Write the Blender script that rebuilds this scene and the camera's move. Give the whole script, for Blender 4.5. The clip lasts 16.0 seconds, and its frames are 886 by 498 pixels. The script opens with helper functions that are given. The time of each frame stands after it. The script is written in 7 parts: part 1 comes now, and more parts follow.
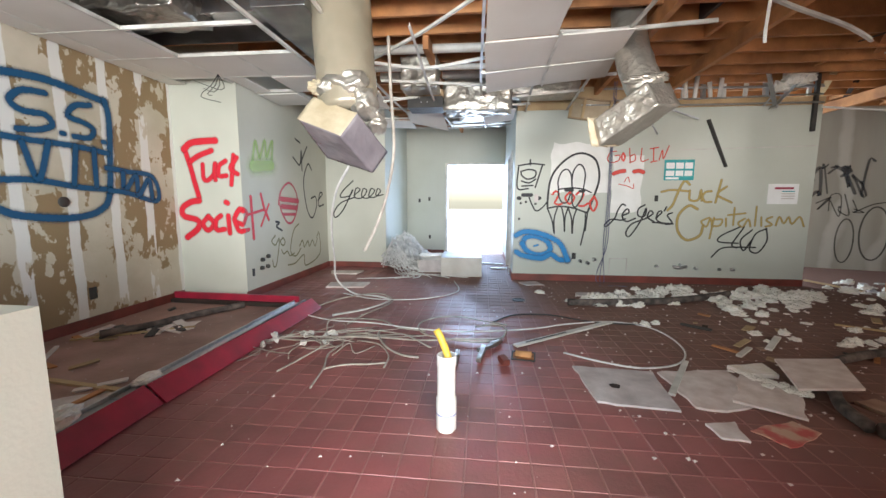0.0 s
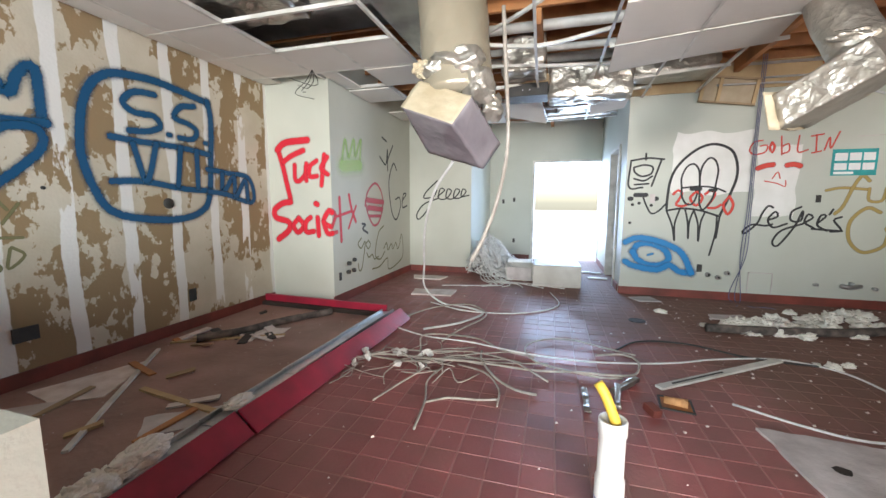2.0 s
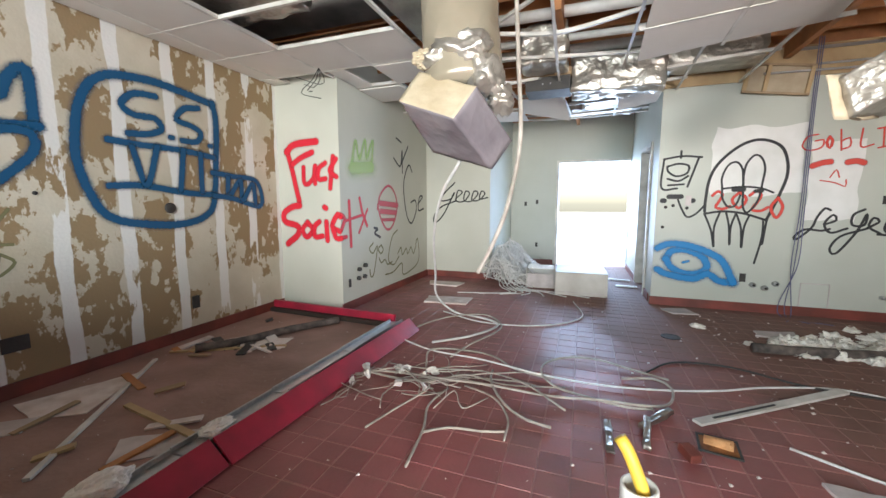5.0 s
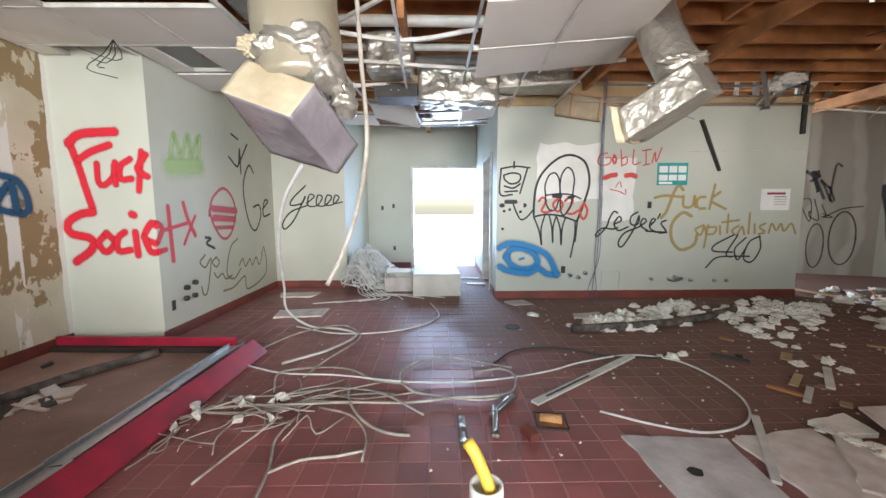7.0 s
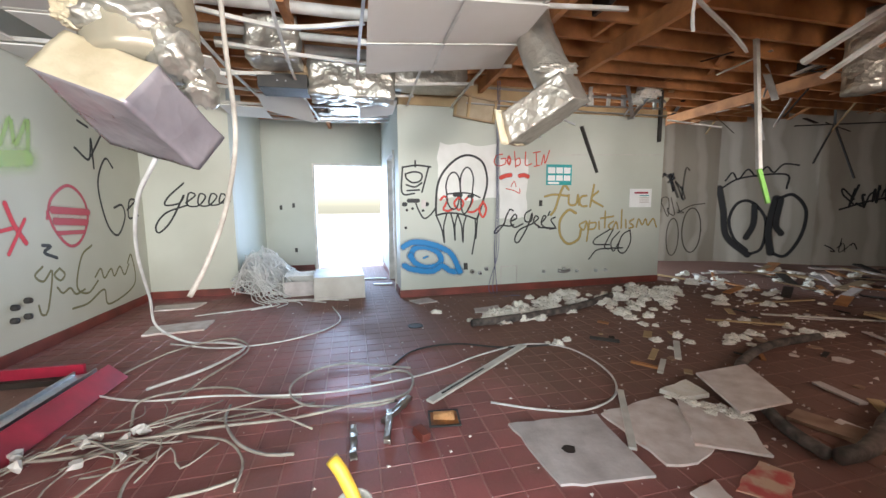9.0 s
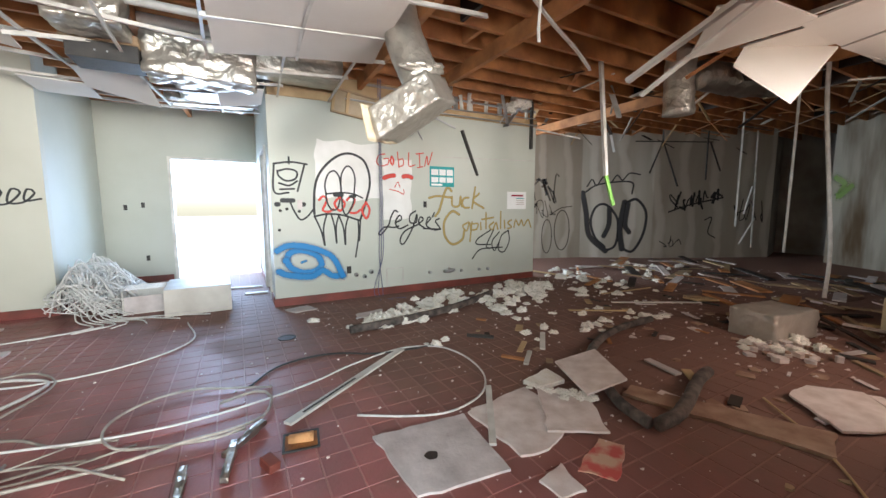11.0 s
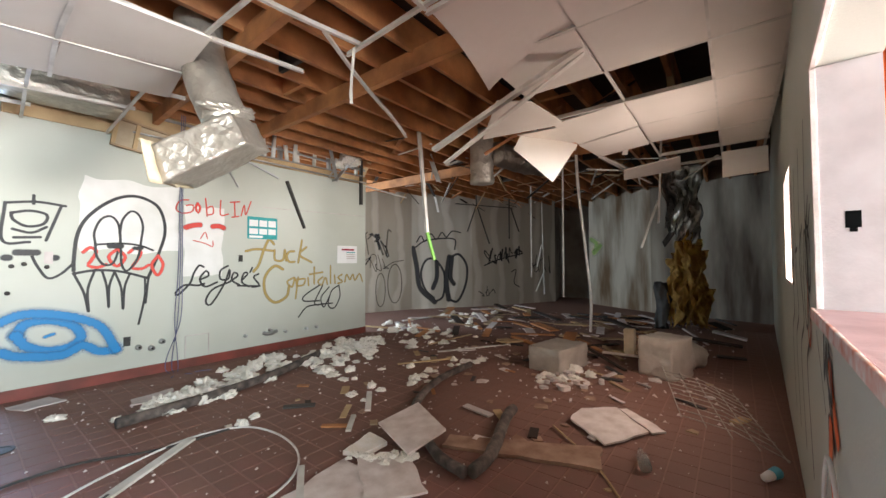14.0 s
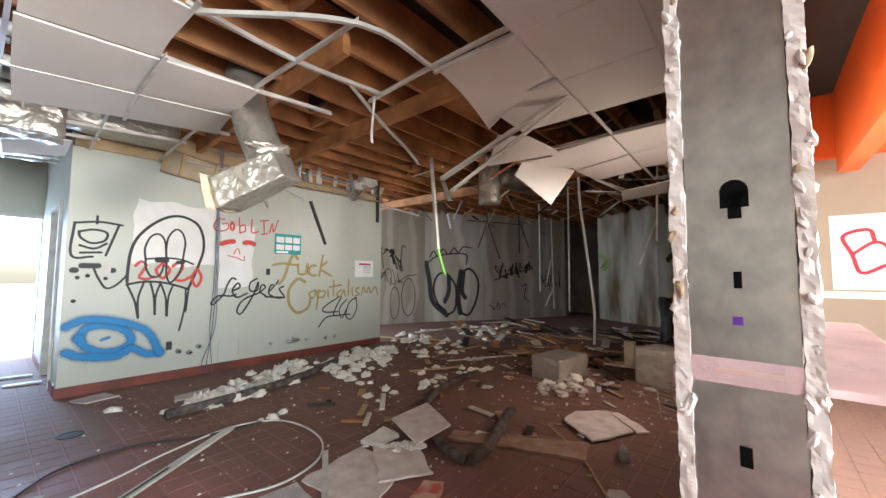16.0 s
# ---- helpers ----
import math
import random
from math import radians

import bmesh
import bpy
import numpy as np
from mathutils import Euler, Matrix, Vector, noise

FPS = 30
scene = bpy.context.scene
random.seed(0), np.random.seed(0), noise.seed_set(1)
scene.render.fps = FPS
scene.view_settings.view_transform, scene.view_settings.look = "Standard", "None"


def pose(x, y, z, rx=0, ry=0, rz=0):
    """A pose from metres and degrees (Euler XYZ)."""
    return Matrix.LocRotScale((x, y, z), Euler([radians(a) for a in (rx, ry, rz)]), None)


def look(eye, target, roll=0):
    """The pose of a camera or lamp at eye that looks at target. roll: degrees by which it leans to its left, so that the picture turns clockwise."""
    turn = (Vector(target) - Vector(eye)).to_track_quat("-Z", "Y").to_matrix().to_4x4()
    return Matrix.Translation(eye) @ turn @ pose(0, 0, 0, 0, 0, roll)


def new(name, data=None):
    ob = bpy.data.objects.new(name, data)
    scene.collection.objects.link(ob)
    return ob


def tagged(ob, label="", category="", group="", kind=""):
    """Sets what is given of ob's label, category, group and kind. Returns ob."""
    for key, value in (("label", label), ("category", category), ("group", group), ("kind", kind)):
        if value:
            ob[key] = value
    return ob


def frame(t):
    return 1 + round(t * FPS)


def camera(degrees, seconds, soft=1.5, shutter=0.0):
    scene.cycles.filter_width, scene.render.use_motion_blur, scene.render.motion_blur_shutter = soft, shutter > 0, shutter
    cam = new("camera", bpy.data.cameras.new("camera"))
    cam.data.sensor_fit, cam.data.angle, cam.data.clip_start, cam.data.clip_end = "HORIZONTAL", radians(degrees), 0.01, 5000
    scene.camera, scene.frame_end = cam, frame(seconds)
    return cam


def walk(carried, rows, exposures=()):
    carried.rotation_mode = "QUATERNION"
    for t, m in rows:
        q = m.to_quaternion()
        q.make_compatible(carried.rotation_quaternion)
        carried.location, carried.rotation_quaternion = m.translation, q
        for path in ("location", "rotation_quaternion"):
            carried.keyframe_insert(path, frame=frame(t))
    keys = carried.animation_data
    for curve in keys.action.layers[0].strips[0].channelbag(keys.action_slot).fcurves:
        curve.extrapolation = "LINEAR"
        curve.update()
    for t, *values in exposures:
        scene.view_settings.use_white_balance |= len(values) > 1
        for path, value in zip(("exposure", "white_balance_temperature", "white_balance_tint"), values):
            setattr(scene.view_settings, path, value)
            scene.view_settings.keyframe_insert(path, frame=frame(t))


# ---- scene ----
cam = camera(99.0, 16.0)
PATH = [
    (0, (0.441, 0.379, 1.259), (0.233, 2.353, 1.014), 0.2),
    (0.5, (0.325, 0.508, 1.245), (0.01, 2.468, 1.003), 0.2),
    (1, (0.186, 0.711, 1.249), (-0.21, 2.655, 1.001), 0.1),
    (1.5, (0.064, 0.807, 1.247), (-0.43, 2.731, 1.005), 0.2),
    (2, (0.003, 0.842, 1.264), (-0.551, 2.748, 1.022), 0.2),
    (2.5, (0.014, 0.884, 1.259), (-0.577, 2.78, 1.024), 0.0),
    (3, (0.051, 0.908, 1.232), (-0.574, 2.793, 0.992), 0.0),
    (5.5, (0.062, 1.185, 1.297), (-0.622, 3.05, 1.067), 0.0),
    (6, (0.079, 1.196, 1.308), (-0.567, 3.077, 1.089), 0.1),
    (6.5, (0.081, 1.226, 1.31), (-0.23, 3.189, 1.092), 0.1),
    (7, (0.106, 1.245, 1.301), (0.132, 3.233, 1.084), -0.2),
    (7.5, (0.124, 1.263, 1.289), (0.39, 3.234, 1.074), -0.1),
    (8, (0.155, 1.252, 1.311), (0.512, 3.207, 1.09), -0.3),
    (10.5, (0.494, 1.326, 1.29), (1.269, 3.157, 1.069), -0.3),
    (11, (0.543, 1.316, 1.285), (1.492, 3.062, 1.066), -0.2),
    (11.5, (0.585, 1.307, 1.284), (1.712, 2.945, 1.062), -0.2),
    (12, (0.624, 1.296, 1.284), (1.916, 2.807, 1.061), -0.3),
    (12.5, (0.661, 1.29, 1.278), (2.108, 2.654, 1.055), -0.3),
    (13, (0.683, 1.285, 1.293), (2.257, 2.497, 1.068), -0.3),
    (13.5, (0.689, 1.278, 1.295), (2.271, 2.482, 1.077), -0.3),
    (14, (0.703, 1.269, 1.288), (2.287, 2.49, 1.35), -0.2),
    (14.5, (0.718, 1.248, 1.282), (2.287, 2.48, 1.412), -0.0),
    (15, (0.691, 1.212, 1.292), (2.246, 2.463, 1.426), -0.0),
    (15.5, (0.579, 1.127, 1.307), (2.122, 2.392, 1.441), 0.2),
    (16, (0.421, 0.966, 1.292), (1.954, 2.243, 1.429), 0.2),
]
# the lens opens up as the view turns to the dim end of the room
EXPOSURES = [(0, 0.98), (6.5, 0.98), (8.0, 1.02), (10.5, 1.2), (13.0, 1.45), (15.0, 1.4), (16.0, 1.12)]
walk(cam, [(t, look(eye, target, roll)) for t, eye, target, roll in PATH], EXPOSURES)

# ---- world and large lights ----
world = bpy.data.worlds.new("sky")
scene.world = world
world.use_nodes = True
wn = world.node_tree.nodes
sky = wn.new("ShaderNodeTexSky")
sky.sky_type, sky.sun_disc = "NISHITA", False
sky.sun_elevation, sky.sun_rotation = radians(58), radians(92)
world.node_tree.links.new(sky.outputs[0], wn["Background"].inputs[0])
wn["Background"].inputs[1].default_value = 0.15


def lamp(name, kind, m, energy, color=(1, 1, 1), size=(1, 1)):
    d = bpy.data.lights.new(name, kind)
    d.energy, d.color = energy, color
    if kind == "AREA":
        d.shape, d.size, d.size_y = "RECTANGLE", size[0], size[1]
    else:
        d.angle = radians(0.5)
    ob = new(name, d)
    ob.matrix_world = m
    return ob


sun = lamp("sun", "SUN", look((0, 0, 20), (-5.3, 0.18, 11.52)), 4.0, (1.0, 0.94, 0.86))
lamp("sky_light_front", "AREA", look((-0.2, -3.4, 2.0), (-0.2, 4.2, 0.4)), 360, (0.86, 0.955, 1.0), (6.0, 2.0))
lamp("sky_light_door", "AREA", look((0.25, 10.1, 1.25), (0.4, 5, 0.2)), 68, (0.48, 0.68, 1.0), (1.3, 2.0))
lamp("sky_light_rear", "AREA", look((3.6, 9.5, 1.5), (7.2, 6.6, 0.9)), 105, (0.72, 0.86, 1.0), (1.6, 1.4))
# Added warm lamp at the unseen storefront, narrowed to brighten the right side.
side_light = lamp("fill_light_front_side", "AREA", look((3.9, -3.38, 1.1), (3.1, 3.2, 1.6)), 150, (1.0, 0.93, 0.89), (3.6, 1.5))
side_light.data.spread = radians(85)
# Added lamp in the small opening, stands in for warm lobby light.
lamp("fill_light_small_window", "AREA", look((4.42, 0.80, 1.5), (3.6, 3.6, 0.7)), 17, (1.0, 0.81, 0.71), (0.72, 0.7))

# ---- materials ----


def mat(name, base, rough=0.7, metal=0.0, tint=None, scale=6.0, detail=5.0, amount=0.6, bump=0.0, bump_scale=60.0, spec=0.5):
    """A surface with stains at one scale and fine relief at another."""
    m = bpy.data.materials.new(name)
    m.use_nodes = True
    n, l = m.node_tree.nodes, m.node_tree.links
    b = n["Principled BSDF"]
    b.inputs["Roughness"].default_value, b.inputs["Metallic"].default_value = rough, metal
    b.inputs["Specular IOR Level"].default_value = spec
    tc = n.new("ShaderNodeTexCoord")
    tint = tint or tuple(c * 0.75 for c in base)
    tex = n.new("ShaderNodeTexNoise")
    tex.inputs["Scale"].default_value, tex.inputs["Detail"].default_value = scale, detail
    ramp = n.new("ShaderNodeValToRGB")
    ramp.color_ramp.elements[0].position, ramp.color_ramp.elements[1].position = 0.5 - 0.25 * amount, 0.5 + 0.3 * amount
    ramp.color_ramp.elements[0].color, ramp.color_ramp.elements[1].color = (*tint, 1), (*base, 1)
    l.new(tc.outputs["Object"], tex.inputs["Vector"])
    l.new(tex.outputs["Fac"], ramp.inputs["Fac"])
    l.new(ramp.outputs["Color"], b.inputs["Base Color"])
    if bump:
        t2 = n.new("ShaderNodeTexNoise")
        t2.inputs["Scale"].default_value, t2.inputs["Detail"].default_value = bump_scale, 4
        bp = n.new("ShaderNodeBump")
        bp.inputs["Strength"].default_value, bp.inputs["Distance"].default_value = bump, 0.02
        l.new(tc.outputs["Object"], t2.inputs["Vector"])
        l.new(t2.outputs["Fac"], bp.inputs["Height"])
        l.new(bp.outputs["Normal"], b.inputs["Normal"])
    return m


PAINT = mat("cream_paint", (0.56, 0.56, 0.48), 0.55, tint=(0.49, 0.49, 0.41), scale=1.3, amount=0.8, bump=0.08, bump_scale=90)
PAINT_R = mat("pale_green_paint", (0.54, 0.56, 0.50), 0.5, tint=(0.47, 0.49, 0.42), scale=1.1, amount=0.8, bump=0.08, bump_scale=90)
DRYWALL = mat("grey_drywall", (0.44, 0.42, 0.38), 0.85, tint=(0.27, 0.24, 0.20), scale=1.6, bump=0.1)
BASE = mat("red_base_tile", (0.24, 0.055, 0.04), 0.45, tint=(0.14, 0.04, 0.03), scale=4, bump=0.05)
GROUT = mat("grout", (0.46, 0.31, 0.28), 0.9, scale=12, bump=0.2)
CEIL = mat("ceiling_panel", (0.74, 0.71, 0.66), 0.85, tint=(0.66, 0.62, 0.56), scale=1.2, bump=0.05, bump_scale=200)
GRID = mat("white_grid_metal", (0.75, 0.73, 0.68), 0.45, tint=(0.5, 0.48, 0.43), scale=5)
WOOD = mat("joist_wood", (0.60, 0.27, 0.10), 0.65, tint=(0.30, 0.125, 0.05), scale=3, bump=0.2)
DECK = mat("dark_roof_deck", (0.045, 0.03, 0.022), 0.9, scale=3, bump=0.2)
STEEL = mat("galvanised_steel", (0.62, 0.62, 0.62), 0.33, 0.9, tint=(0.45, 0.46, 0.47), scale=45, amount=1.0, bump=0.06, bump_scale=25)
STUD = mat("stud_steel", (0.74, 0.73, 0.71), 0.33, 0.95, tint=(0.46, 0.47, 0.48), scale=22, detail=10, amount=1.0, bump=0.10, bump_scale=14)
RED = mat("red_metal", (0.42, 0.02, 0.05), 0.35, tint=(0.26, 0.02, 0.04), scale=5, bump=0.04, bump_scale=25)
def foil(name, base, tint, rough, metal, scale, depth=0.7):
    """Crinkled foil: sharp creases at two sizes over soft folds."""
    m = mat(name, base, rough, metal, tint=tint, scale=scale * 0.35, amount=0.8)
    n, l = m.node_tree.nodes, m.node_tree.links
    tc = n.new("ShaderNodeTexCoord")
    warp = n.new("ShaderNodeTexNoise")
    warp.inputs["Scale"].default_value, warp.inputs["Detail"].default_value = scale * 0.6, 2
    l.new(tc.outputs["Object"], warp.inputs["Vector"])
    add = n.new("ShaderNodeVectorMath")
    add.operation = "MULTIPLY_ADD"
    add.inputs[1].default_value = (0.09, 0.09, 0.09)
    l.new(warp.outputs["Color"], add.inputs[0])
    l.new(tc.outputs["Object"], add.inputs[2])
    last = None
    for k, (sc, st) in enumerate(((scale, depth), (scale * 2.6, depth * 0.6))):
        v = n.new("ShaderNodeTexVoronoi")
        v.inputs["Scale"].default_value = sc
        l.new(add.outputs[0], v.inputs["Vector"])
        bp = n.new("ShaderNodeBump")
        bp.inputs["Strength"].default_value, bp.inputs["Distance"].default_value = st, 0.02 if k == 0 else 0.008
        l.new(v.outputs["Distance"], bp.inputs["Height"])
        if last:
            l.new(last.outputs["Normal"], bp.inputs["Normal"])
        last = bp
    l.new(last.outputs["Normal"], n["Principled BSDF"].inputs["Normal"])
    return m


FOIL = foil("foil_wrap", (0.60, 0.565, 0.50), (0.44, 0.41, 0.355), 0.35, 0.7, 15, 0.5)
PVC = mat("white_pvc", (0.80, 0.78, 0.74), 0.35, tint=(0.66, 0.63, 0.58), scale=7)
ORANGEP = mat("orange_paint", (0.85, 0.13, 0.015), 0.5, tint=(0.75, 0.10, 0.012), scale=1.5)
GROUND = mat("pale_ground", (0.60, 0.56, 0.48), 0.95, scale=0.6, bump=0.3, bump_scale=8)

# ---- helpers for meshes ----


def ob_from(name, bm, material, parent=None, label="", smooth=False):
    me = bpy.data.meshes.new(name)
    bm.normal_update()
    bm.to_mesh(me)
    bm.free()
    for m in material if isinstance(material, (list, tuple)) else [material]:
        me.materials.append(m)
    if smooth:
        me.shade_smooth()
    ob = new(name, me)
    ob.parent = parent
    if label:
        ob["label"] = label
    return ob


def part(name, bm, material, parent, label="", smooth=False):
    return ob_from(name, bm, material, parent, label, smooth)


def thing(name, label, category, m=Matrix(), group="", kind=""):
    ob = new(name)
    ob.empty_display_size = 0.1
    ob.matrix_world = m
    return tagged(ob, label, category, group, kind)


def add_box(bm, lo, hi, m=Matrix(), bevel=0.0):
    r = bmesh.ops.create_cube(bm, size=1)
    c = Matrix.LocRotScale([(a + b) / 2 for a, b in zip(lo, hi)], None, [b - a for a, b in zip(lo, hi)])
    bmesh.ops.transform(bm, matrix=m @ c, verts=r["verts"])
    if bevel:
        es = list({e for v in r["verts"] for e in v.link_edges})
        bmesh.ops.bevel(bm, geom=es, offset=bevel, segments=2, affect="EDGES", profile=0.5)
    return bm


def box(lo, hi, bevel=0.0, m=Matrix()):
    return add_box(bmesh.new(), lo, hi, m, bevel)


def bar(bm, a, b, w, h, twist=0.0):
    """A straight bar of cross-section w x h from a to b."""
    a, b = Vector(a), Vector(b)
    q = (b - a).to_track_quat("Y", "Z").to_matrix().to_4x4()
    m = Matrix.Translation((a + b) / 2) @ q @ pose(0, 0, 0, 0, twist, 0)
    return add_box(bm, (-w / 2, -(b - a).length / 2, -h / 2), (w / 2, (b - a).length / 2, h / 2), m)


def smooth_line(pts, step=0.03):
    """Points along a smooth curve through pts."""
    p = [Vector(q) for q in pts]
    if len(p) == 2:
        n = max(2, int((p[1] - p[0]).length / step))
        return [p[0].lerp(p[1], i / n) for i in range(n + 1)]
    out = []
    q = [p[0] * 2 - p[1]] + p + [p[-1] * 2 - p[-2]]
    for i in range(1, len(q) - 2):
        a, b, c, d = q[i - 1:i + 3]
        n = max(2, int((c - b).length / step))
        for k in range(n):
            t = k / n
            out.append(0.5 * (2 * b + (c - a) * t + (2 * a - 5 * b + 4 * c - d) * t * t + (3 * b - a - 3 * c + d) * t ** 3))
    return out + [p[-1]]


def add_tube(bm, pts, radii, n=10, cap=True, wobble=0.0):
    """A tube along pts; radii is one number or one a point."""
    rs = radii if isinstance(radii, (list, tuple)) else [radii] * len(pts)
    rings, side = [], None
    for i, p in enumerate(pts):
        d = (pts[min(i + 1, len(pts) - 1)] - pts[max(i - 1, 0)]).normalized()
        side = d.orthogonal().normalized() if side is None else (side - d * side.dot(d)).normalized()
        up = d.cross(side)
        ring = []
        for k in range(n):
            a = 2 * math.pi * k / n
            r = rs[i] * (1 + wobble * (noise.noise(Vector((math.cos(a) * 2, math.sin(a) * 2, i * 0.7)) + p * 3)))
            ring.append(bm.verts.new(p + side * math.cos(a) * r + up * math.sin(a) * r))
        rings.append(ring)
    for a, b in zip(rings, rings[1:]):
        for k in range(n):
            bm.faces.new((a[k], a[(k + 1) % n], b[(k + 1) % n], b[k]))
    if cap:
        bm.faces.new(rings[0][::-1])
        bm.faces.new(rings[-1])
    return bm


def rect_holes(bm, u0, u1, v0, v1, holes, t0, t1, place):
    """A slab of thickness t0..t1 over u0..u1, v0..v1 with rectangular holes, joined from boxes; place maps (u, t, v) to the world."""
    us = sorted({u0, u1, *[h[0] for h in holes], *[h[1] for h in holes]})
    for a, b in zip(us, us[1:]):
        cuts = sorted((h[2], h[3]) for h in holes if h[0] <= a and h[1] >= b)
        v = v0
        for lo, hi in cuts + [(v1, v1)]:
            if lo > v + 1e-6:
                add_box(bm, (a, t0, v), (b, t1, lo), place)
            v = hi
    bmesh.ops.remove_doubles(bm, verts=bm.verts, dist=1e-5)
    return bm


def structure(name, bm, material, label, category):
    return tagged(ob_from(name, bm, material), label, category, kind="structure")


# ---- the large structure ----
H = 2.68      # hung ceiling
ROOF = 3.32
ground = structure("ground", box((-60, -60, -0.4), (70, 80, -0.12)), GROUND, "pale dry bare ground outside the building", "ground")
floor = structure("floor", box((-3.65, -3.6, -0.12), (14.0, 9.75, -0.003)), GROUT, "dirty red quarry tile floor with pale grout joints", "floor")
wall_left = structure("wall_left", box((-3.65, -3.6, 0), (-3.45, 7.6, ROOF)), PAINT, "stripped wall with torn brown paper and white joint stripes", "wall")
wall_column = structure("wall_column", box((-3.45, 4.88, 0), (-2.57, 7.60, ROOF)), PAINT, "cream painted wall box with red graffiti", "wall")
wall_nook = structure("wall_nook", box((-2.57, 7.48, 0), (-1.41, 7.60, ROOF)), PAINT, "cream painted wall with a black tag", "wall")
wall_passage = structure("wall_passage", box((-1.53, 7.60, 0), (-1.41, 9.55, ROOF)), PAINT_R, "pale painted side wall of the back passage", "wall")
wall_back = structure("wall_back", rect_holes(bmesh.new(), -1.53, 1.17, 0, ROOF, [(-0.43, 0.93, 0, 2.15)], 9.55, 9.72, Matrix()), PAINT_R,
                      "pale green painted back wall with an open doorway", "wall")
wall_right = structure("wall_right", box((0.935, 6.60, 0), (5.30, 6.74, H)), PAINT_R, "pale painted partition wall covered in graffiti", "wall")
wall_side = structure("wall_side", rect_holes(bmesh.new(), 6.74, 9.55, 0, ROOF, [(7.15, 8.05, 0, 2.1)], -1.05, -0.935, Matrix.Rotation(radians(90), 4, "Z")), PAINT_R,
                      "painted passage wall with a doorway", "wall")


def wall_run(name, a, b, z0, z1, t, material, label):
    a, b = Vector((*a, 0)), Vector((*b, 0))
    d = b - a
    m = Matrix.Translation(a) @ Matrix.Rotation(math.atan2(d.y, d.x), 4, "Z")
    return structure(name, box((0, 0, z0), (d.length, t, z1), m=m), material, label, "wall")


wall_run("wall_far_a", (5.6, 9.0), (8.2, 8.1), 0, ROOF, 0.12, DRYWALL, "grey bare drywall wall with black tags")
wall_run("wall_far_b", (8.2, 8.1), (9.6, 7.1), 0, ROOF, 0.12, DRYWALL, "grey bare drywall wall with a large black outlined tag")
wall_run("wall_far_c", (9.6, 7.1), (12.3, 5.75), 0, ROOF, 0.12, DRYWALL, "pale streaked drywall wall with scribbled tags")
wall_run("wall_far_d", (12.3, 4.7), (11.2, 2.9), 0, ROOF, 0.12, DRYWALL, "stripped drywall wall with brown stains")
wall_run("wall_far_e", (11.2, 2.9), (10.6, 0.4), 0, ROOF, 0.12, DRYWALL, "dark stained end wall of the far room")
wall_run("wall_far_g", (12.3, 5.75), (13.9, 6.2), 0, ROOF, 0.12, DRYWALL, "dark side wall of the far corridor")
wall_run("wall_far_h", (13.9, 4.2), (12.3, 4.7), 0, ROOF, 0.12, DRYWALL, "dark side wall of the far corridor")
wall_run("wall_far_f", (13.8, 6.4), (13.8, 4.0), 0, ROOF, 0.12, DRYWALL, "dark end wall of the far corridor")
WALL_R = Matrix.Translation((1.28, 1.09, 0)) @ Matrix.Rotation(math.atan2(-0.06, 1.37), 4, "Z")
wall_front = structure("wall_front", rect_holes(bmesh.new(), 0.05, 9.6, 0, ROOF, [(0.05, 1.37, 1.09, 2.0), (2.75, 3.55, 1.13, 1.9)], -0.18, 0, WALL_R), PAINT_R,
                       "graffiti-tagged white wall with two window openings", "wall")
wall_half = structure("wall_half", box((-3.45, 0.9, 0), (-0.525, 1.09, 1.03)), PAINT, "white painted half wall with a chipped end", "wall")
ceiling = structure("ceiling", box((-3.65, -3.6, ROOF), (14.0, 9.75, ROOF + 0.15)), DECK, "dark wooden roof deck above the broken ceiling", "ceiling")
structure("wall_rear", rect_holes(bmesh.new(), 1.17, 5.75, 0, ROOF, [(2.7, 4.5, 0.8, 2.2)], 9.55, 9.72, Matrix()), DRYWALL, "bare drywall wall behind the partition with a window opening", "wall")
# front lobby behind the opening
# Unseen front wall, its opening widened to let light reach the right window.
structure("wall_lobby_front", rect_holes(bmesh.new(), -3.65, 9.0, 0, ROOF, [(-3.2, 5.9, 0.3, 2.7)], -3.75, -3.6, Matrix()), PAINT, "assumed unseen lobby wall with a wide opening for daylight", "wall")
structure("wall_lobby_end", box((6.4, -3.6, 0), (6.55, 0.66, 2.6)), mat("beige_paint", (0.34, 0.25, 0.18), 0.6, tint=(0.29, 0.21, 0.15), scale=1.2, bump=0.08, bump_scale=90), "cream lobby wall with white primer and a red tag", "wall")
structure("wall_lobby_soffit", box((6.3, -3.6, 2.6), (6.55, 0.66, ROOF)), ORANGEP, "bright orange painted upper wall", "wall")
structure("lobby_header", box((1.7, 0.10, 2.42), (6.3, 0.26, ROOF - 0.01)), ORANGEP, "bright orange painted header over the lobby", "header")


# ---- more materials ----


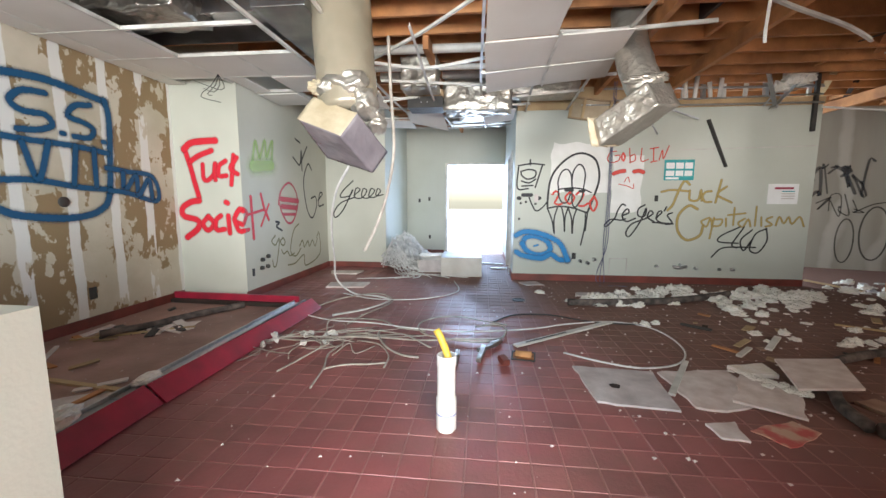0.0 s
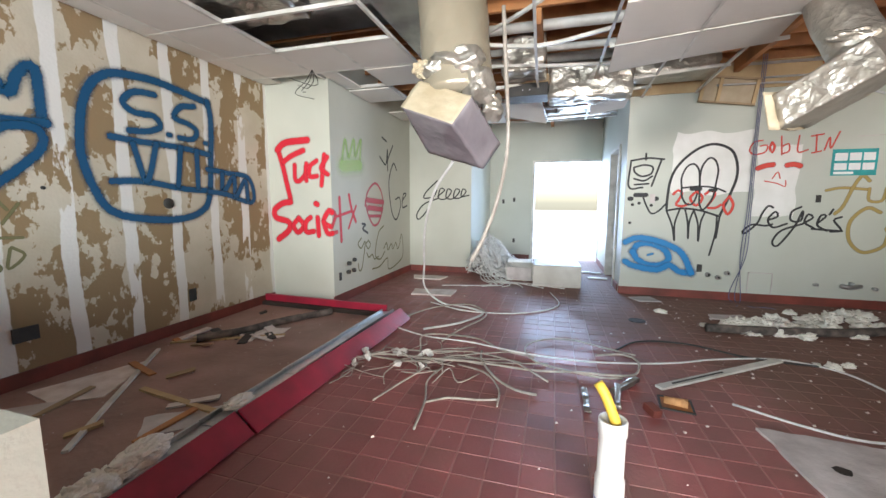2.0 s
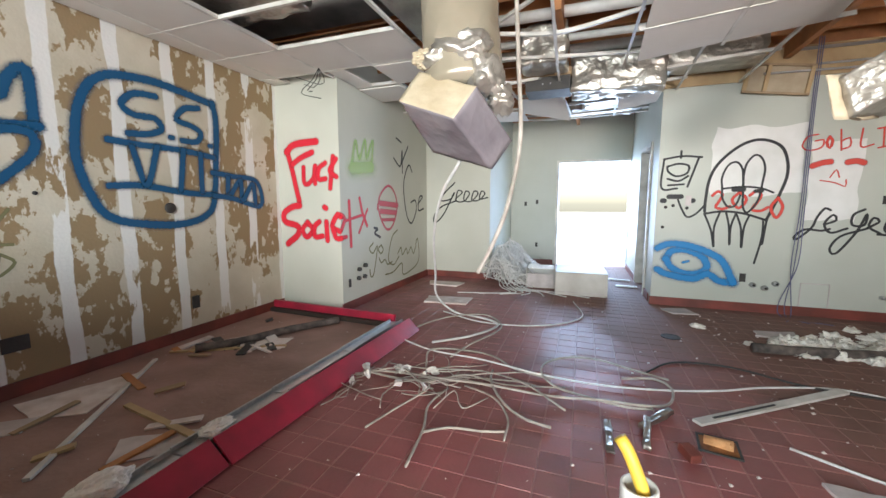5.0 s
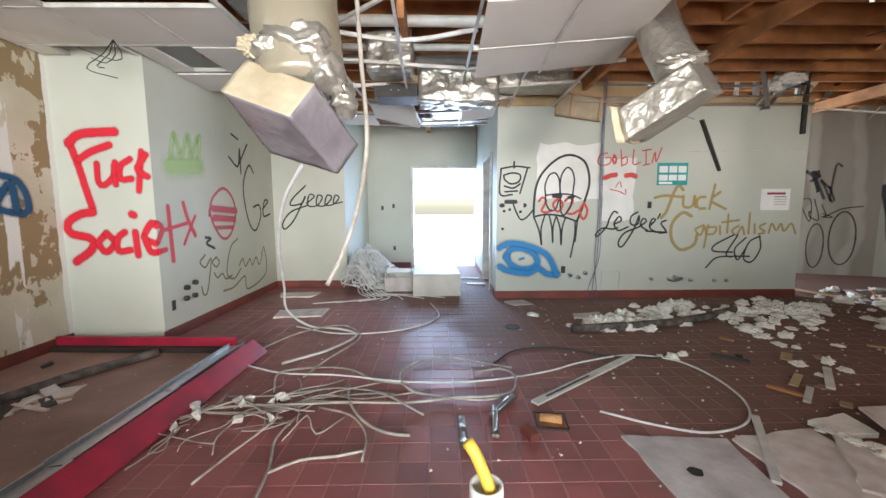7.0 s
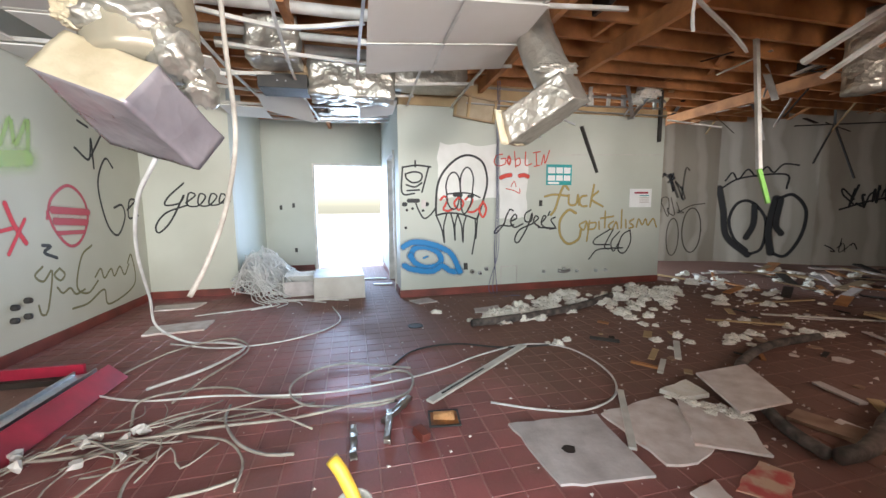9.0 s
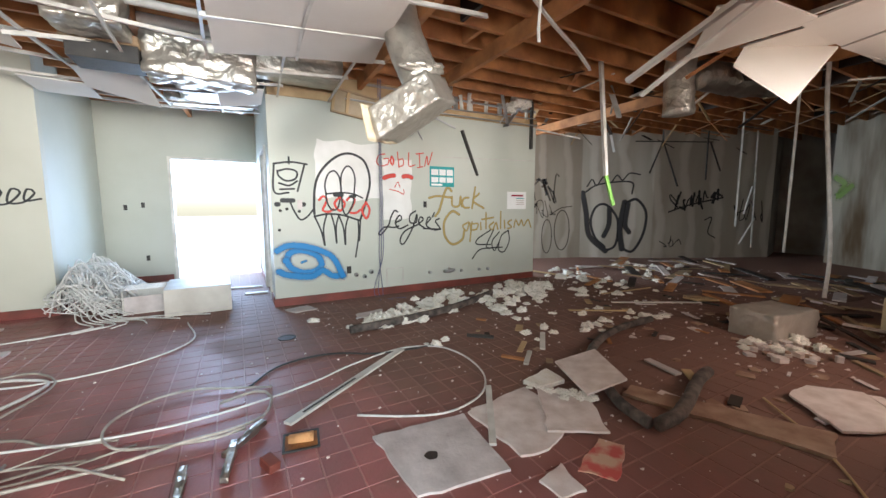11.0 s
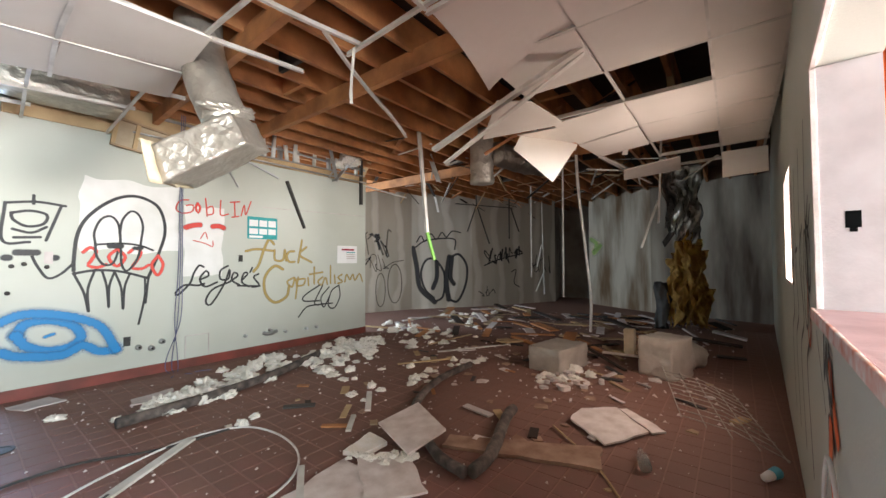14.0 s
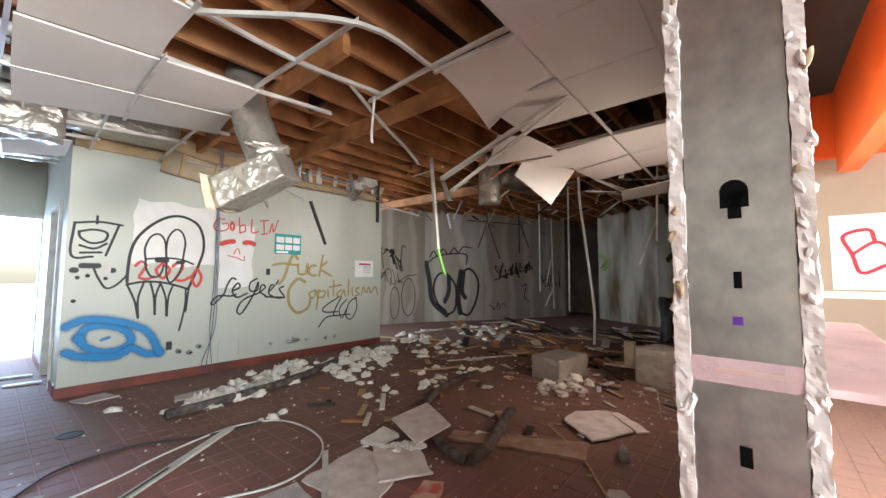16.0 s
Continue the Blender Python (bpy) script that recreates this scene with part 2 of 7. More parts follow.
def peeled_wall():
    """Cream board with torn brown paper patches and white vertical joint compound."""
    m = mat("peeled_wall", (0.62, 0.56, 0.45), 0.8, tint=(0.50, 0.44, 0.33), scale=2.2, bump=0.15, bump_scale=40)
    n, l = m.node_tree.nodes, m.node_tree.links
    b = n["Principled BSDF"]
    under = [k for k in l if k.to_socket == b.inputs["Base Color"]][0].from_socket
    tc = n.new("ShaderNodeTexCoord")

    def noise_tex(scale, detail, stretch, rough=0.55):
        mp = n.new("ShaderNodeMapping")
        mp.inputs["Scale"].default_value = stretch
        t = n.new("ShaderNodeTexNoise")
        t.inputs["Scale"].default_value, t.inputs["Detail"].default_value, t.inputs["Roughness"].default_value = scale, detail, rough
        l.new(tc.outputs["Object"], mp.inputs["Vector"])
        l.new(mp.outputs["Vector"], t.inputs["Vector"])
        return t.outputs["Fac"]

    def step(sock, a, c):
        r = n.new("ShaderNodeMapRange")
        r.inputs["From Min"].default_value, r.inputs["From Max"].default_value = a, c
        l.new(sock, r.inputs["Value"])
        return r.outputs["Result"]

    def over(fac, low, colour):
        x = n.new("ShaderNodeMix")
        x.data_type = "RGBA"
        l.new(fac, x.inputs["Factor"])
        l.new(low, x.inputs["A"])
        x.inputs["B"].default_value = (*colour, 1)
        return x.outputs["Result"]

    def math_node(op, a, c):
        x = n.new("ShaderNodeMath")
        x.operation = op
        for k, s in enumerate((a, c)):
            if isinstance(s, float):
                x.inputs[k].default_value = s
            else:
                l.new(s, x.inputs[k])
        return x.outputs[0]

    sep = n.new("ShaderNodeSeparateXYZ")
    l.new(tc.outputs["Object"], sep.inputs[0])
    torn = step(noise_tex(2.5, 9, (1, 1, 0.75), 0.62), 0.497, 0.507)
    fine = step(noise_tex(8.0, 6, (1, 1, 0.6)), 0.39, 0.41)
    brown = math_node("MULTIPLY", torn, fine)
    col = over(brown, under, (0.29, 0.20, 0.105))
    # white joint compound in bands 0.42 m apart
    wob = noise_tex(3.0, 6, (1, 1, 0.5), 0.65)
    pos = math_node("ADD", sep.outputs["Y"], math_node("SUBTRACT", math_node("MULTIPLY", wob, 0.10), 0.069))
    saw = math_node("FRACT", math_node("MULTIPLY", pos, 2.367), 0.0)
    band = step(math_node("ABSOLUTE", math_node("SUBTRACT", saw, 0.5), 0.0), 0.125, 0.11)
    keep = step(noise_tex(3.4, 7, (1, 1, 0.3), 0.6), 0.415, 0.43)
    col = over(math_node("MULTIPLY", band, keep), col, (0.74, 0.72, 0.68))
    l.new(col, b.inputs["Base Color"])
    return m


def tile_mat(name, base, tint):
    m = mat(name, base, 0.4, tint=tint, scale=2.0, amount=0.9, bump=0.12, bump_scale=45)
    n, l = m.node_tree.nodes, m.node_tree.links
    b = n["Principled BSDF"]
    src = [k for k in l if k.to_socket == b.inputs["Base Color"]][0].from_socket
    geo = n.new("ShaderNodeNewGeometry")
    for k in [k for k in l if k.from_node.type == "TEX_COORD"]:
        dst = k.to_socket
        l.remove(k)
        l.new(geo.outputs["Position"], dst)
    t = n.new("ShaderNodeTexNoise")
    t.inputs["Scale"].default_value, t.inputs["Detail"].default_value, t.inputs["Roughness"].default_value = 0.55, 8, 0.68
    l.new(geo.outputs["Position"], t.inputs["Vector"])
    r = n.new("ShaderNodeMapRange")
    r.inputs["From Min"].default_value, r.inputs["From Max"].default_value = 0.47, 0.66
    l.new(t.outputs["Fac"], r.inputs["Value"])
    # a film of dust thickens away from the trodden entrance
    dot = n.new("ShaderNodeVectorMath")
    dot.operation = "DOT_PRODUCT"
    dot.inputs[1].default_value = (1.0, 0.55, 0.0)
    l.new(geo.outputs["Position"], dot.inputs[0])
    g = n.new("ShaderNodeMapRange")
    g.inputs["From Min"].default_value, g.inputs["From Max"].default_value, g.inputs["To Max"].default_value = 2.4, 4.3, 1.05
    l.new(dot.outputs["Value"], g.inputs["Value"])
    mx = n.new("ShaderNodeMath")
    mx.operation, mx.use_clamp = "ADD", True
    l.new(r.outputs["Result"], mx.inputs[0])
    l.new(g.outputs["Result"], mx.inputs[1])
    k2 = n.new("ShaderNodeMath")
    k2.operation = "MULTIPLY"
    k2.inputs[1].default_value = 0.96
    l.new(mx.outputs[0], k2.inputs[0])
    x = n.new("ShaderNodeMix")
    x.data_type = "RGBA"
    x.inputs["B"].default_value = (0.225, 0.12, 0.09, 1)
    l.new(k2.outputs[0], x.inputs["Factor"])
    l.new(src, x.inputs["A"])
    info = n.new("ShaderNodeObjectInfo")
    hsv = n.new("ShaderNodeHueSaturation")
    v = n.new("ShaderNodeMapRange")
    v.inputs["To Min"].default_value, v.inputs["To Max"].default_value = 0.82, 1.15
    l.new(info.outputs["Random"], v.inputs["Value"])
    l.new(v.outputs["Result"], hsv.inputs["Value"])
    l.new(x.outputs["Result"], hsv.inputs["Color"])
    l.new(hsv.outputs["Color"], b.inputs["Base Color"])
    rr = n.new("ShaderNodeMapRange")
    rr.inputs["To Min"].default_value, rr.inputs["To Max"].default_value = 0.36, 0.72
    l.new(k2.outputs[0], rr.inputs["Value"])
    l.new(rr.outputs["Result"], b.inputs["Roughness"])
    return m


def spray(name, colour, soft=0.5, dense=1.0):
    """Spray paint on a ribbon: opaque along its middle, thinning to its edge."""
    m = bpy.data.materials.new(name)
    m.use_nodes = True
    n, l = m.node_tree.nodes, m.node_tree.links
    b = n["Principled BSDF"]
    b.inputs["Base Color"].default_value, b.inputs["Roughness"].default_value = (*colour, 1), 0.55
    uv = n.new("ShaderNodeUVMap")
    sep = n.new("ShaderNodeSeparateXYZ")
    l.new(uv.outputs[0], sep.inputs[0])
    tc = n.new("ShaderNodeTexCoord")
    t = n.new("ShaderNodeTexNoise")
    t.inputs["Scale"].default_value, t.inputs["Detail"].default_value = 70, 4
    l.new(tc.outputs["Object"], t.inputs["Vector"])

    def mth(op, a, c=0.0):
        x = n.new("ShaderNodeMath")
        x.operation = op
        for k, s in enumerate((a, c)):
            if isinstance(s, (int, float)):
                x.inputs[k].default_value = s
            else:
                l.new(s, x.inputs[k])
        return x.outputs[0]

    dv = mth("MULTIPLY", mth("SUBTRACT", sep.outputs["Y"], 0.5), 2.0)
    du = mth("MULTIPLY", mth("MAXIMUM", mth("SUBTRACT", 0.5, sep.outputs["X"]), 0.0), 2.0)
    r = mth("SQRT", mth("ADD", mth("MULTIPLY", dv, dv), mth("MULTIPLY", du, du)))
    r = mth("ADD", r, mth("MULTIPLY", mth("SUBTRACT", t.outputs["Fac"], 0.5), 0.5 * soft))
    mr = n.new("ShaderNodeMapRange")
    mr.interpolation_type = "SMOOTHSTEP"
    mr.inputs["From Min"].default_value, mr.inputs["From Max"].default_value = 1.0, 1.0 - soft
    mr.inputs["To Max"].default_value = dense
    l.new(r, mr.inputs["Value"])
    if soft < 0.6:
        l.new(mr.outputs["Result"], b.inputs["Alpha"])
        return m
    # broad strokes: a dense middle and a thin mist of overspray
    mr.inputs["From Min"].default_value, mr.inputs["From Max"].default_value = 0.78, 0.78 - 0.5 * soft
    mist = n.new("ShaderNodeMapRange")
    mist.interpolation_type = "SMOOTHSTEP"
    mist.inputs["From Min"].default_value, mist.inputs["From Max"].default_value, mist.inputs["To Max"].default_value = 1.0, 0.45, 0.4 * dense
    l.new(r, mist.inputs["Value"])
    l.new(mth("MAXIMUM", mr.outputs["Result"], mist.outputs["Result"]), b.inputs["Alpha"])
    return m


PEEL = peeled_wall()
# Near-black that paints the shade inside punched holes onto flat plates.
HOLE_SHADE = mat("hole_shade_black", (0.006, 0.006, 0.006), 1.0, tint=(0.004, 0.004, 0.004), spec=0.05)
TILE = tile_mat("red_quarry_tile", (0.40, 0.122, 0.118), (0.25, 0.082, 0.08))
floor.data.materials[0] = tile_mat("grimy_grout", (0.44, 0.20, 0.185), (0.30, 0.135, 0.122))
BLUE = spray("blue_spray", (0.003, 0.075, 0.175), 0.95)
SKYB = spray("light_blue_spray", (0.008, 0.23, 0.55), 1.0, 0.9)
SRED = spray("red_spray", (0.62, 0.012, 0.03), 0.6)
SRED2 = spray("orange_red_spray", (0.72, 0.06, 0.04), 0.5, 0.9)
PINK = spray("pink_spray", (0.62, 0.08, 0.13), 0.7, 0.75)
BLACK = spray("black_spray", (0.018, 0.018, 0.02), 0.45, 0.95)
GOLD = spray("gold_spray", (0.42, 0.30, 0.09), 0.5, 0.9)
OLIVE = spray("olive_spray", (0.19, 0.18, 0.08), 0.45, 0.92)
LIME = spray("lime_spray", (0.46, 0.72, 0.20), 1.0, 0.45)
ORANGE_S = spray("orange_spray", (0.75, 0.13, 0.03), 0.6, 0.9)
GREY_S = spray("dark_tag_spray", (0.05, 0.05, 0.055), 0.6, 0.7)
PATCH = mat("white_primer_patch", (0.80, 0.79, 0.76), 0.6, tint=(0.72, 0.71, 0.67), scale=5)
CARD = mat("brown_card", (0.42, 0.30, 0.18), 0.8, scale=5)
PALEWOOD = mat("pale_wood", (0.55, 0.40, 0.22), 0.7, tint=(0.42, 0.29, 0.15), scale=4, bump=0.1)
CABLE = mat("dusty_white_cable", (0.50, 0.45, 0.39), 0.6, tint=(0.30, 0.26, 0.22), scale=10)
CABLE_W = mat("white_cable", (0.78, 0.77, 0.74), 0.45, tint=(0.6, 0.58, 0.55), scale=10)
SLEEVE = mat("dusty_black_foam", (0.17, 0.135, 0.115), 0.85, tint=(0.05, 0.042, 0.038), scale=12, bump=0.3)
DARK = mat("black_rubber", (0.025, 0.024, 0.023), 0.6, tint=(0.05, 0.045, 0.04), scale=8, bump=0.2)
FLUFF = mat("white_insulation", (0.90, 0.88, 0.83), 0.95, tint=(0.82, 0.78, 0.68), scale=14, bump=0.35, bump_scale=70)
GYPSUM = mat("dirty_board", (0.70, 0.64, 0.62), 0.85, tint=(0.42, 0.37, 0.35), scale=6, amount=0.9, bump=0.2, bump_scale=30)
GYPWHITE = mat("white_board_face", (0.82, 0.75, 0.71), 0.85, tint=(0.56, 0.46, 0.41), scale=9, detail=9, amount=0.9, bump=0.1)
RUST = mat("rusty_metal", (0.42, 0.17, 0.05), 0.75, tint=(0.18, 0.07, 0.03), scale=12, bump=0.3)
YELLOW = mat("yellow_plastic", (0.75, 0.50, 0.06), 0.45, scale=10)
FOILG = mat("golden_insulation", (0.68, 0.44, 0.11), 0.7, tint=(0.38, 0.21, 0.05), scale=9, bump=0.9, bump_scale=20)
FOILD = foil("dull_foil", (0.46, 0.43, 0.39), (0.26, 0.24, 0.21), 0.3, 0.9, 11)
SLEEVEW = foil("clear_wrapped_sleeve", (0.42, 0.37, 0.28), (0.32, 0.28, 0.20), 0.24, 0.3, 7, 0.3)
WRAP = foil("grey_plastic_wrap", (0.44, 0.40, 0.43), (0.25, 0.22, 0.25), 0.22, 0.35, 8, 0.45)
CREAMBOX = mat("cream_insulated_board", (0.56, 0.48, 0.34), 0.55, 0.0, tint=(0.42, 0.34, 0.22), scale=6, bump=0.3, bump_scale=18)
DUCTDARK = mat("dark_sheet_duct", (0.45, 0.45, 0.45), 0.25, 0.9, tint=(0.2, 0.2, 0.21), scale=3, bump=0.1, bump_scale=8)
TEAL = mat("teal_notice", (0.02, 0.38, 0.38), 0.4, scale=8)
WHITE = mat("white_print", (0.85, 0.85, 0.84), 0.5, tint=(0.78, 0.78, 0.77))
PINKSILL = mat("pink_sill", (0.66, 0.47, 0.47), 0.6, tint=(0.52, 0.34, 0.34), scale=6, bump=0.15)
CUPBLUE = mat("cup_blue", (0.10, 0.45, 0.60), 0.5)

wall_left.data.materials[0] = PEEL


def streak_mat(name, base, tint, amount, bands=0.0):
    """Board with upright streaks of stain and joint compound."""
    m = mat(name, base, 0.85, tint=tint, scale=1.0, amount=amount, bump=0.1)
    n, l = m.node_tree.nodes, m.node_tree.links
    tc = [k for k in n if k.type == "TEX_COORD"][0]
    tex = [k for k in n if k.type == "TEX_NOISE"][0]
    mp = n.new("ShaderNodeMapping")
    mp.inputs["Scale"].default_value = (1.7, 1.7, 0.3)
    l.new(tc.outputs["Object"], mp.inputs["Vector"])
    l.new(mp.outputs["Vector"], tex.inputs["Vector"])
    if not bands:
        return m
    # pale joint compound down every board joint and stud line
    b = n["Principled BSDF"]
    src = [k for k in l if k.to_socket == b.inputs["Base Color"]][0].from_socket
    w = n.new("ShaderNodeTexWave")
    w.bands_direction = "X"
    w.inputs["Scale"].default_value, w.inputs["Distortion"].default_value, w.inputs["Detail"].default_value = bands, 4.0, 4
    l.new(tc.outputs["Object"], w.inputs["Vector"])
    r = n.new("ShaderNodeMapRange")
    r.inputs["From Min"].default_value, r.inputs["From Max"].default_value, r.inputs["To Max"].default_value = 0.70, 0.95, 0.45
    l.new(w.outputs["Fac"], r.inputs["Value"])
    x = n.new("ShaderNodeMix")
    x.data_type = "RGBA"
    x.inputs["B"].default_value = (0.70, 0.67, 0.60, 1)
    l.new(r.outputs["Result"], x.inputs["Factor"])
    l.new(src, x.inputs["A"])
    l.new(x.outputs["Result"], b.inputs["Base Color"])
    return m


STREAK = streak_mat("streaked_board", (0.50, 0.47, 0.40), (0.33, 0.28, 0.22), 1.0, 0.5)
STAINED = streak_mat("brown_stained_board", (0.46, 0.41, 0.33), (0.07, 0.045, 0.03), 0.6)
for w, m in (("wall_far_a", STREAK), ("wall_far_b", STREAK), ("wall_far_c", STREAK), ("wall_far_d", streak_mat("torn_paper_board", (0.56, 0.52, 0.43), (0.17, 0.11, 0.06), 0.35)), ("wall_far_e", STAINED)):
    bpy.data.objects[w].data.materials[0] = m

# ---- tags on the walls ----
class Tag:
    """One piece of spray lettering on a wall: u along the wall, v up, place maps (u, v, off) to the world."""

    def __init__(self, place):
        self.place, self.bm, self.count = place, bmesh.new(), 0
        self.uv = self.bm.loops.layers.uv.new("UVMap")

    def line(self, pts, w, step=0.025):
        w *= 1.2 if w < 0.05 else 1.5
        p = smooth_line([(a, b, 0) for a, b in pts], step)
        p = [q for i, q in enumerate(p) if i == 0 or (q - p[i - 1]).length > 1e-5]
        if len(p) < 2:
            return self
        p = [p[0] + (p[0] - p[1]).normalized() * w / 2] + p + [p[-1] + (p[-1] - p[-2]).normalized() * w / 2]
        d = [0.0]
        for a, b in zip(p, p[1:]):
            d.append(d[-1] + (b - a).length)
        rows = []
        for i, q in enumerate(p):
            t = (p[min(i + 1, len(p) - 1)] - p[max(i - 1, 0)]).normalized()
            s = Vector((-t.y, t.x, 0)) * w / 2
            off = 0.0025 + 0.0003 * (self.count % 12) + 0.0006 * i / len(p)
            rows.append((self.bm.verts.new(self.place(q.x + s.x, q.y + s.y, off)), self.bm.verts.new(self.place(q.x - s.x, q.y - s.y, off)), min(d[i], d[-1] - d[i]) / w))
        for (a, b, x), (c, e, y) in zip(rows, rows[1:]):
            f = self.bm.faces.new((a, b, e, c))
            for lp, co in zip(f.loops, ((x, 0), (x, 1), (y, 1), (y, 0))):
                lp[self.uv].uv = co
        self.count += 1
        return self

    def ring(self, u, v, ru, rv, w, a0=0, a1=360, n=14):
        return self.line([(u + ru * math.cos(radians(a0 + (a1 - a0) * k / n)), v + rv * math.sin(radians(a0 + (a1 - a0) * k / n))) for k in range(n + 1)], w)

    def done(self, wall, material, label):
        return part("graffiti", self.bm, material, wall, label)


on_left = lambda u, v, o: (-3.45 + o, u, v)
on_column = lambda u, v, o: (u, 4.88 - o, v)
on_side = lambda u, v, o: (-2.57 + o, u, v)
on_nook = lambda u, v, o: (u, 7.48 - o, v)
on_right = lambda u, v, o: (u, 6.60 - o, v)


def on_run(a, b):
    a, d = Vector(a), (Vector(b) - Vector(a)).normalized()
    nrm = Vector((d.y, -d.x))
    return lambda u, v, o: (a.x + d.x * u + nrm.x * o, a.y + d.y * u + nrm.y * o, v)


# left wall: round badge with letters and a bar
t = Tag(on_left)
t.line([(4.04, 2.27), (3.72, 2.31), (3.45, 2.33), (3.16, 2.29), (3.02, 2.19), (2.94, 2.03), (2.90, 1.83), (2.89, 1.62), (2.95, 1.37), (3.06, 1.19), (3.29, 1.12), (3.62, 1.10), (3.86, 1.16), (3.98, 1.30), (4.03, 1.68), (4.06, 2.10), (4.03, 2.28)], 0.085)
t.line([(3.49, 2.21), (3.32, 2.19), (3.22, 2.09), (3.30, 2.02), (3.47, 2.02), (3.52, 1.94), (3.41, 1.88), (3.25, 1.86)], 0.07)
t.line([(3.88, 2.20), (3.73, 2.16), (3.66, 2.05), (3.79, 2.02), (3.89, 1.97), (3.84, 1.88), (3.70, 1.87)], 0.07)
t.line([(3.10, 1.79), (3.34, 1.78), (3.68, 1.78), (4.01, 1.75)], 0.07)
t.line([(3.08, 1.43), (3.34, 1.44), (3.72, 1.39), (4.00, 1.38)], 0.07)
t.line([(3.27, 1.75), (3.36, 1.45), (3.47, 1.78)], 0.07)
t.line([(3.70, 1.78), (3.65, 1.42)], 0.07)
t.line([(3.87, 1.77), (3.86, 1.41)], 0.07)
t.line([(3.59, 1.88), (3.61, 1.88)], 0.06)
t.line([(3.97, 1.86), (3.99, 1.86)], 0.06)
t.line([(3.98, 1.60), (4.21, 1.58), (4.53, 1.54), (4.57, 1.27), (4.19, 1.35), (3.99, 1.37)], 0.07)
t.line([(4.16, 1.56), (4.16, 1.37), (4.31, 1.54), (4.33, 1.33), (4.47, 1.51), (4.50, 1.30)], 0.075)
t.done(wall_left, BLUE, "dark blue sprayed badge with letters")
t = Tag(on_left)
t.line([(2.43, 2.09), (2.52, 1.97), (2.58, 2.11), (2.67, 2.17), (2.68, 1.82)], 0.085)
t.line([(2.40, 1.78), (2.70, 1.81)], 0.085)
t.line([(2.39, 1.68), (2.50, 1.76), (2.65, 1.76), (2.66, 1.64), (2.51, 1.47), (2.36, 1.34)], 0.075)
t.done(wall_left, BLUE, "dark blue sprayed letter shape")
t = Tag(on_left)
t.line([(2.40, 1.27), (2.44, 1.21)], 0.02)
t.line([(2.50, 1.25), (2.41, 1.12)], 0.02)
t.line([(2.33, 1.03), (2.50, 1.02)], 0.02)
t.line([(2.44, 0.96), (2.50, 0.90), (2.41, 0.82), (2.43, 0.95)], 0.02)
t.ring(2.35, 0.83, 0.025, 0.025, 0.02)
t.done(wall_left, OLIVE, "thin brown sprayed marks")

# painted wall box: red words
t = Tag(on_column)
t.line([(-3.30, 1.91), (-3.24, 1.70), (-3.18, 1.43), (-3.15, 1.32)], 0.07)
t.line([(-3.31, 1.91), (-3.19, 1.99), (-2.88, 2.01)], 0.085)
t.line([(-3.23, 1.76), (-3.11, 1.83), (-2.94, 1.89)], 0.07)
t.line([(-3.07, 1.72), (-3.07, 1.55), (-3.02, 1.52), (-2.93, 1.60), (-2.90, 1.73)], 0.06)
t.line([(-2.91, 1.70), (-2.91, 1.53)], 0.06)
t.line([(-2.76, 1.76), (-2.85, 1.70), (-2.86, 1.58), (-2.76, 1.58)], 0.06)
t.line([(-2.65, 1.83), (-2.70, 1.47)], 0.06)
t.line([(-2.61, 1.80), (-2.70, 1.67), (-2.61, 1.60)], 0.06)
t.line([(-3.15, 1.27), (-3.27, 1.25), (-3.39, 1.17), (-3.37, 1.07), (-3.19, 1.02), (-3.19, 0.92), (-3.35, 0.80)], 0.08)
t.line([(-3.04, 1.07), (-3.12, 0.98), (-3.06, 0.89), (-2.97, 0.98), (-3.04, 1.07)], 0.065)
t.line([(-2.87, 1.08), (-2.94, 1.02), (-2.94, 0.90), (-2.83, 0.91)], 0.065)
t.line([(-2.77, 1.08), (-2.76, 0.86)], 0.065)
t.line([(-2.59, 0.97), (-2.69, 1.03), (-2.61, 1.17), (-2.57, 1.14)], 0.065)
t.line([(-2.69, 1.03), (-2.64, 0.89), (-2.57, 0.89)], 0.065)
t.line([(-2.79, 1.25), (-2.77, 1.24)], 0.07)
t.done(wall_column, SRED, "red sprayed words with drips")
t = Tag(on_side)
t.line([(4.885, 0.99), (4.95, 1.11), (4.89, 1.16)], 0.06)
t.line([(4.885, 0.89), (4.98, 0.90)], 0.05)
t.line([(5.05, 1.32), (5.07, 0.78)], 0.055)
t.line([(4.96, 1.09), (5.33, 1.15)], 0.045)
t.line([(5.28, 1.36), (5.34, 1.18), (5.44, 1.01)], 0.05)
t.line([(5.46, 1.22), (5.25, 0.93)], 0.045)
t.done(wall_column, SRED, "red sprayed end of a word")
t = Tag(on_side)
t.line([(5.13, 1.76), (5.22, 2.05), (5.30, 1.85), (5.44, 2.09), (5.47, 1.88), (5.63, 2.11), (5.58, 1.74)], 0.07)
t.line([(5.14, 1.72), (5.58, 1.77)], 0.24)
t.done(wall_column, LIME, "pale lime sprayed crown")
t = Tag(on_side)
t.line([(5.72, 1.22), (5.81, 1.42), (6.05, 1.55), (6.25, 1.43), (6.30, 1.21), (6.16, 0.98), (5.98, 0.93), (5.81, 1.09), (5.73, 1.28)], 0.045)
t.line([(5.80, 1.30), (6.31, 1.27)], 0.085)
t.line([(5.82, 1.19), (6.26, 1.16)], 0.085)
t.line([(5.84, 1.07), (6.21, 1.06)], 0.05)
t.done(wall_column, PINK, "pink sprayed round face")
t = Tag(on_side)
t.line([(6.31, 2.26), (6.47, 2.22)], 0.03)
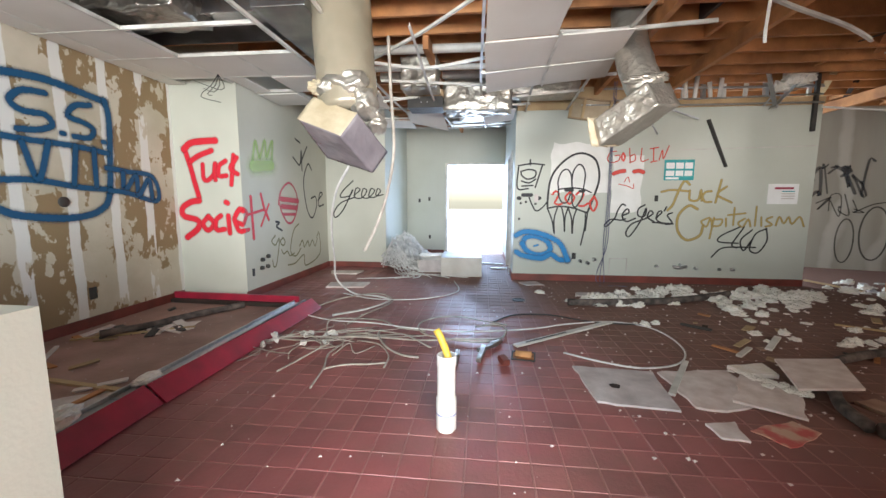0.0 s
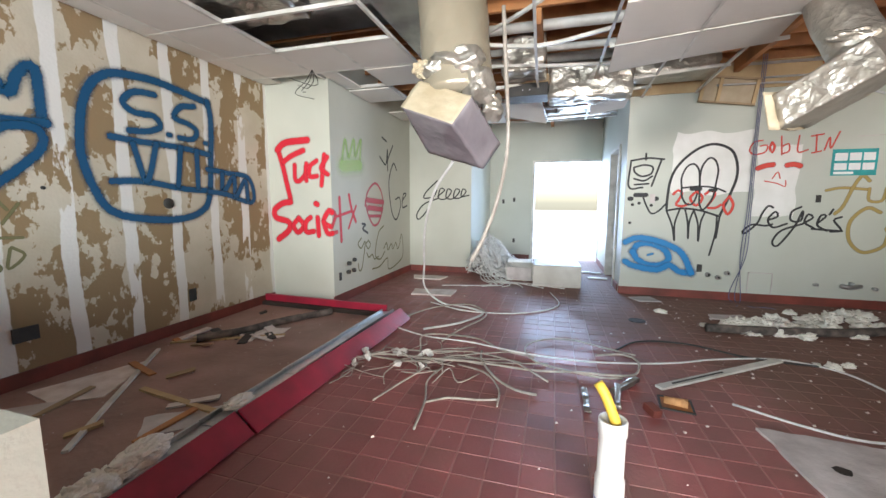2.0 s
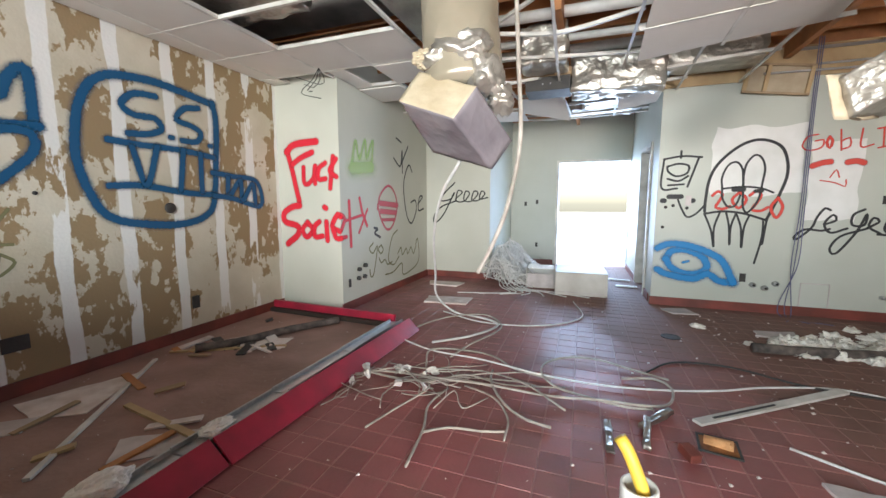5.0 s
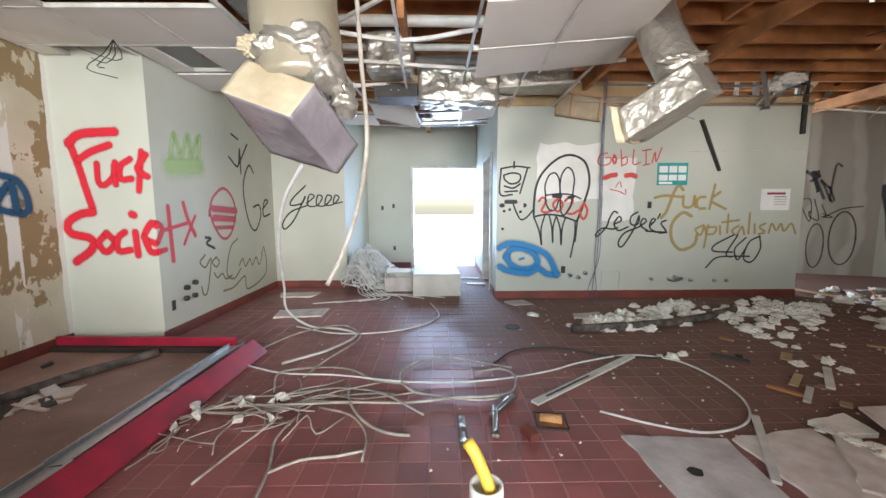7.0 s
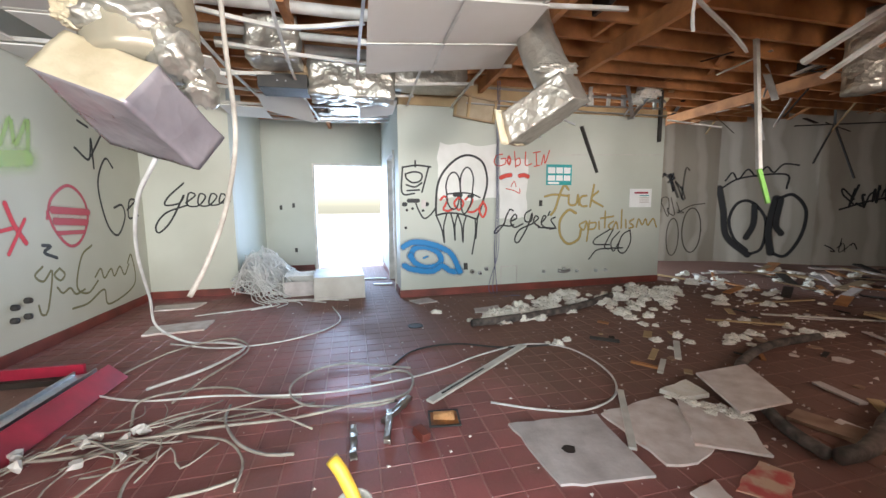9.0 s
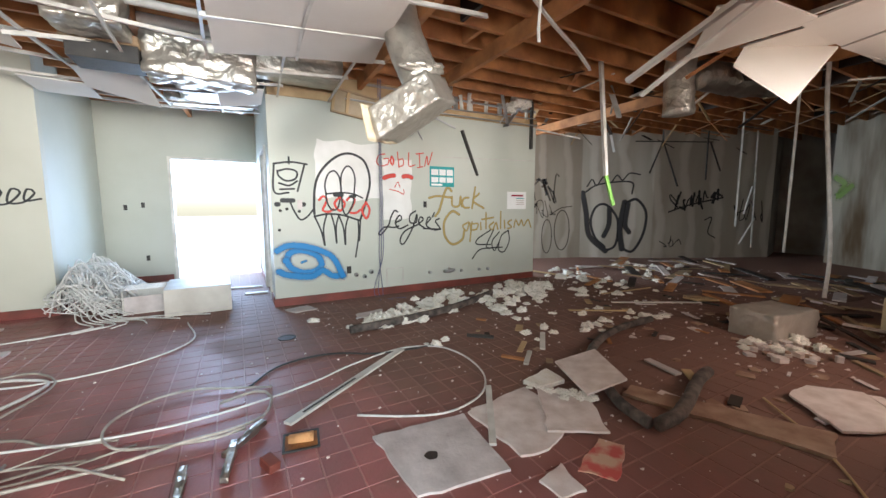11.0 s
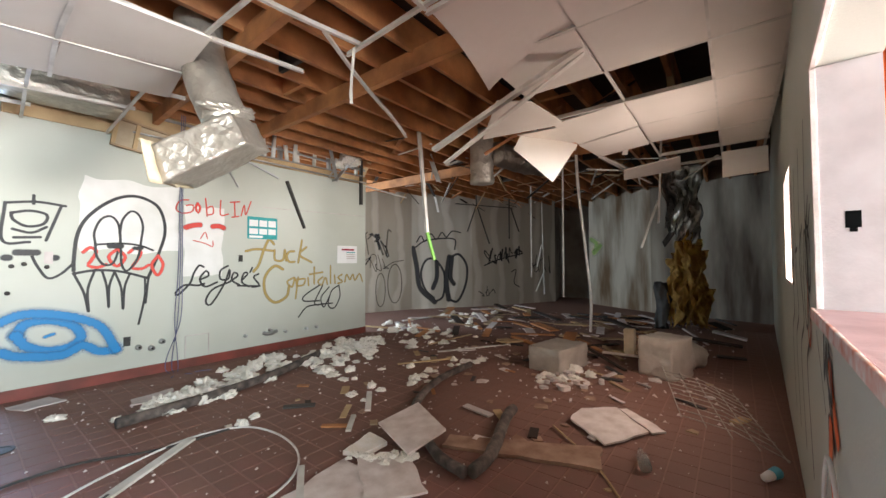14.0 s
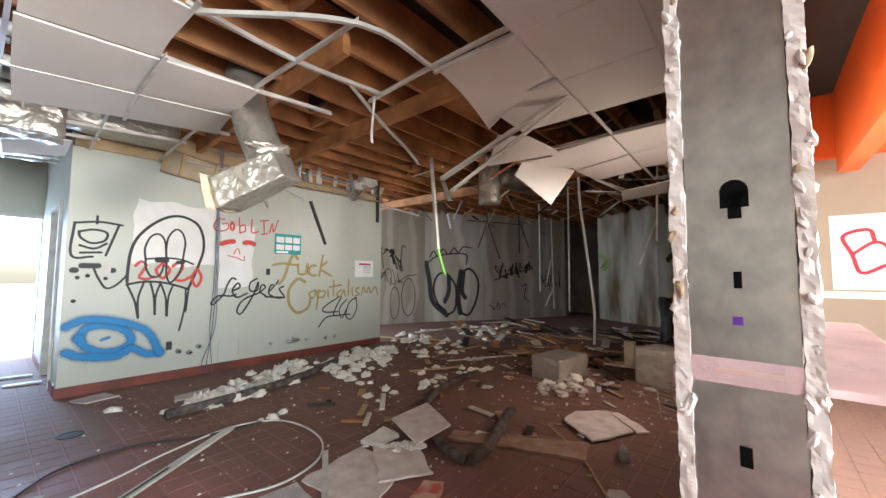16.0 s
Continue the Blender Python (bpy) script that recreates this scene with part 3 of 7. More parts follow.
t.line([(6.22, 1.96), (6.43, 1.86), (6.50, 2.10), (6.50, 1.77)], 0.03)
t.line([(6.47, 1.90), (6.71, 2.19)], 0.03)
t.line([(6.86, 1.81), (6.72, 1.90), (6.54, 1.59), (6.63, 1.14), (6.82, 0.98), (7.01, 1.19), (6.97, 1.35), (6.80, 1.32)], 0.03)
t.line([(7.08, 1.29), (7.28, 1.41), (7.15, 1.41), (7.10, 1.19), (7.32, 1.21)], 0.03)
t.line([(5.62, 0.97), (5.72, 0.95), (5.63, 0.90), (5.78, 0.83)], 0.035)
t.done(wall_column, BLACK, "thin black looping tag")
t = Tag(on_side)
t.line([(5.59, 0.77), (5.49, 0.70), (5.58, 0.63), (5.70, 0.71), (5.59, 0.35), (5.51, 0.33), (5.49, 0.42)], 0.024)
t.line([(5.80, 0.72), (5.72, 0.67), (5.79, 0.60), (5.86, 0.65), (5.80, 0.72)], 0.024)
t.line([(6.31, 0.90), (6.13, 0.80), (6.01, 0.49), (6.17, 0.39), (6.35, 0.49)], 0.024)
t.line([(6.31, 0.54), (6.42, 0.62), (6.47, 0.50), (6.61, 0.59), (6.66, 0.49), (6.79, 0.59), (6.87, 0.47), (6.99, 0.59)], 0.024)
t.line([(5.74, 0.54), (5.80, 0.47), (5.91, 0.50), (5.98, 0.42), (6.12, 0.44)], 0.024)
t.line([(5.91, 0.28), (6.15, 0.28), (6.44, 0.37), (6.51, 0.18), (7.07, 0.31), (7.06, 0.70), (6.96, 0.61)], 0.024)
t.done(wall_column, OLIVE, "olive sprayed cursive words")
t = Tag(on_nook)
t.line([(-2.04, 1.66), (-2.25, 1.46), (-2.29, 1.35), (-2.11, 1.38), (-2.05, 1.49), (-2.24, 1.12), (-2.40, 0.96), (-2.43, 1.06), (-2.29, 1.24), (-2.01, 1.35)], 0.026)
t.line([(-2.03, 1.38), (-1.90, 1.49), (-1.98, 1.52), (-2.01, 1.35), (-1.87, 1.34), (-1.77, 1.47), (-1.84, 1.51), (-1.87, 1.36), (-1.74, 1.34), (-1.62, 1.47), (-1.69, 1.51), (-1.73, 1.36), (-1.60, 1.36), (-1.50, 1.47), (-1.56, 1.51), (-1.59, 1.38), (-1.45, 1.40)], 0.024)
t.done(wall_nook, BLACK, "black cursive tag")

# partition wall
for lo, hi in (((1.50, 1.40), (2.36, 2.17)), ((2.42, 1.10), (2.88, 1.98))):
    bm = bmesh.new()
    n = 16
    ring = []
    for k in range(4 * n):
        s, q = divmod(k, n)
        f = q / n
        c = [(f, 0), (1, f), (1 - f, 1), (0, 1 - f)][s]
        j = 0.05 * noise.noise(Vector((c[0] * 4, c[1] * 4, lo[0])))
        ring.append(bm.verts.new((lo[0] + (hi[0] - lo[0]) * c[0] + j, 6.5985, lo[1] + (hi[1] - lo[1]) * c[1] + j)))
    bm.faces.new(ring)
    part("primer_patch", bm, PATCH, wall_right, "uneven white primer patch")
t = Tag(on_right)
t.line([(1.46, 1.20), (1.46, 1.33), (1.48, 1.56), (1.54, 1.73), (1.67, 1.89), (1.83, 2.00), (1.99, 2.02), (2.15, 1.94), (2.22, 1.78), (2.23, 1.60), (2.18, 1.40), (2.12, 1.22), (2.08, 1.11)], 0.034)
t.line([(1.46, 1.17), (1.63, 1.20), (1.84, 1.18), (2.08, 1.10)], 0.028)
t.line([(1.62, 1.48), (1.61, 1.60), (1.66, 1.74), (1.74, 1.78), (1.80, 1.71), (1.82, 1.58), (1.82, 1.47), (1.77, 1.28), (1.69, 1.26), (1.63, 1.36), (1.62, 1.48)], 0.024)
t.line([(1.82, 1.61), (1.84, 1.75), (1.91, 1.85), (1.98, 1.82), (2.02, 1.70), (2.01, 1.55), (1.98, 1.33), (1.89, 1.19), (1.84, 1.26), (1.83, 1.44), (1.82, 1.61)], 0.024)
t.line([(1.62, 1.47), (1.83, 1.49), (2.00, 1.47), (2.12, 1.42)], 0.024)
t.line([(1.74, 1.46), (1.83, 1.46)], 0.05)
t.line([(1.95, 1.44), (2.01, 1.44)], 0.045)
t.line([(1.46, 1.17), (1.54, 0.97), (1.58, 0.77), (1.57, 1.00), (1.62, 1.20)], 0.024)
t.line([(1.68, 1.19), (1.72, 1.02), (1.74, 0.80), (1.74, 1.02), (1.78, 1.18)], 0.024)
t.line([(1.79, 1.16), (1.84, 1.00), (1.86, 0.77), (1.87, 1.01), (1.91, 1.15)], 0.024)
t.line([(2.05, 1.11), (2.05, 0.89), (2.00, 0.59)], 0.024)
t.line([(2.08, 1.09), (2.06, 0.82)], 0.024)
t.line([(1.46, 1.28), (1.37, 1.17), (1.28, 1.13), (1.21, 1.24), (1.17, 1.34)], 0.024)
t.line([(1.07, 1.38), (1.20, 1.38)], 0.05)
t.line([(1.00, 1.33), (1.02, 1.33)], 0.05)
t.line([(1.30, 1.33), (1.33, 1.33)], 0.05)
t.line([(0.99, 1.84), (1.19, 1.87), (1.39, 1.85)], 0.026)
t.line([(1.36, 1.85), (1.28, 1.57), (1.26, 1.50)], 0.026)
t.line([(0.99, 1.84), (0.98, 1.49), (1.15, 1.48)], 0.026)
t.line([(1.17, 1.93), (1.17, 1.85)], 0.026)
t.line([(1.03, 1.75), (1.15, 1.78), (1.26, 1.75), (1.24, 1.66), (1.13, 1.63), (1.04, 1.69), (1.03, 1.75)], 0.026)
t.line([(1.04, 1.60), (1.16, 1.57), (1.26, 1.63)], 0.026)
t.line([(1.05, 1.52), (1.22, 1.53)], 0.026)
t.done(wall_right, BLACK, "black outlined cartoon face with drips")
t = Tag(on_right)
t.line([(1.53, 1.39), (1.58, 1.44), (1.63, 1.40), (1.59, 1.30), (1.57, 1.25), (1.64, 1.23), (1.71, 1.26)], 0.035)
t.line([(1.90, 1.39), (1.96, 1.44), (2.01, 1.39), (1.96, 1.28), (1.93, 1.22), (2.02, 1.21), (2.08, 1.25)], 0.035)
t.line([(1.80, 1.43), (1.73, 1.34), (1.80, 1.24), (1.87, 1.34), (1.80, 1.43)], 0.035)
t.line([(2.17, 1.36), (2.11, 1.25), (2.17, 1.13), (2.22, 1.25), (2.17, 1.36)], 0.035)
t.line([(2.47, 2.05), (2.38, 2.03), (2.34, 1.93), (2.40, 1.88), (2.51, 1.91), (2.52, 1.99), (2.45, 1.98)], 0.018)
t.line([(2.66, 2.09), (2.68, 1.87)], 0.018)
t.line([(2.68, 1.97), (2.74, 2.00), (2.75, 1.91), (2.68, 1.88)], 0.018)
t.line([(2.84, 2.09), (2.84, 1.90), (2.94, 1.92)], 0.018)
t.line([(2.96, 2.08), (3.08, 2.10)], 0.018)
t.line([(3.01, 2.09), (3.02, 1.90)], 0.018)
t.line([(2.98, 1.88), (3.07, 1.90)], 0.018)
t.line([(3.10, 1.91), (3.14, 2.06), (3.16, 1.93), (3.23, 2.12)], 0.018)
t.line([(2.57, 2.02), (2.55, 1.96), (2.58, 1.90), (2.60, 1.97), (2.57, 2.02)], 0.03)
t.line([(2.45, 1.71), (2.53, 1.74), (2.60, 1.75)], 0.055)
t.line([(2.75, 1.74), (2.82, 1.75), (2.88, 1.73)], 0.055)
t.line([(2.61, 1.58), (2.66, 1.66), (2.69, 1.58)], 0.014)
t.line([(2.53, 1.55), (2.66, 1.52), (2.75, 1.48), (2.75, 1.55)], 0.014)
t.done(wall_right, SRED2, "orange-red sprayed number, letters and small face")
t = Tag(on_right)
t.line([(2.65, 1.22), (2.60, 1.24), (2.54, 1.14), (2.50, 1.02), (2.38, 0.89), (2.35, 0.91), (2.44, 1.00), (2.59, 0.99), (2.66, 1.01)], 0.026)
t.line([(2.61, 1.06), (2.71, 1.11), (2.68, 1.17), (2.61, 1.07), (2.67, 0.97), (2.81, 1.02)], 0.026)
t.line([(2.94, 1.23), (2.85, 1.17), (2.85, 1.06), (2.95, 1.06), (2.96, 1.18), (2.89, 0.98), (2.74, 0.74), (2.68, 0.79), (2.76, 0.93), (2.97, 1.02)], 0.026)
t.line([(2.97, 1.02), (3.07, 1.10), (3.02, 1.14), (2.99, 1.04), (3.09, 0.97)], 0.026)
t.line([(3.12, 1.03), (3.20, 1.12), (3.15, 1.13), (3.12, 1.01), (3.22, 0.94)], 0.026)
t.line([(3.26, 1.20), (3.23, 1.14)], 0.026)
t.line([(3.35, 1.11), (3.28, 1.07), (3.36, 0.95), (3.26, 0.93)], 0.026)
t.line([(3.07, 0.96), (3.37, 0.94)], 0.026)
t.line([(4.34, 0.90), (4.08, 0.76), (4.06, 0.67), (4.34, 0.65)], 0.024)
t.line([(3.97, 0.43), (4.11, 0.57), (4.34, 0.59), (4.59, 0.59)], 0.024)
t.line([(4.40, 0.90), (4.25, 0.63), (4.32, 0.58)], 0.024)
t.line([(4.52, 0.86), (4.37, 0.70), (4.42, 0.54), (4.52, 0.69)], 0.024)
t.line([(4.72, 0.88), (4.57, 0.79), (4.51, 0.56), (4.63, 0.51), (4.74, 0.69), (4.72, 0.88)], 0.024)
t.done(wall_right, BLACK, "black cursive tags")
t = Tag(on_right)
t.line([(3.17, 1.43), (3.32, 1.46), (3.56, 1.44)], 0.036)
t.line([(3.57, 1.54), (3.50, 1.60), (3.43, 1.48), (3.35, 1.24), (3.28, 1.15)], 0.042)
t.line([(3.58, 1.45), (3.59, 1.31), (3.71, 1.31), (3.74, 1.46), (3.76, 1.30)], 0.036)
t.line([(3.89, 1.44), (3.81, 1.43), (3.77, 1.36), (3.81, 1.28), (3.90, 1.28)], 0.036)
t.line([(4.02, 1.61), (3.96, 1.27)], 0.036)
t.line([(4.10, 1.51), (3.98, 1.39), (4.19, 1.27)], 0.036)
t.line([(3.71, 1.17), (3.58, 1.22), (3.44, 1.06), (3.45, 0.83), (3.59, 0.69), (3.77, 0.76), (3.81, 0.90)], 0.044)
t.line([(3.89, 1.04), (3.78, 0.98), (3.86, 0.90), (3.91, 1.03), (3.94, 0.90)], 0.03)
t.line([(3.96, 1.04), (3.92, 0.72)], 0.03)
t.line([(3.97, 1.01), (4.08, 1.01), (4.05, 0.92), (3.96, 0.91)], 0.03)
t.line([(4.13, 1.03), (4.14, 0.91)], 0.03)
t.line([(4.24, 1.19), (4.24, 0.93)], 0.03)
t.line([(4.16, 1.08), (4.40, 1.11)], 0.03)
t.line([(4.40, 1.03), (4.31, 0.96), (4.38, 0.90), (4.45, 1.02), (4.49, 0.91)], 0.03)
t.line([(4.55, 1.21), (4.55, 0.92)], 0.03)
t.line([(4.63, 1.05), (4.64, 0.92)], 0.03)
t.line([(4.78, 1.06), (4.70, 1.01), (4.79, 0.94), (4.70, 0.91)], 0.03)
t.line([(4.84, 0.93), (4.88, 1.06), (4.95, 0.96), (5.01, 1.06), (5.06, 0.95), (5.16, 1.06), (5.23, 0.92)], 0.03)
t.done(wall_right, GOLD, "gold sprayed cursive words")
t = Tag(on_right)
t.line([(1.08, 0.60), (1.14, 0.70), (1.29, 0.72), (1.46, 0.65), (1.53, 0.53), (1.46, 0.44), (1.30, 0.42), (1.15, 0.49), (1.08, 0.60)], 0.105)
t.line([(0.98, 0.73), (1.10, 0.79), (1.29, 0.78), (1.51, 0.71), (1.69, 0.59), (1.81, 0.34)], 0.105)
t.line([(1.81, 0.34), (1.67, 0.35), (1.54, 0.43), (1.39, 0.36), (1.11, 0.40), (0.99, 0.46)], 0.105)
t.line([(1.27, 0.56), (1.33, 0.58)], 0.045)
t.done(wall_right, SKYB, "bright blue sprayed eye")

# far walls
fa, fb, fc = on_run((5.6, 9.0), (8.2, 8.1)), on_run((8.2, 8.1), (9.6, 7.1)), on_run((9.6, 7.1), (12.3, 5.75))
t = Tag(fb)
t.line([(0.03, 1.63), (0.13, 1.15), (0.23, 0.56), (0.63, 0.17)], 0.11)
t.line([(0.63, 0.17), (0.87, 0.34), (0.90, 0.94), (0.63, 1.32), (0.38, 1.29), (0.25, 0.94), (0.36, 0.53), (0.61, 0.28)], 0.05)
t.line([(1.05, 1.39), (0.96, 0.74), (1.03, 0.23)], 0.12)
t.line([(1.03, 0.23), (1.29, 0.18), (1.52, 0.62), (1.56, 1.14), (1.33, 1.46), (1.08, 1.38)], 0.055)
t.line([(0.69, 1.24), (0.69, 0.84), (0.58, 0.55)], 0.1)
t.line([(1.13, 1.35), (1.08, 0.85), (1.18, 0.65)], 0.1)
t.line([(0.08, 1.64), (0.42, 1.84), (1.17, 1.89), (1.21, 1.60)], 0.04)
t.line([(0.13, 1.79), (0.25, 1.96), (0.36, 1.81), (0.52, 2.02), (0.68, 1.87), (0.84, 2.06), (0.97, 1.94), (1.13, 2.10), (1.38, 2.07)], 0.035)
t.done(bpy.data.objects["wall_far_b"], BLACK, "large black outlined balloon letters")


def scribble(t, u, v, w, h, n, seed, thick):
    """Unreadable lettering: short crossing loops side by side."""
    r = random.Random(seed)
    for k in range(n):
        x, s = u + w * k / n, w / n
        t.line([(x + s * r.uniform(-0.3, 1.5), v + h * r.uniform(-0.1, 1.1)) for _ in range(r.randint(3, 5))], thick * r.uniform(0.7, 1.3))


t = Tag(fa)
scribble(t, 1.0, 1.45, 1.1, 0.55, 9, 3, 0.045)
scribble(t, 1.1, 1.05, 0.9, 0.35, 6, 4, 0.028)
t.ring(2.25, 0.7, 0.2, 0.5, 0.035).ring(1.85, 0.55, 0.13, 0.42, 0.03).line([(2.5, 1.3), (2.2, 1.25), (1.95, 1.1)], 0.03)
t.done(bpy.data.objects["wall_far_a"], GREY_S, "dark scribbled tags")
t = Tag(fc)
scribble(t, 0.45, 1.2, 0.75, 0.42, 6, 7, 0.045)
scribble(t, 1.15, 1.35, 0.6, 0.35, 5, 8, 0.05)
scribble(t, 2.05, 0.95, 0.7, 0.5, 5, 9, 0.025)
scribble(t, 0.25, 0.3, 0.5, 0.25, 4, 10, 0.02)
t.line([(0.4, 1.15), (0.9, 1.32), (1.75, 1.5)], 0.04).line([(1.33, 0.95), (1.5, 1.0), (1.43, 0.64), (1.62, 0.5)], 0.03)
t.done(bpy.data.objects["wall_far_c"], BLACK, "black scribbled tags")
t = Tag(on_run((12.3, 4.7), (11.2, 2.9)))
t.line([(0.1, 1.9), (0.3, 1.75), (0.2, 1.5), (0.45, 1.7)], 0.2).done(bpy.data.objects["wall_far_d"], LIME, "lime sprayed scrawl")

front = lambda u, v, o: tuple(WALL_R @ Vector((u, o, v)))
t = Tag(front)
for k in range(4):
    u = 1.62 + 0.34 * k
    t.line([(u, 1.55 - 0.1 * k), (u + 0.2, 1.3), (u + 0.02, 1.0), (u + 0.25, 0.8), (u + 0.1, 0.35)], 0.028)
    t.line([(u + 0.1, 1.9 - 0.05 * k), (u + 0.14, 1.5), (u + 0.05, 1.2)], 0.024)
t.ring(1.62, 1.28, 0.07, 0.12, 0.03).ring(1.78, 1.2, 0.1, 0.22, 0.024).line([(1.5, 1.5), (1.6, 1.42), (1.72, 1.46)], 0.024)
t.line([(1.05, 1.02), (1.02, 0.86), (1.12, 0.93), (1.10, 1.03), (1.18, 0.9), (1.16, 1.04)], 0.03)
t.line([(1.12, 0.85), (1.02, 0.72), (1.14, 0.78), (1.06, 0.5), (1.1, 0.3)], 0.034).line([(1.14, 0.62), (1.0, 0.32), (0.94, 0.16), (0.84, 0.04)], 0.03).line([(1.08, 0.36), (0.98, 0.12), (0.86, 0.3)], 0.034).line([(1.02, 0.3), (0.93, 0.08)], 0.03)
t.line([(1.42, 1.02), (1.3, 0.9), (1.2, 0.78)], 0.012)
t.done(wall_front, BLACK, "loose black scrawls")
t = Tag(front)
t.line([(1.08, 0.95), (1.02, 0.86), (0.96, 0.78)], 0.075).line([(1.10, 0.76), (1.12, 0.64), (1.06, 0.52)], 0.085).line([(1.04, 0.6), (1.07, 0.5)], 0.06)
t.line([(1.72, 1.2), (1.76, 0.98), (1.68, 0.92), (1.62, 1.02)], 0.03)
t.done(wall_front, ORANGE_S, "orange sprayed drips")

# ---- base tiles along the walls ----


def baseboard(a, b, side):
    a, b = Vector((*a, 0)), Vector((*b, 0))
    d = (b - a).normalized()
    nrm = Vector((d.y, -d.x, 0)) * side
    bm = bmesh.new()
    q = [a + nrm * 0.001, b + nrm * 0.001, b + nrm * 0.016, a + nrm * 0.016]
    z = (0.0, 0.105)
    lo, hi = [bm.verts.new((*p.xy, z[0])) for p in q], [bm.verts.new((*p.xy, z[1])) for p in q]
    for k in range(4):
        bm.faces.new((lo[k], lo[(k + 1) % 4], hi[(k + 1) % 4], hi[k]))
    bm.faces.new(hi)
    bm.faces.new(lo[::-1])
    bmesh.ops.recalc_face_normals(bm, faces=bm.faces)
    structure("baseboard", bm, BASE, "dusty red tile skirting along the wall", "skirting")


for a, b, s in (((-3.45, 1.1), (-3.45, 4.86), 1), ((-2.57, 4.86), (-2.57, 7.48), 1), ((-2.55, 7.48), (-1.41, 7.48), 1), ((-1.41, 7.46), (-1.41, 9.55), 1), ((-1.39, 9.55), (-0.5, 9.55), 1),
                ((0.92, 6.60), (5.30, 6.60), 1), ((0.935, 6.74), (0.935, 7.1), -1), ((0.935, 8.1), (0.935, 9.5), -1)):
    baseboard(a, b, s)

# door frames at the back
bm = bmesh.new()
for lo, hi in (((-0.47, 9.52, 0), (-0.42, 9.74, 2.15)), ((0.92, 9.52, 0), (0.934, 9.74, 2.15)), ((-0.47, 9.52, 2.14), (0.934, 9.74, 2.19))):
    add_box(bm, lo, hi)
structure("door_1", bm, GRID, "bare white frame of the open back doorway", "door frame")
bm = bmesh.new()
for lo, hi in (((0.91, 7.11, 0), (1.07, 7.16, 2.12)), ((0.91, 8.04, 0), (1.07, 8.09, 2.12)), ((0.91, 7.11, 2.09), (1.07, 8.09, 2.14))):
    add_box(bm, lo, hi)
structure("door_2", bm, GRID, "white frame of the side doorway", "door frame")
structure("step", box((-0.6, 9.73, -0.12), (1.2, 11.2, -0.03)), mat("pale_concrete", (0.5, 0.49, 0.46), 0.9, bump=0.2), "pale concrete slab outside the back door", "slab")

# small boxes and pipes on the walls


def wall_box(wall, place, u, v, w, h, material, label, name="socket_box"):
    bm = bmesh.new()
    c = [Vector(place(u + a * w / 2, v + b * h / 2, o)) for o in (-0.02, 0.012) for a, b in ((-1, -1), (1, -1), (1, 1), (-1, 1))]
    vs = [bm.verts.new(p) for p in c]
    for f in ((4, 5, 6, 7), (0, 1, 5, 4), (1, 2, 6, 5), (2, 3, 7, 6), (3, 0, 4, 7)):
        bm.faces.new([vs[k] for k in f])
    bmesh.ops.recalc_face_normals(bm, faces=bm.faces)
    part(name, bm, material, wall, label)


def stub(wall, place, u, v, r, out, material=STEEL, label="capped pipe stub"):
    bm = add_tube(bmesh.new(), [Vector(place(u, v, o)) for o in (-0.01, out * 0.6, out)], [r, r, r * 0.9], 12)
    part("pipe_stub", bm, material, wall, label, True)


wall_box(wall_right, on_right, 1.90, 0.41, 0.06, 0.10, DARK, "open socket box")
for u, v in ((2.0, 0.33), (2.12, 0.30), (2.22, 0.36)):
    stub(wall_right, on_right, u, v, 0.03, 0.05)
    stub(wall_right, on_right, u, v, 0.012, 0.06, DARK, "dark pipe end")
for u, v in ((3.17, 0.27), (3.45, 0.27), (3.52, 0.30), (3.75, 0.25), (4.1, 0.24), (4.28, 0.24)):
    stub(wall_right, on_right, u, v, 0.022, 0.05)
bm = add_tube(bmesh.new(), smooth_line([(3.4, 6.55, 0.28), (3.48, 6.53, 0.26), (3.6, 6.55, 0.28)]), 0.025, 10)
part("valve", bm, STEEL, wall_right, "short chrome valve body", True)
for u, v in ((1.04, 1.25), (1.12, 1.27), (1.27, 1.24), (1.02, 1.0), (3.1, 1.33)):
    stub(wall_right, on_right, u, v, 0.02, 0.02, DARK, "dark hole with a plug")
wall_box(wall_right, on_right, 3.1, 1.33, 0.05, 0.09, DARK, "open socket box")
wall_box(wall_right, on_right, 1.28, 1.33, 0.06, 0.12, GYPSUM, "bare socket box")
wall_box(wall_left, on_left, 3.71, 0.34, 0.07, 0.12, DARK, "open socket box")
# Solid dark block and stubs colour in the shade of three wall holes.
wall_box(wall_left, on_left, 2.45, 0.36, 0.14, 0.10, DARK, "dark block coloured as the shade in a torn hole")
stub(wall_left, on_left, 3.54, 1.25, 0.05, 0.015, DARK, "dark stub coloured as the shade in a torn pipe hole")
stub(wall_left, on_left, 2.64, 1.36, 0.014, 0.01, DARK, "dark stub coloured as the shade in a small hole")
for u, v in ((5.22, 0.47), (5.36, 0.50), (5.20, 0.36), (5.34, 0.36)):
    stub(wall_column, on_side, u, v, 0.028, 0.04, DARK, "black pipe stub")
wall_box(wall_column, on_side, 5.02, 0.33, 0.04, 0.10, DARK, "open socket box")
for u, v in ((-0.86, 1.34), (-1.1, 1.3)):
    wall_box(wall_back, lambda a, b, o: (a, 9.55 - o, b), u, v, 0.05, 0.09, DARK, "open socket box")
wall_box(wall_back, lambda a, b, o: (a, 9.55 - o, b), -0.85, 0.42, 0.05, 0.09, DARK, "open socket box")

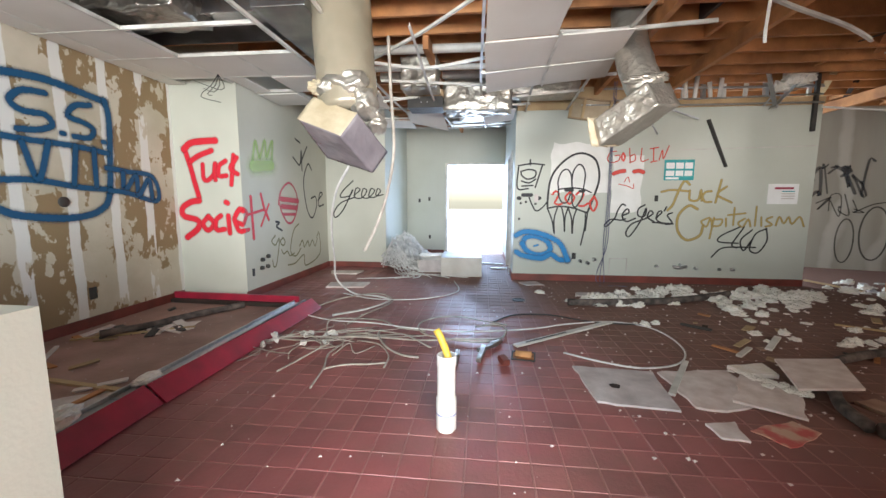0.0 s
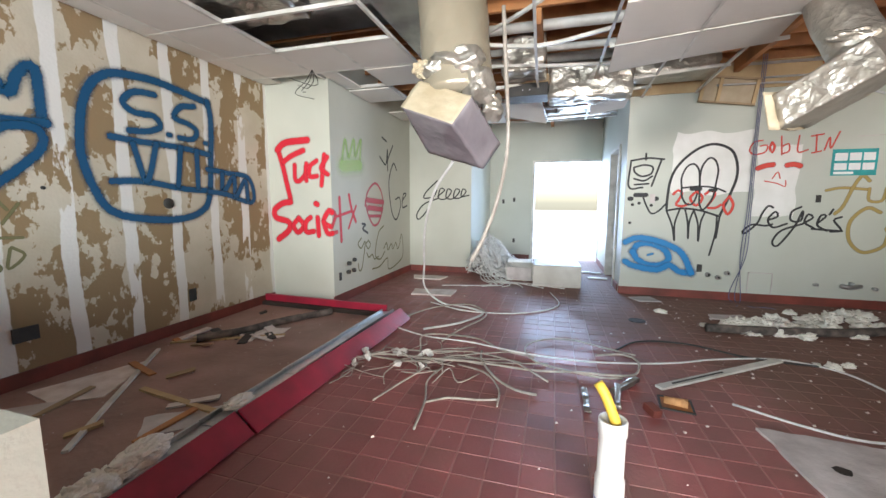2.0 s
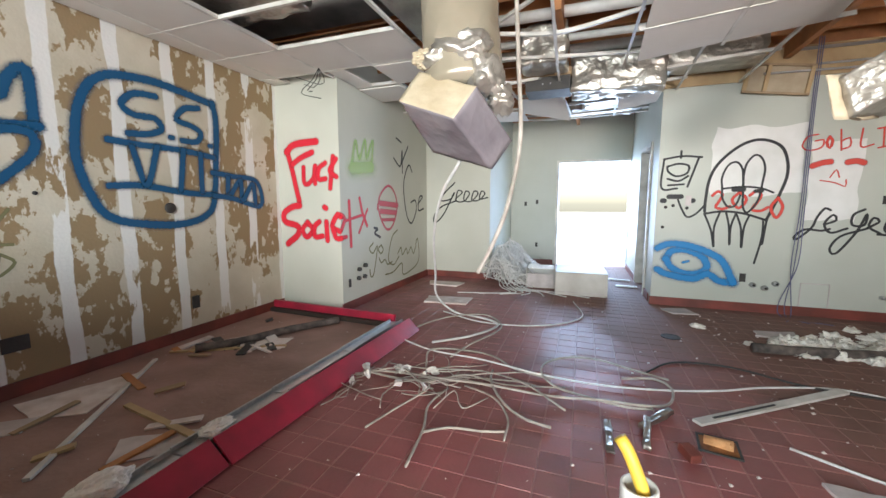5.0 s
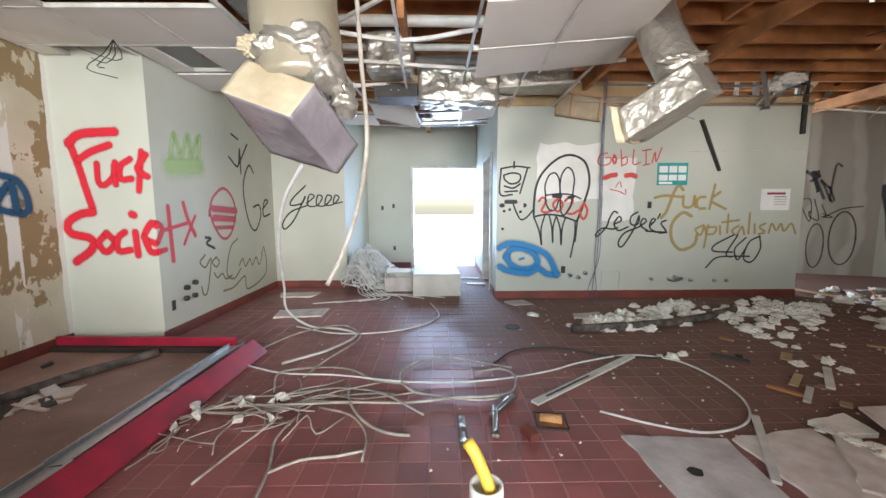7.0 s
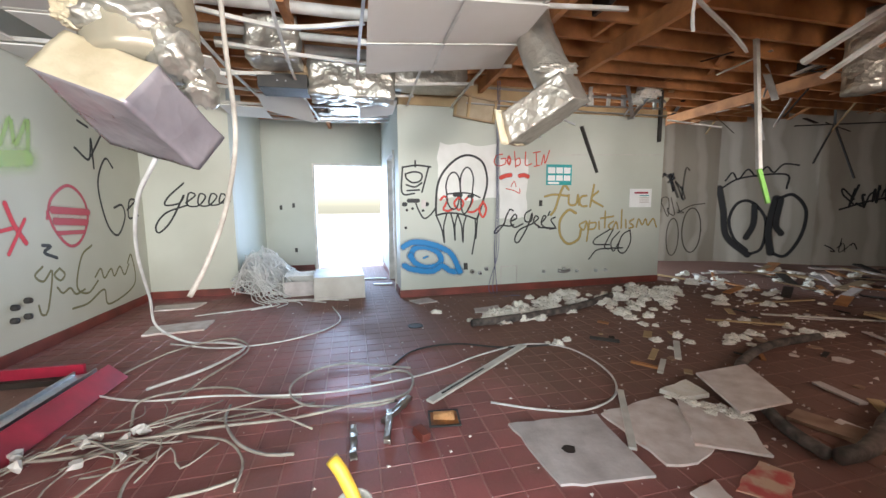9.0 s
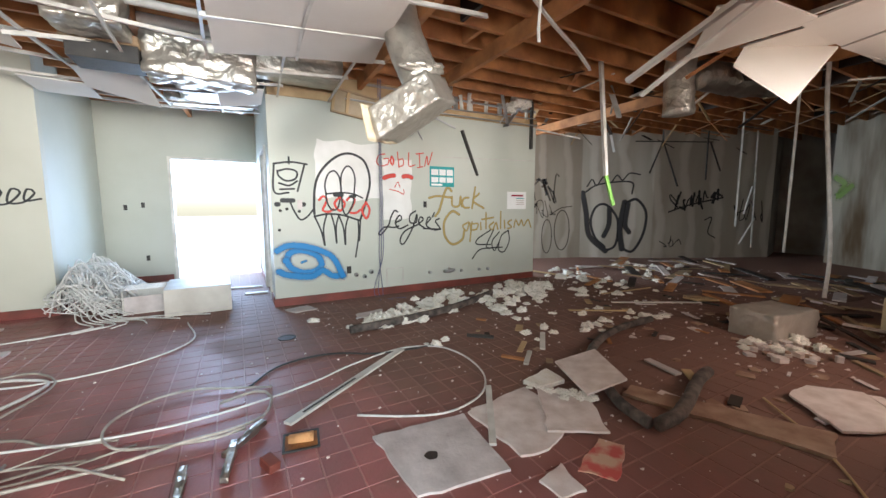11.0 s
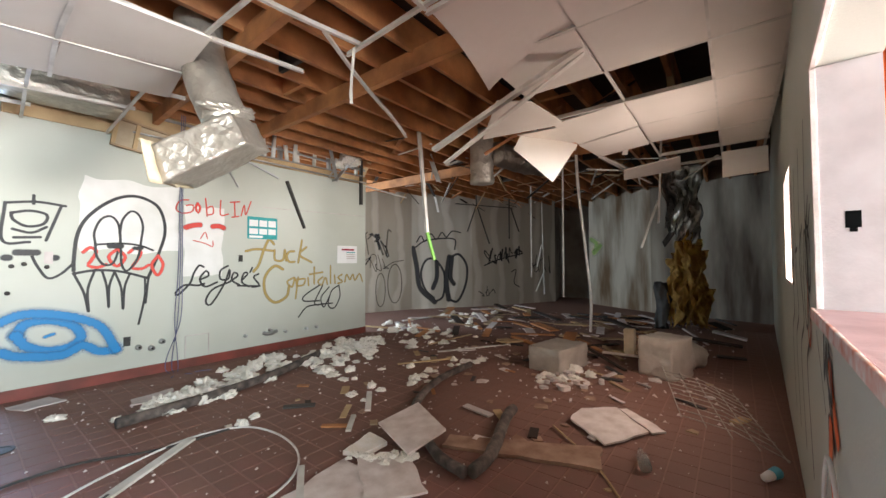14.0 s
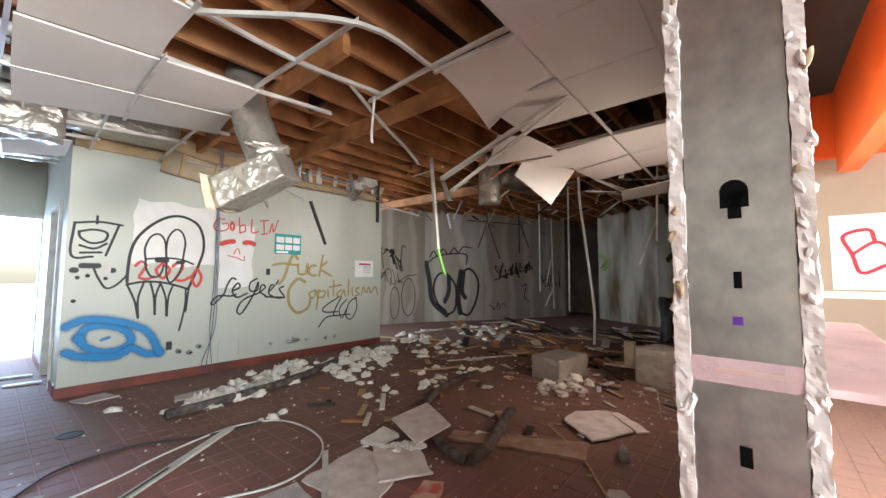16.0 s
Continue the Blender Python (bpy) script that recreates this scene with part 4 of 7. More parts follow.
# dark bars, access panel outline and notices on the partition
b1 = tagged(ob_from("black_bar", bar(bmesh.new(), (3.74, 6.56, 2.49), (4.05, 6.585, 1.80), 0.06, 0.025), DARK), "black metal bar leaning flat against the wall", "metal bar")
bm = bmesh.new()
for a, b in (((2.46, 6.594, 0.02), (2.46, 6.594, 0.38)), ((2.46, 6.594, 0.38), (2.72, 6.594, 0.38)), ((2.72, 6.594, 0.38), (2.72, 6.594, 0.02))):
    bar(bm, a, b, 0.008, 0.008)
part("access_panel", bm, GYPSUM, wall_right, "thin outline of an access panel")
part("strip", bar(bmesh.new(), (3.4, 6.594, 2.06), (5.28, 6.594, 2.10), 0.006, 0.008), GYPSUM, wall_right, "thin horizontal seam")
notice = thing("notice", "teal notice with white blocks on the wall", "sign", Matrix.Translation((3.40, 6.594, 1.76)))
part("sheet", box((-0.215, -0.004, -0.155), (0.215, 0.004, 0.155)), TEAL, notice)
for k, (x0, x1, z0, z1) in enumerate(((-0.19, -0.07, 0.02, 0.11), (-0.05, 0.06, 0.02, 0.11), (0.08, 0.19, 0.02, 0.11), (-0.19, -0.07, -0.09, -0.01), (-0.05, 0.06, -0.09, -0.01), (0.08, 0.19, -0.09, -0.01), (-0.19, 0.0, -0.14, -0.11))):
    part("print_block", box((x0, -0.007, z0), (x1, -0.004, z1)), WHITE, notice, "white printed block")
paper = thing("paper_notice", "white paper notice with a red heading", "sign", Matrix.Translation((4.89, 6.594, 1.40)))
part("sheet", box((-0.21, -0.003, -0.15), (0.21, 0.003, 0.15)), WHITE, paper)
part("heading", box((-0.12, -0.006, 0.07), (0.14, -0.003, 0.10)), RED, paper, "red printed bar")
for k in range(4):
    part("text_bar", box((-0.02, -0.006, 0.03 - k * 0.035), (0.16, -0.003, 0.045 - k * 0.035)), GYPSUM if k else TEAL, paper, "printed bar")

# ---- knocked-down counter base on the left ----
base = thing("counter_base", "red metal counter base with a galvanised channel on the floor", "counter base")


def prism(profile, a, b):
    """A straight profile (list of (across, up)) from a to b on the floor."""
    a, b = Vector((*a, 0)), Vector((*b, 0))
    d = (b - a).normalized()
    s = Vector((d.y, -d.x, 0))
    bm = bmesh.new()
    r0 = [bm.verts.new(a + s * u + Vector((0, 0, v))) for u, v in profile]
    r1 = [bm.verts.new(b + s * u + Vector((0, 0, v))) for u, v in profile]
    n = len(profile)
    for k in range(n):
        bm.faces.new((r0[k], r0[(k + 1) % n], r1[(k + 1) % n], r1[k]))
    bm.faces.new(r0[::-1])
    bm.faces.new(r1)
    bmesh.ops.recalc_face_normals(bm, faces=bm.faces)
    return bm


slab = [(0.0, 0.115), (0.012, 0.125), (0.135, 0.012), (0.125, 0.002)]
part("red_panel", prism(slab, (-1.64, 2.42), (-1.58, 4.58)), RED, base, "dented deep red metal panel")
part("red_panel", prism(slab, (-1.62, 1.45), (-1.65, 2.40)), RED, base, "dented deep red metal panel")
chan = [(-0.16, 0.10), (-0.16, 0.0), (-0.01, 0.0), (-0.01, 0.115), (-0.022, 0.115), (-0.022, 0.085), (-0.148, 0.075), (-0.148, 0.10)]
for y0, y1 in ((1.5, 2.3), (2.31, 2.95), (2.96, 3.7), (3.71, 4.55)):
    part("channel", prism(chan, (-1.64 + 0.01 * y0 / 4, y0), (-1.63 + 0.01 * y1 / 4, y1)), STEEL, base, "galvanised channel")
part("red_panel", prism([(0, 0), (0.03, 0), (0.03, 0.13), (0, 0.13)], (-3.42, 4.70), (-1.75, 4.64)), RED, base, "deep red metal panel")
part("plate", box((-1.80, 4.52, 0.0), (-1.66, 4.70, 0.012)), STEEL, base)
part("channel", prism([(0.03, 0), (0.09, 0), (0.09, 0.05), (0.03, 0.05)], (-3.42, 4.70), (-1.75, 4.64)), DECK, base, "dark timber sill")

# ---- broken hung ceiling ----
GX = [-1.40 + 0.61 * k for k in range(-3, 14)]


def panel(name, corners, label, material=CEIL, sag=0.0, n=8, thick=0.014, curl=None):
    """A thin ceiling board over four corners, sagging in its middle."""
    c = [Vector(p) for p in corners]
    bm = bmesh.new()
    grid = [[None] * (n + 1) for _ in range(n + 1)]
    low = [[None] * (n + 1) for _ in range(n + 1)]
    for i in range(n + 1):
        for j in range(n + 1):
            u, v = i / n, j / n
            p = c[0] * (1 - u) * (1 - v) + c[1] * u * (1 - v) + c[2] * u * v + c[3] * (1 - u) * v
            p.z -= sag * 16 * u * (1 - u) * v * (1 - v)
            if curl:
                p.z -= curl * (max(0, u + v - 1) ** 2)
            grid[i][j] = bm.verts.new(p)
            low[i][j] = bm.verts.new(p + Vector((0, 0, thick)))
    for i in range(n):
        for j in range(n):
            bm.faces.new((grid[i][j], grid[i][j + 1], grid[i + 1][j + 1], grid[i + 1][j]))
            bm.faces.new((low[i][j], low[i + 1][j], low[i + 1][j + 1], low[i][j + 1]))
    for k in range(n):
        bm.faces.new((grid[k][0], grid[k + 1][0], low[k + 1][0], low[k][0]))
        bm.faces.new((grid[k][n], low[k][n], low[k + 1][n], grid[k + 1][n]))
        bm.faces.new((grid[0][k], low[0][k], low[0][k + 1], grid[0][k + 1]))
        bm.faces.new((grid[n][k], grid[n][k + 1], low[n][k + 1], low[n][k]))
    bmesh.ops.recalc_face_normals(bm, faces=bm.faces)
    return tagged(ob_from(name, bm, material, smooth=False), label, "ceiling panel", "ceiling panels")


def cell(x0, x1, y0, y1, z=H, tilt=0.0, sag=0.006, label="white ceiling panel lying in the metal grid", sx=0.0):
    g = 0.008
    return panel("ceiling_panel", [(x0 + g, y0 + g, z), (x1 - g, y0 + g, z + sx), (x1 - g, y1 - g, z + tilt + sx), (x0 + g, y1 - g, z + tilt)], label, sag=sag, n=6)


LY = [1.0, 1.61, 2.22, 2.83, 3.44, 4.05, 4.66, 5.27, 5.88]
for k in range(7):
    cell(-3.44, -3.21, LY[k], LY[k + 1] if k < 6 else 4.87, H)
    if k < 6:
        cell(-3.21, -2.60, LY[k], LY[k + 1], H)
for x0, x1 in ((-2.60, -1.99), (-1.99, -1.40)):
    cell(x0, x1, 4.05, 4.66, H)
cell(-2.0, -1.40, 4.68, 5.27, H - 0.01, label="white ceiling panel with a stained edge")
cell(-2.55, -2.33, 4.68, 5.27, H)
cell(-2.55, -1.99, 5.30, 5.88, H - 0.02)
cell(-2.55, -1.99, 6.5, 7.1, H - 0.02)
for y0 in (1.0, 1.61):
    cell(-2.60, -1.99, y0, y0 + 0.61, H)
# grid over the left side
grid_l = thing("ceiling_grid", "white metal ceiling grid over the stripped wall", "ceiling grid", kind="structure")


def tee(parent, a, b, w=0.026, h=0.034):
    bm = bar(bmesh.new(), a, b, w, 0.004)
    up = Vector((0, 0, h / 2))
    bar(bm, Vector(a) + up, Vector(b) + up, 0.004, h)
    part("grid_bar", bm, GRID, parent)


for x in (-3.21, -2.60, -1.40):
    tee(grid_l, (x, 1.0, H), (x, 5.3 if x > -3 else 4.87, H))
tee(grid_l, (-1.99, 4.05, H), (-1.99, 5.9, H))
for y in LY[:8]:
    tee(grid_l, (-3.44, y, H - 0.001), (-1.40 if y > 3.4 else -2.6, y, H - 0.001))

# middle: bare bars, some bent
grid_m = thing("ceiling_grid", "bent white metal ceiling grid with its panels gone", "ceiling grid", kind="structure")


def bent(parent, pts, w=0.024, h=0.03):
    p = smooth_line(pts, 0.12)
    bm = bmesh.new()
    for a, b in zip(p, p[1:]):
        bar(bm, a, b, w, 0.004)
        up = Vector((0, 0, h / 2))
        bar(bm, a + up, b + up, 0.004, h)
    part("grid_bar", bm, GRID, parent)


for x, y0, y1, s in ((-0.79, 3.1, 6.9, 0.05), (-0.18, 3.6, 7.7, 0.10), (0.43, 3.0, 7.8, 0.04), (1.04, 3.1, 6.6, 0.02), (1.65, 2.6, 6.55, 0.015), (2.26, 1.0, 3.3, 0.01)):
    bent(grid_m, [(x, y0, H), (x - 0.04, (y0 + y1) / 2, H - s), (x + 0.03, y1, H - 0.02)])
for y, x0, x1, s in ((3.19, 1.0, 2.30, 0.0), (3.80, 0.4, 2.26, 0.01), (4.41, -0.79, 0.43, 0.05), (5.02, -0.8, 1.9, 0.05), (5.63, -1.4, 1.7, 0.06), (6.24, -1.4, 1.1, 0.04), (6.85, -2.2, 0.9, 0.03), (7.46, -1.4, 0.9, 0.02), (7.75, -1.4, 0.93, 0.02)):
    bent(grid_m, [(x0, y, H + 0.01), ((x0 + x1) / 2, y + 0.05, H - s), (x1, y - 0.03, H)])
bent(grid_m, [(-0.85, 4.4, 2.66), (-0.2, 4.05, 2.78), (0.35, 3.6, 2.86)])
bent(grid_m, [(-0.85, 5.3, 2.52), (-0.45, 5.5, 2.62), (-0.1, 5.6, 2.66)])
bent(grid_m, [(2.04, 3.2, 2.67), (2.6, 3.5, 2.64), (3.15, 3.72, 2.58), (3.4, 3.8, 2.5)])
bent(grid_m, [(2.26, 3.19, 2.66), (2.26, 3.22, 2.4), (2.25, 3.2, 2.3)], 0.02, 0.02)
bent(grid_m, [(1.05, 3.2, 2.67), (1.66, 2.6, 2.66), (2.26, 2.58, 2.66)])
# four panels still hanging over the middle
for (a, b, c, d) in (((0.43, 3.8, 2.60), (1.04, 3.8, 2.63), (1.05, 4.41, 2.61), (0.44, 4.41, 2.56)), ((1.05, 3.8, 2.635), (1.65, 3.79, 2.66), (1.70, 4.40, 2.66), (1.06, 4.41, 2.61)),
                     ((0.44, 4.42, 2.555), (1.05, 4.42, 2.605), (1.08, 5.0, 2.60), (0.46, 4.98, 2.52)), ((1.07, 4.42, 2.605), (1.70, 4.42, 2.66), (1.78, 4.99, 2.66), (1.09, 5.01, 2.60))):
    panel("ceiling_panel", [a, b, c, d], "white ceiling panel sagging in a tilted grid", sag=0.008, n=6)
panel("ceiling_panel", [(0.45, 3.2, 2.68), (1.03, 3.2, 2.68), (1.03, 3.78, 2.64), (0.44, 3.78, 2.61)], "white ceiling panel with a torn corner", n=6)
bent(grid_m, [(1.05, 3.7, 2.62), (1.05, 4.4, 2.602), (1.09, 5.05, 2.592)])
bent(grid_m, [(0.4, 4.415, 2.55), (1.05, 4.415, 2.60), (1.72, 4.41, 2.65)])
# remnants over the passage
panel("ceiling_panel", [(-0.75, 6.25, 2.62), (-0.2, 6.25, 2.60), (-0.15, 6.85, 2.44), (-0.78, 6.84, 2.58)], "white ceiling panel hanging by one side", n=6)
panel("ceiling_panel", [(0.42, 6.3, 2.62), (0.9, 6.3, 2.64), (0.9, 6.85, 2.60), (0.45, 6.85, 2.52)], "white ceiling panel hanging by one side", n=6)
panel("ceiling_panel", [(-1.35, 6.9, 2.64), (-0.8, 6.9, 2.62), (-0.8, 7.45, 2.60), (-1.35, 7.45, 2.62)], "white ceiling panel sagging at the passage", n=6)
panel("ceiling_panel", [(-1.35, 5.1, 2.66), (-0.85, 5.1, 2.60), (-0.85, 5.6, 2.52), (-1.35, 5.62, 2.62)], "white ceiling panel sagging beside the duct", n=6)

# right side: sagging field of panels
RX = [1.65, 2.26, 2.87, 3.48, 4.09, 4.70, 5.31, 5.92, 6.53]
RY = [0.98, 1.36, 1.97, 2.58, 3.19]
gone = {(3, 1), (3, 2), (6, 1), (4, 3), (0, 3), (1, 3), (2, 3), (3, 3), (5, 3), (6, 3), (7, 3), (7, 1), (0, 2), (1, 2), (4, 2), (6, 2), (7, 2), (5, 2), (7, 0)}
for i in range(8):
    for j in range(4):
        if (i, j) not in gone:
            dz = -0.015 * i - 0.012 * j
            cell(RX[i], RX[i + 1], RY[j], RY[j + 1], H + dz, sag=0.012, tilt=-0.012, sx=-0.015, label="white ceiling panel sagging in the grid")
grid_r = thing("ceiling_grid", "sagging white metal ceiling grid along the window wall", "ceiling grid", kind="structure")
for i, x in enumerate(RX):
    tee(grid_r, (x, 0.95, H - 0.015 * i - 0.004), (x, 2.58 if 0 < i < 7 else 1.97, H - 0.015 * i - 0.03))
for j, y in enumerate(RY[:3]):
    bent(grid_r, [(1.65, y, H - 0.004), (4.0, y, H - 0.062), (6.6, y, H - 0.13)])
bent(grid_r, [(4.1, 2.58, 2.58), (5.2, 2.5, 2.5), (6.2, 2.3, 2.44), (7.3, 2.42, 2.48)])
panel("ceiling_panel", [(2.27, 1.98, 2.66), (2.27, 2.57, 2.665), (2.96, 2.60, 2.62), (2.86, 1.98, 2.65)], "white ceiling panel with one corner curling down", curl=0.15, n=10)
panel("ceiling_panel", [(3.50, 2.53, 2.545), (4.20, 2.50, 2.57), (4.02, 3.30, 2.535), (3.32, 2.74, 2.55)], "white ceiling panel slumped out of the grid", n=8, sag=0.02)
panel("ceiling_panel", [(4.22, 2.52, 2.56), (4.72, 2.58, 2.54), (4.68, 2.66, 2.535), (4.2, 3.0, 2.56)], "torn white ceiling panel piece above the hanging one", n=6, sag=0.01)
panel("ceiling_panel", [(4.10, 1.98, 2.60), (4.70, 1.98, 2.58), (4.75, 2.56, 2.52), (4.12, 2.6, 2.56)], "white ceiling panel sagging in the grid", n=6, sag=0.02)
panel("ceiling_panel", [(4.72, 1.98, 2.57), (5.31, 1.98, 2.55), (5.33, 2.5, 2.50), (4.76, 2.56, 2.51)], "white ceiling panel sagging in the grid", n=6, sag=0.02)
panel("ceiling_panel", [(4.24, 2.97, 2.58), (4.71, 2.56, 2.50), (4.32, 2.68, 2.06), (4.06, 2.97, 2.38)], "white ceiling panel hanging from one edge", n=8, sag=0.03)
panel("ceiling_panel", [(5.9, 1.75, 2.50), (6.5, 1.80, 2.47), (6.3, 2.45, 2.38), (5.85, 2.35, 2.42)], "narrow white ceiling panel hanging loose", n=4)
panel("ceiling_panel", [(6.0, 0.96, 2.50), (6.02, 1.36, 2.50), (6.04, 1.36, 2.22), (6.02, 0.96, 2.24)], "white ceiling panel hanging on edge", n=4)
loose = tagged(ob_from("loose_grid_bar", bar(bmesh.new(), (3.10, 2.0, 2.63), (2.95, 3.09, 2.14), 0.045, 0.03), GRID), "loose white metal bar hanging from the broken grid", "metal bar", "loose bars")
tagged(ob_from("loose_grid_bar", bar(bmesh.new(), (3.16, 1.98, 2.64), (2.99, 3.01, 2.03), 0.045, 0.014), GRID), "loose white metal bar hanging from the broken grid", "metal bar", "loose bars")
for a, b in (((5.3, 2.5, 2.50), (6.9, 2.2, 2.40)), ((5.5, 2.7, 2.42), (7.0, 2.0, 2.55)), ((6.1, 1.4, 2.50), (7.6, 1.9, 2.50)), ((6.4, 2.0, 3.04), (6.7, 2.1, 1.8)), ((6.7, 2.1, 2.12), (6.3, 2.25, 1.45))):
    tagged(ob_from("loose_grid_bar", bar(bmesh.new(), a, b, 0.026, 0.014), GRID), "loose white metal bar hanging from the broken grid", "metal bar", "loose bars")

# ---- roof timbers ----
for k in range(22):
    y = 0.9 + 0.41 * k
    m = Matrix.Translation((5.2, y, 3.14))
    tagged(ob_from("roof_joist", add_box(bmesh.new(), (-8.6, -0.022, -0.12), (8.6, 0.022, 0.17), m, 0.004), WOOD), "reddish brown timber roof joist", "joist", "roof joists")
for x, y0, y1, z in ((3.0, 2.4, 6.6, 2.96), (2.0, 3.2, 6.6, 2.97), (6.3, 1.2, 8.4, 2.93), (-0.2, 4.6, 9.5, 2.96)):
    tagged(ob_from("cross_beam", bar(bmesh.new(), (x, y0, z), (x + 0.12, y1, z), 0.06, 0.16), WOOD), "brown timber brace across the joists", "beam", "timber braces")
rng = random.Random(4)
for k in range(95):
    x, y = rng.uniform(4.6, 11.5), rng.uniform(1.6, 8.0)
    y = 0.9 + 0.41 * round((y - 0.9) / 0.41)
    a = Vector((x, y, 3.09))
    b = a + Vector((rng.uniform(-0.6, 0.6), rng.uniform(-0.9, 0.9), -0.05 - 0.5 * rng.random() ** 2))
    tagged(ob_from("hanging_lath", bar(bmesh.new(), a - (b - a) * 0.1, b, rng.uniform(0.02, 0.09), 0.012), rng.choice((WOOD, PALEWOOD, DECK, GRID))), "broken lath hanging below the roof joists", "lath", "broken laths")

for k in range(26):
    y = 0.9 + 0.41 * rng.randint(0, 20)
    x = rng.uniform(1.2, 11.0)
    tagged(ob_from("joist_blocking", box((x, y + 0.024, 3.03), (x + 0.04, y + 0.386, 3.28), 0.003), rng.choice((WOOD, WOOD, DECK))), "short timber blocking between two roof joists", "blocking", "joist blocking")
# plate and short studs above the partition
tagged(ob_from("top_plate", box((0.95, 6.59, H + 0.002), (5.32, 6.75, H + 0.12), 0.004), PALEWOOD), "pale timber plate on top of the partition", "timber plate")
for k in range(15):
    x = 1.1 + 0.29 * k
    tagged(ob_from("metal_stud", bar(bmesh.new(), (x, 6.70, H + 0.122), (x + rng.uniform(-0.03, 0.03), 6.70, ROOF - 0.01), 0.035 if k % 3 else 0.06, 0.05), (STEEL, PVC, GRID)[k % 3]), "short upright stud above the partition", "stud", "studs above partition")
tagged(ob_from("metal_track", bar(bmesh.new(), (2.2, 6.62, H + 0.30), (5.3, 6.62, H + 0.26), 0.02, 0.03), STEEL), "thin metal track across the studs", "metal track")
crate = thing("plywood_crate", "pale plywood crate side hanging askew at the partition top", "crate", pose(2.03, 6.54, 2.66, 0, 8, 0))
part("board", box((-0.30, 0.0, -0.15), (0.30, 0.03, 0.15), 0.004), mat("bare_plywood", (0.50, 0.41, 0.29), 0.8, tint=(0.38, 0.30, 0.20), scale=5, bump=0.1), crate)
for x in (-0.29, -0.10, 0.29):
    part("slat", box((x - 0.02, -0.03, -0.16), (x + 0.02, -0.001, 0.16), 0.003), PALEWOOD, crate)
for z in (-0.15, 0.15):
    part("rail", box((-0.31, -0.032, z - 0.012), (0.31, -0.002, z + 0.012), 0.003), CARD, crate, "brown edge strip")
tagged(ob_from("black_pipe", bar(bmesh.new(), (5.17, 6.57, 2.30), (5.17, 6.57, 3.1), 0.05, 0.04), DARK), "black pipe at the end of the partition", "pipe")
tagged(ob_from("bent_flashing", bar(bmesh.new(), (4.55, 6.5, 2.62), (4.95, 6.45, 3.1), 0.16, 0.01), STEEL), "bent galvanised sheet above the partition", "metal sheet")
tagged(ob_from("loose_grid_bar", bar(bmesh.new(), (5.05, 6.3, 2.58), (5.75, 6.0, 2.44), 0.03, 0.02), GRID), "white metal bar sticking out past the partition", "metal bar", "loose bars")

tagged(ob_from("header_board", box((1.0, 6.625, H + 0.122), (3.0, 6.645, H + 0.34), 0.003), PALEWOOD), "pale plywood header board above the partition", "board")
for k, (z0, z1, y) in enumerate(((2.73, 2.70, 6.53), (2.79, 2.82, 6.56), (2.98, 2.95, 6.58))):
    tagged(ob_from("steel_conduit", add_tube(bmesh.new(), smooth_line([(1.9 + 0.5 * k, y, z0), (3.5, y - 0.02, (z0 + z1) / 2 - 0.02), (5.25, y, z1)], 0.2), 0.012, 8), STEEL, smooth=True), "thin galvanised conduit running along the partition top", "conduit", "conduits")
for k in range(5):
    tagged(ob_from("waste_pipe", add_tube(bmesh.new(), [Vector((3.18 + 0.17 * k + 0.05 * (k % 2), 6.56, H + 0.122)), Vector((3.2 + 0.17 * k, 6.56, 3.02 + 0.05 * (k % 3)))], 0.03, 12), PVC, smooth=True), "short white plastic pipe standing above the partition", "pipe", "short white pipes")
for a, b, w in (((4.35, 6.35, 3.1), (4.6, 6.5, 2.62), 0.05), ((4.7, 6.45, 3.05), (4.45, 6.52, 2.66), 0.03), ((2.95, 6.52, 2.72), (3.5, 6.35, 2.46), 0.03), ((2.75, 6.51, 2.72), (2.95, 6.35, 2.25), 0.035)):
    tagged(ob_from("loose_grid_bar", bar(bmesh.new(), a, b, w, 0.02), STEEL), "bent metal bar dangling at the partition top", "metal bar", "loose bars")

# pipes and ducts above the passage
for y, z, r in ((4.9, 3.0, 0.05), (5.3, 2.93, 0.035), (5.75, 2.98, 0.05)):
    tagged(ob_from("ceiling_pipe", add_tube(bmesh.new(), [Vector((-1.0, y, z)), Vector((0.8, y + 0.05, z + 0.01)), Vector((1.5, y + 0.1, z))], r, 12), PVC, smooth=True), "white plastic pipe above the grid", "pipe", "ceiling pipes")


def crumple(bm, cuts, amp, scale):
    bmesh.ops.subdivide_edges(bm, edges=bm.edges[:], cuts=cuts, use_grid_fill=True)
    bm.normal_update()
    for v in bm.verts:
        p = v.co * scale
        v.co += v.normal * amp * (noise.noise(p) + 0.6 * noise.noise(p * 2.7))
    return bm


def hexa(c):
    """A box over eight corners: four round the bottom, four round the top."""
    bm = bmesh.new()
    v = [bm.verts.new(p) for p in c]
    for f in ((3, 2, 1, 0), (4, 5, 6, 7), (0, 1, 5, 4), (1, 2, 6, 5), (2, 3, 7, 6), (3, 0, 4, 7)):
        bm.faces.new([v[k] for k in f])
    bmesh.ops.recalc_face_normals(bm, faces=bm.faces)
    return bm


def tube_run(pts, r, n=24, wob=0.12, step=0.05):
    return add_tube(bmesh.new(), smooth_line(pts, step), r, n, True, wob)


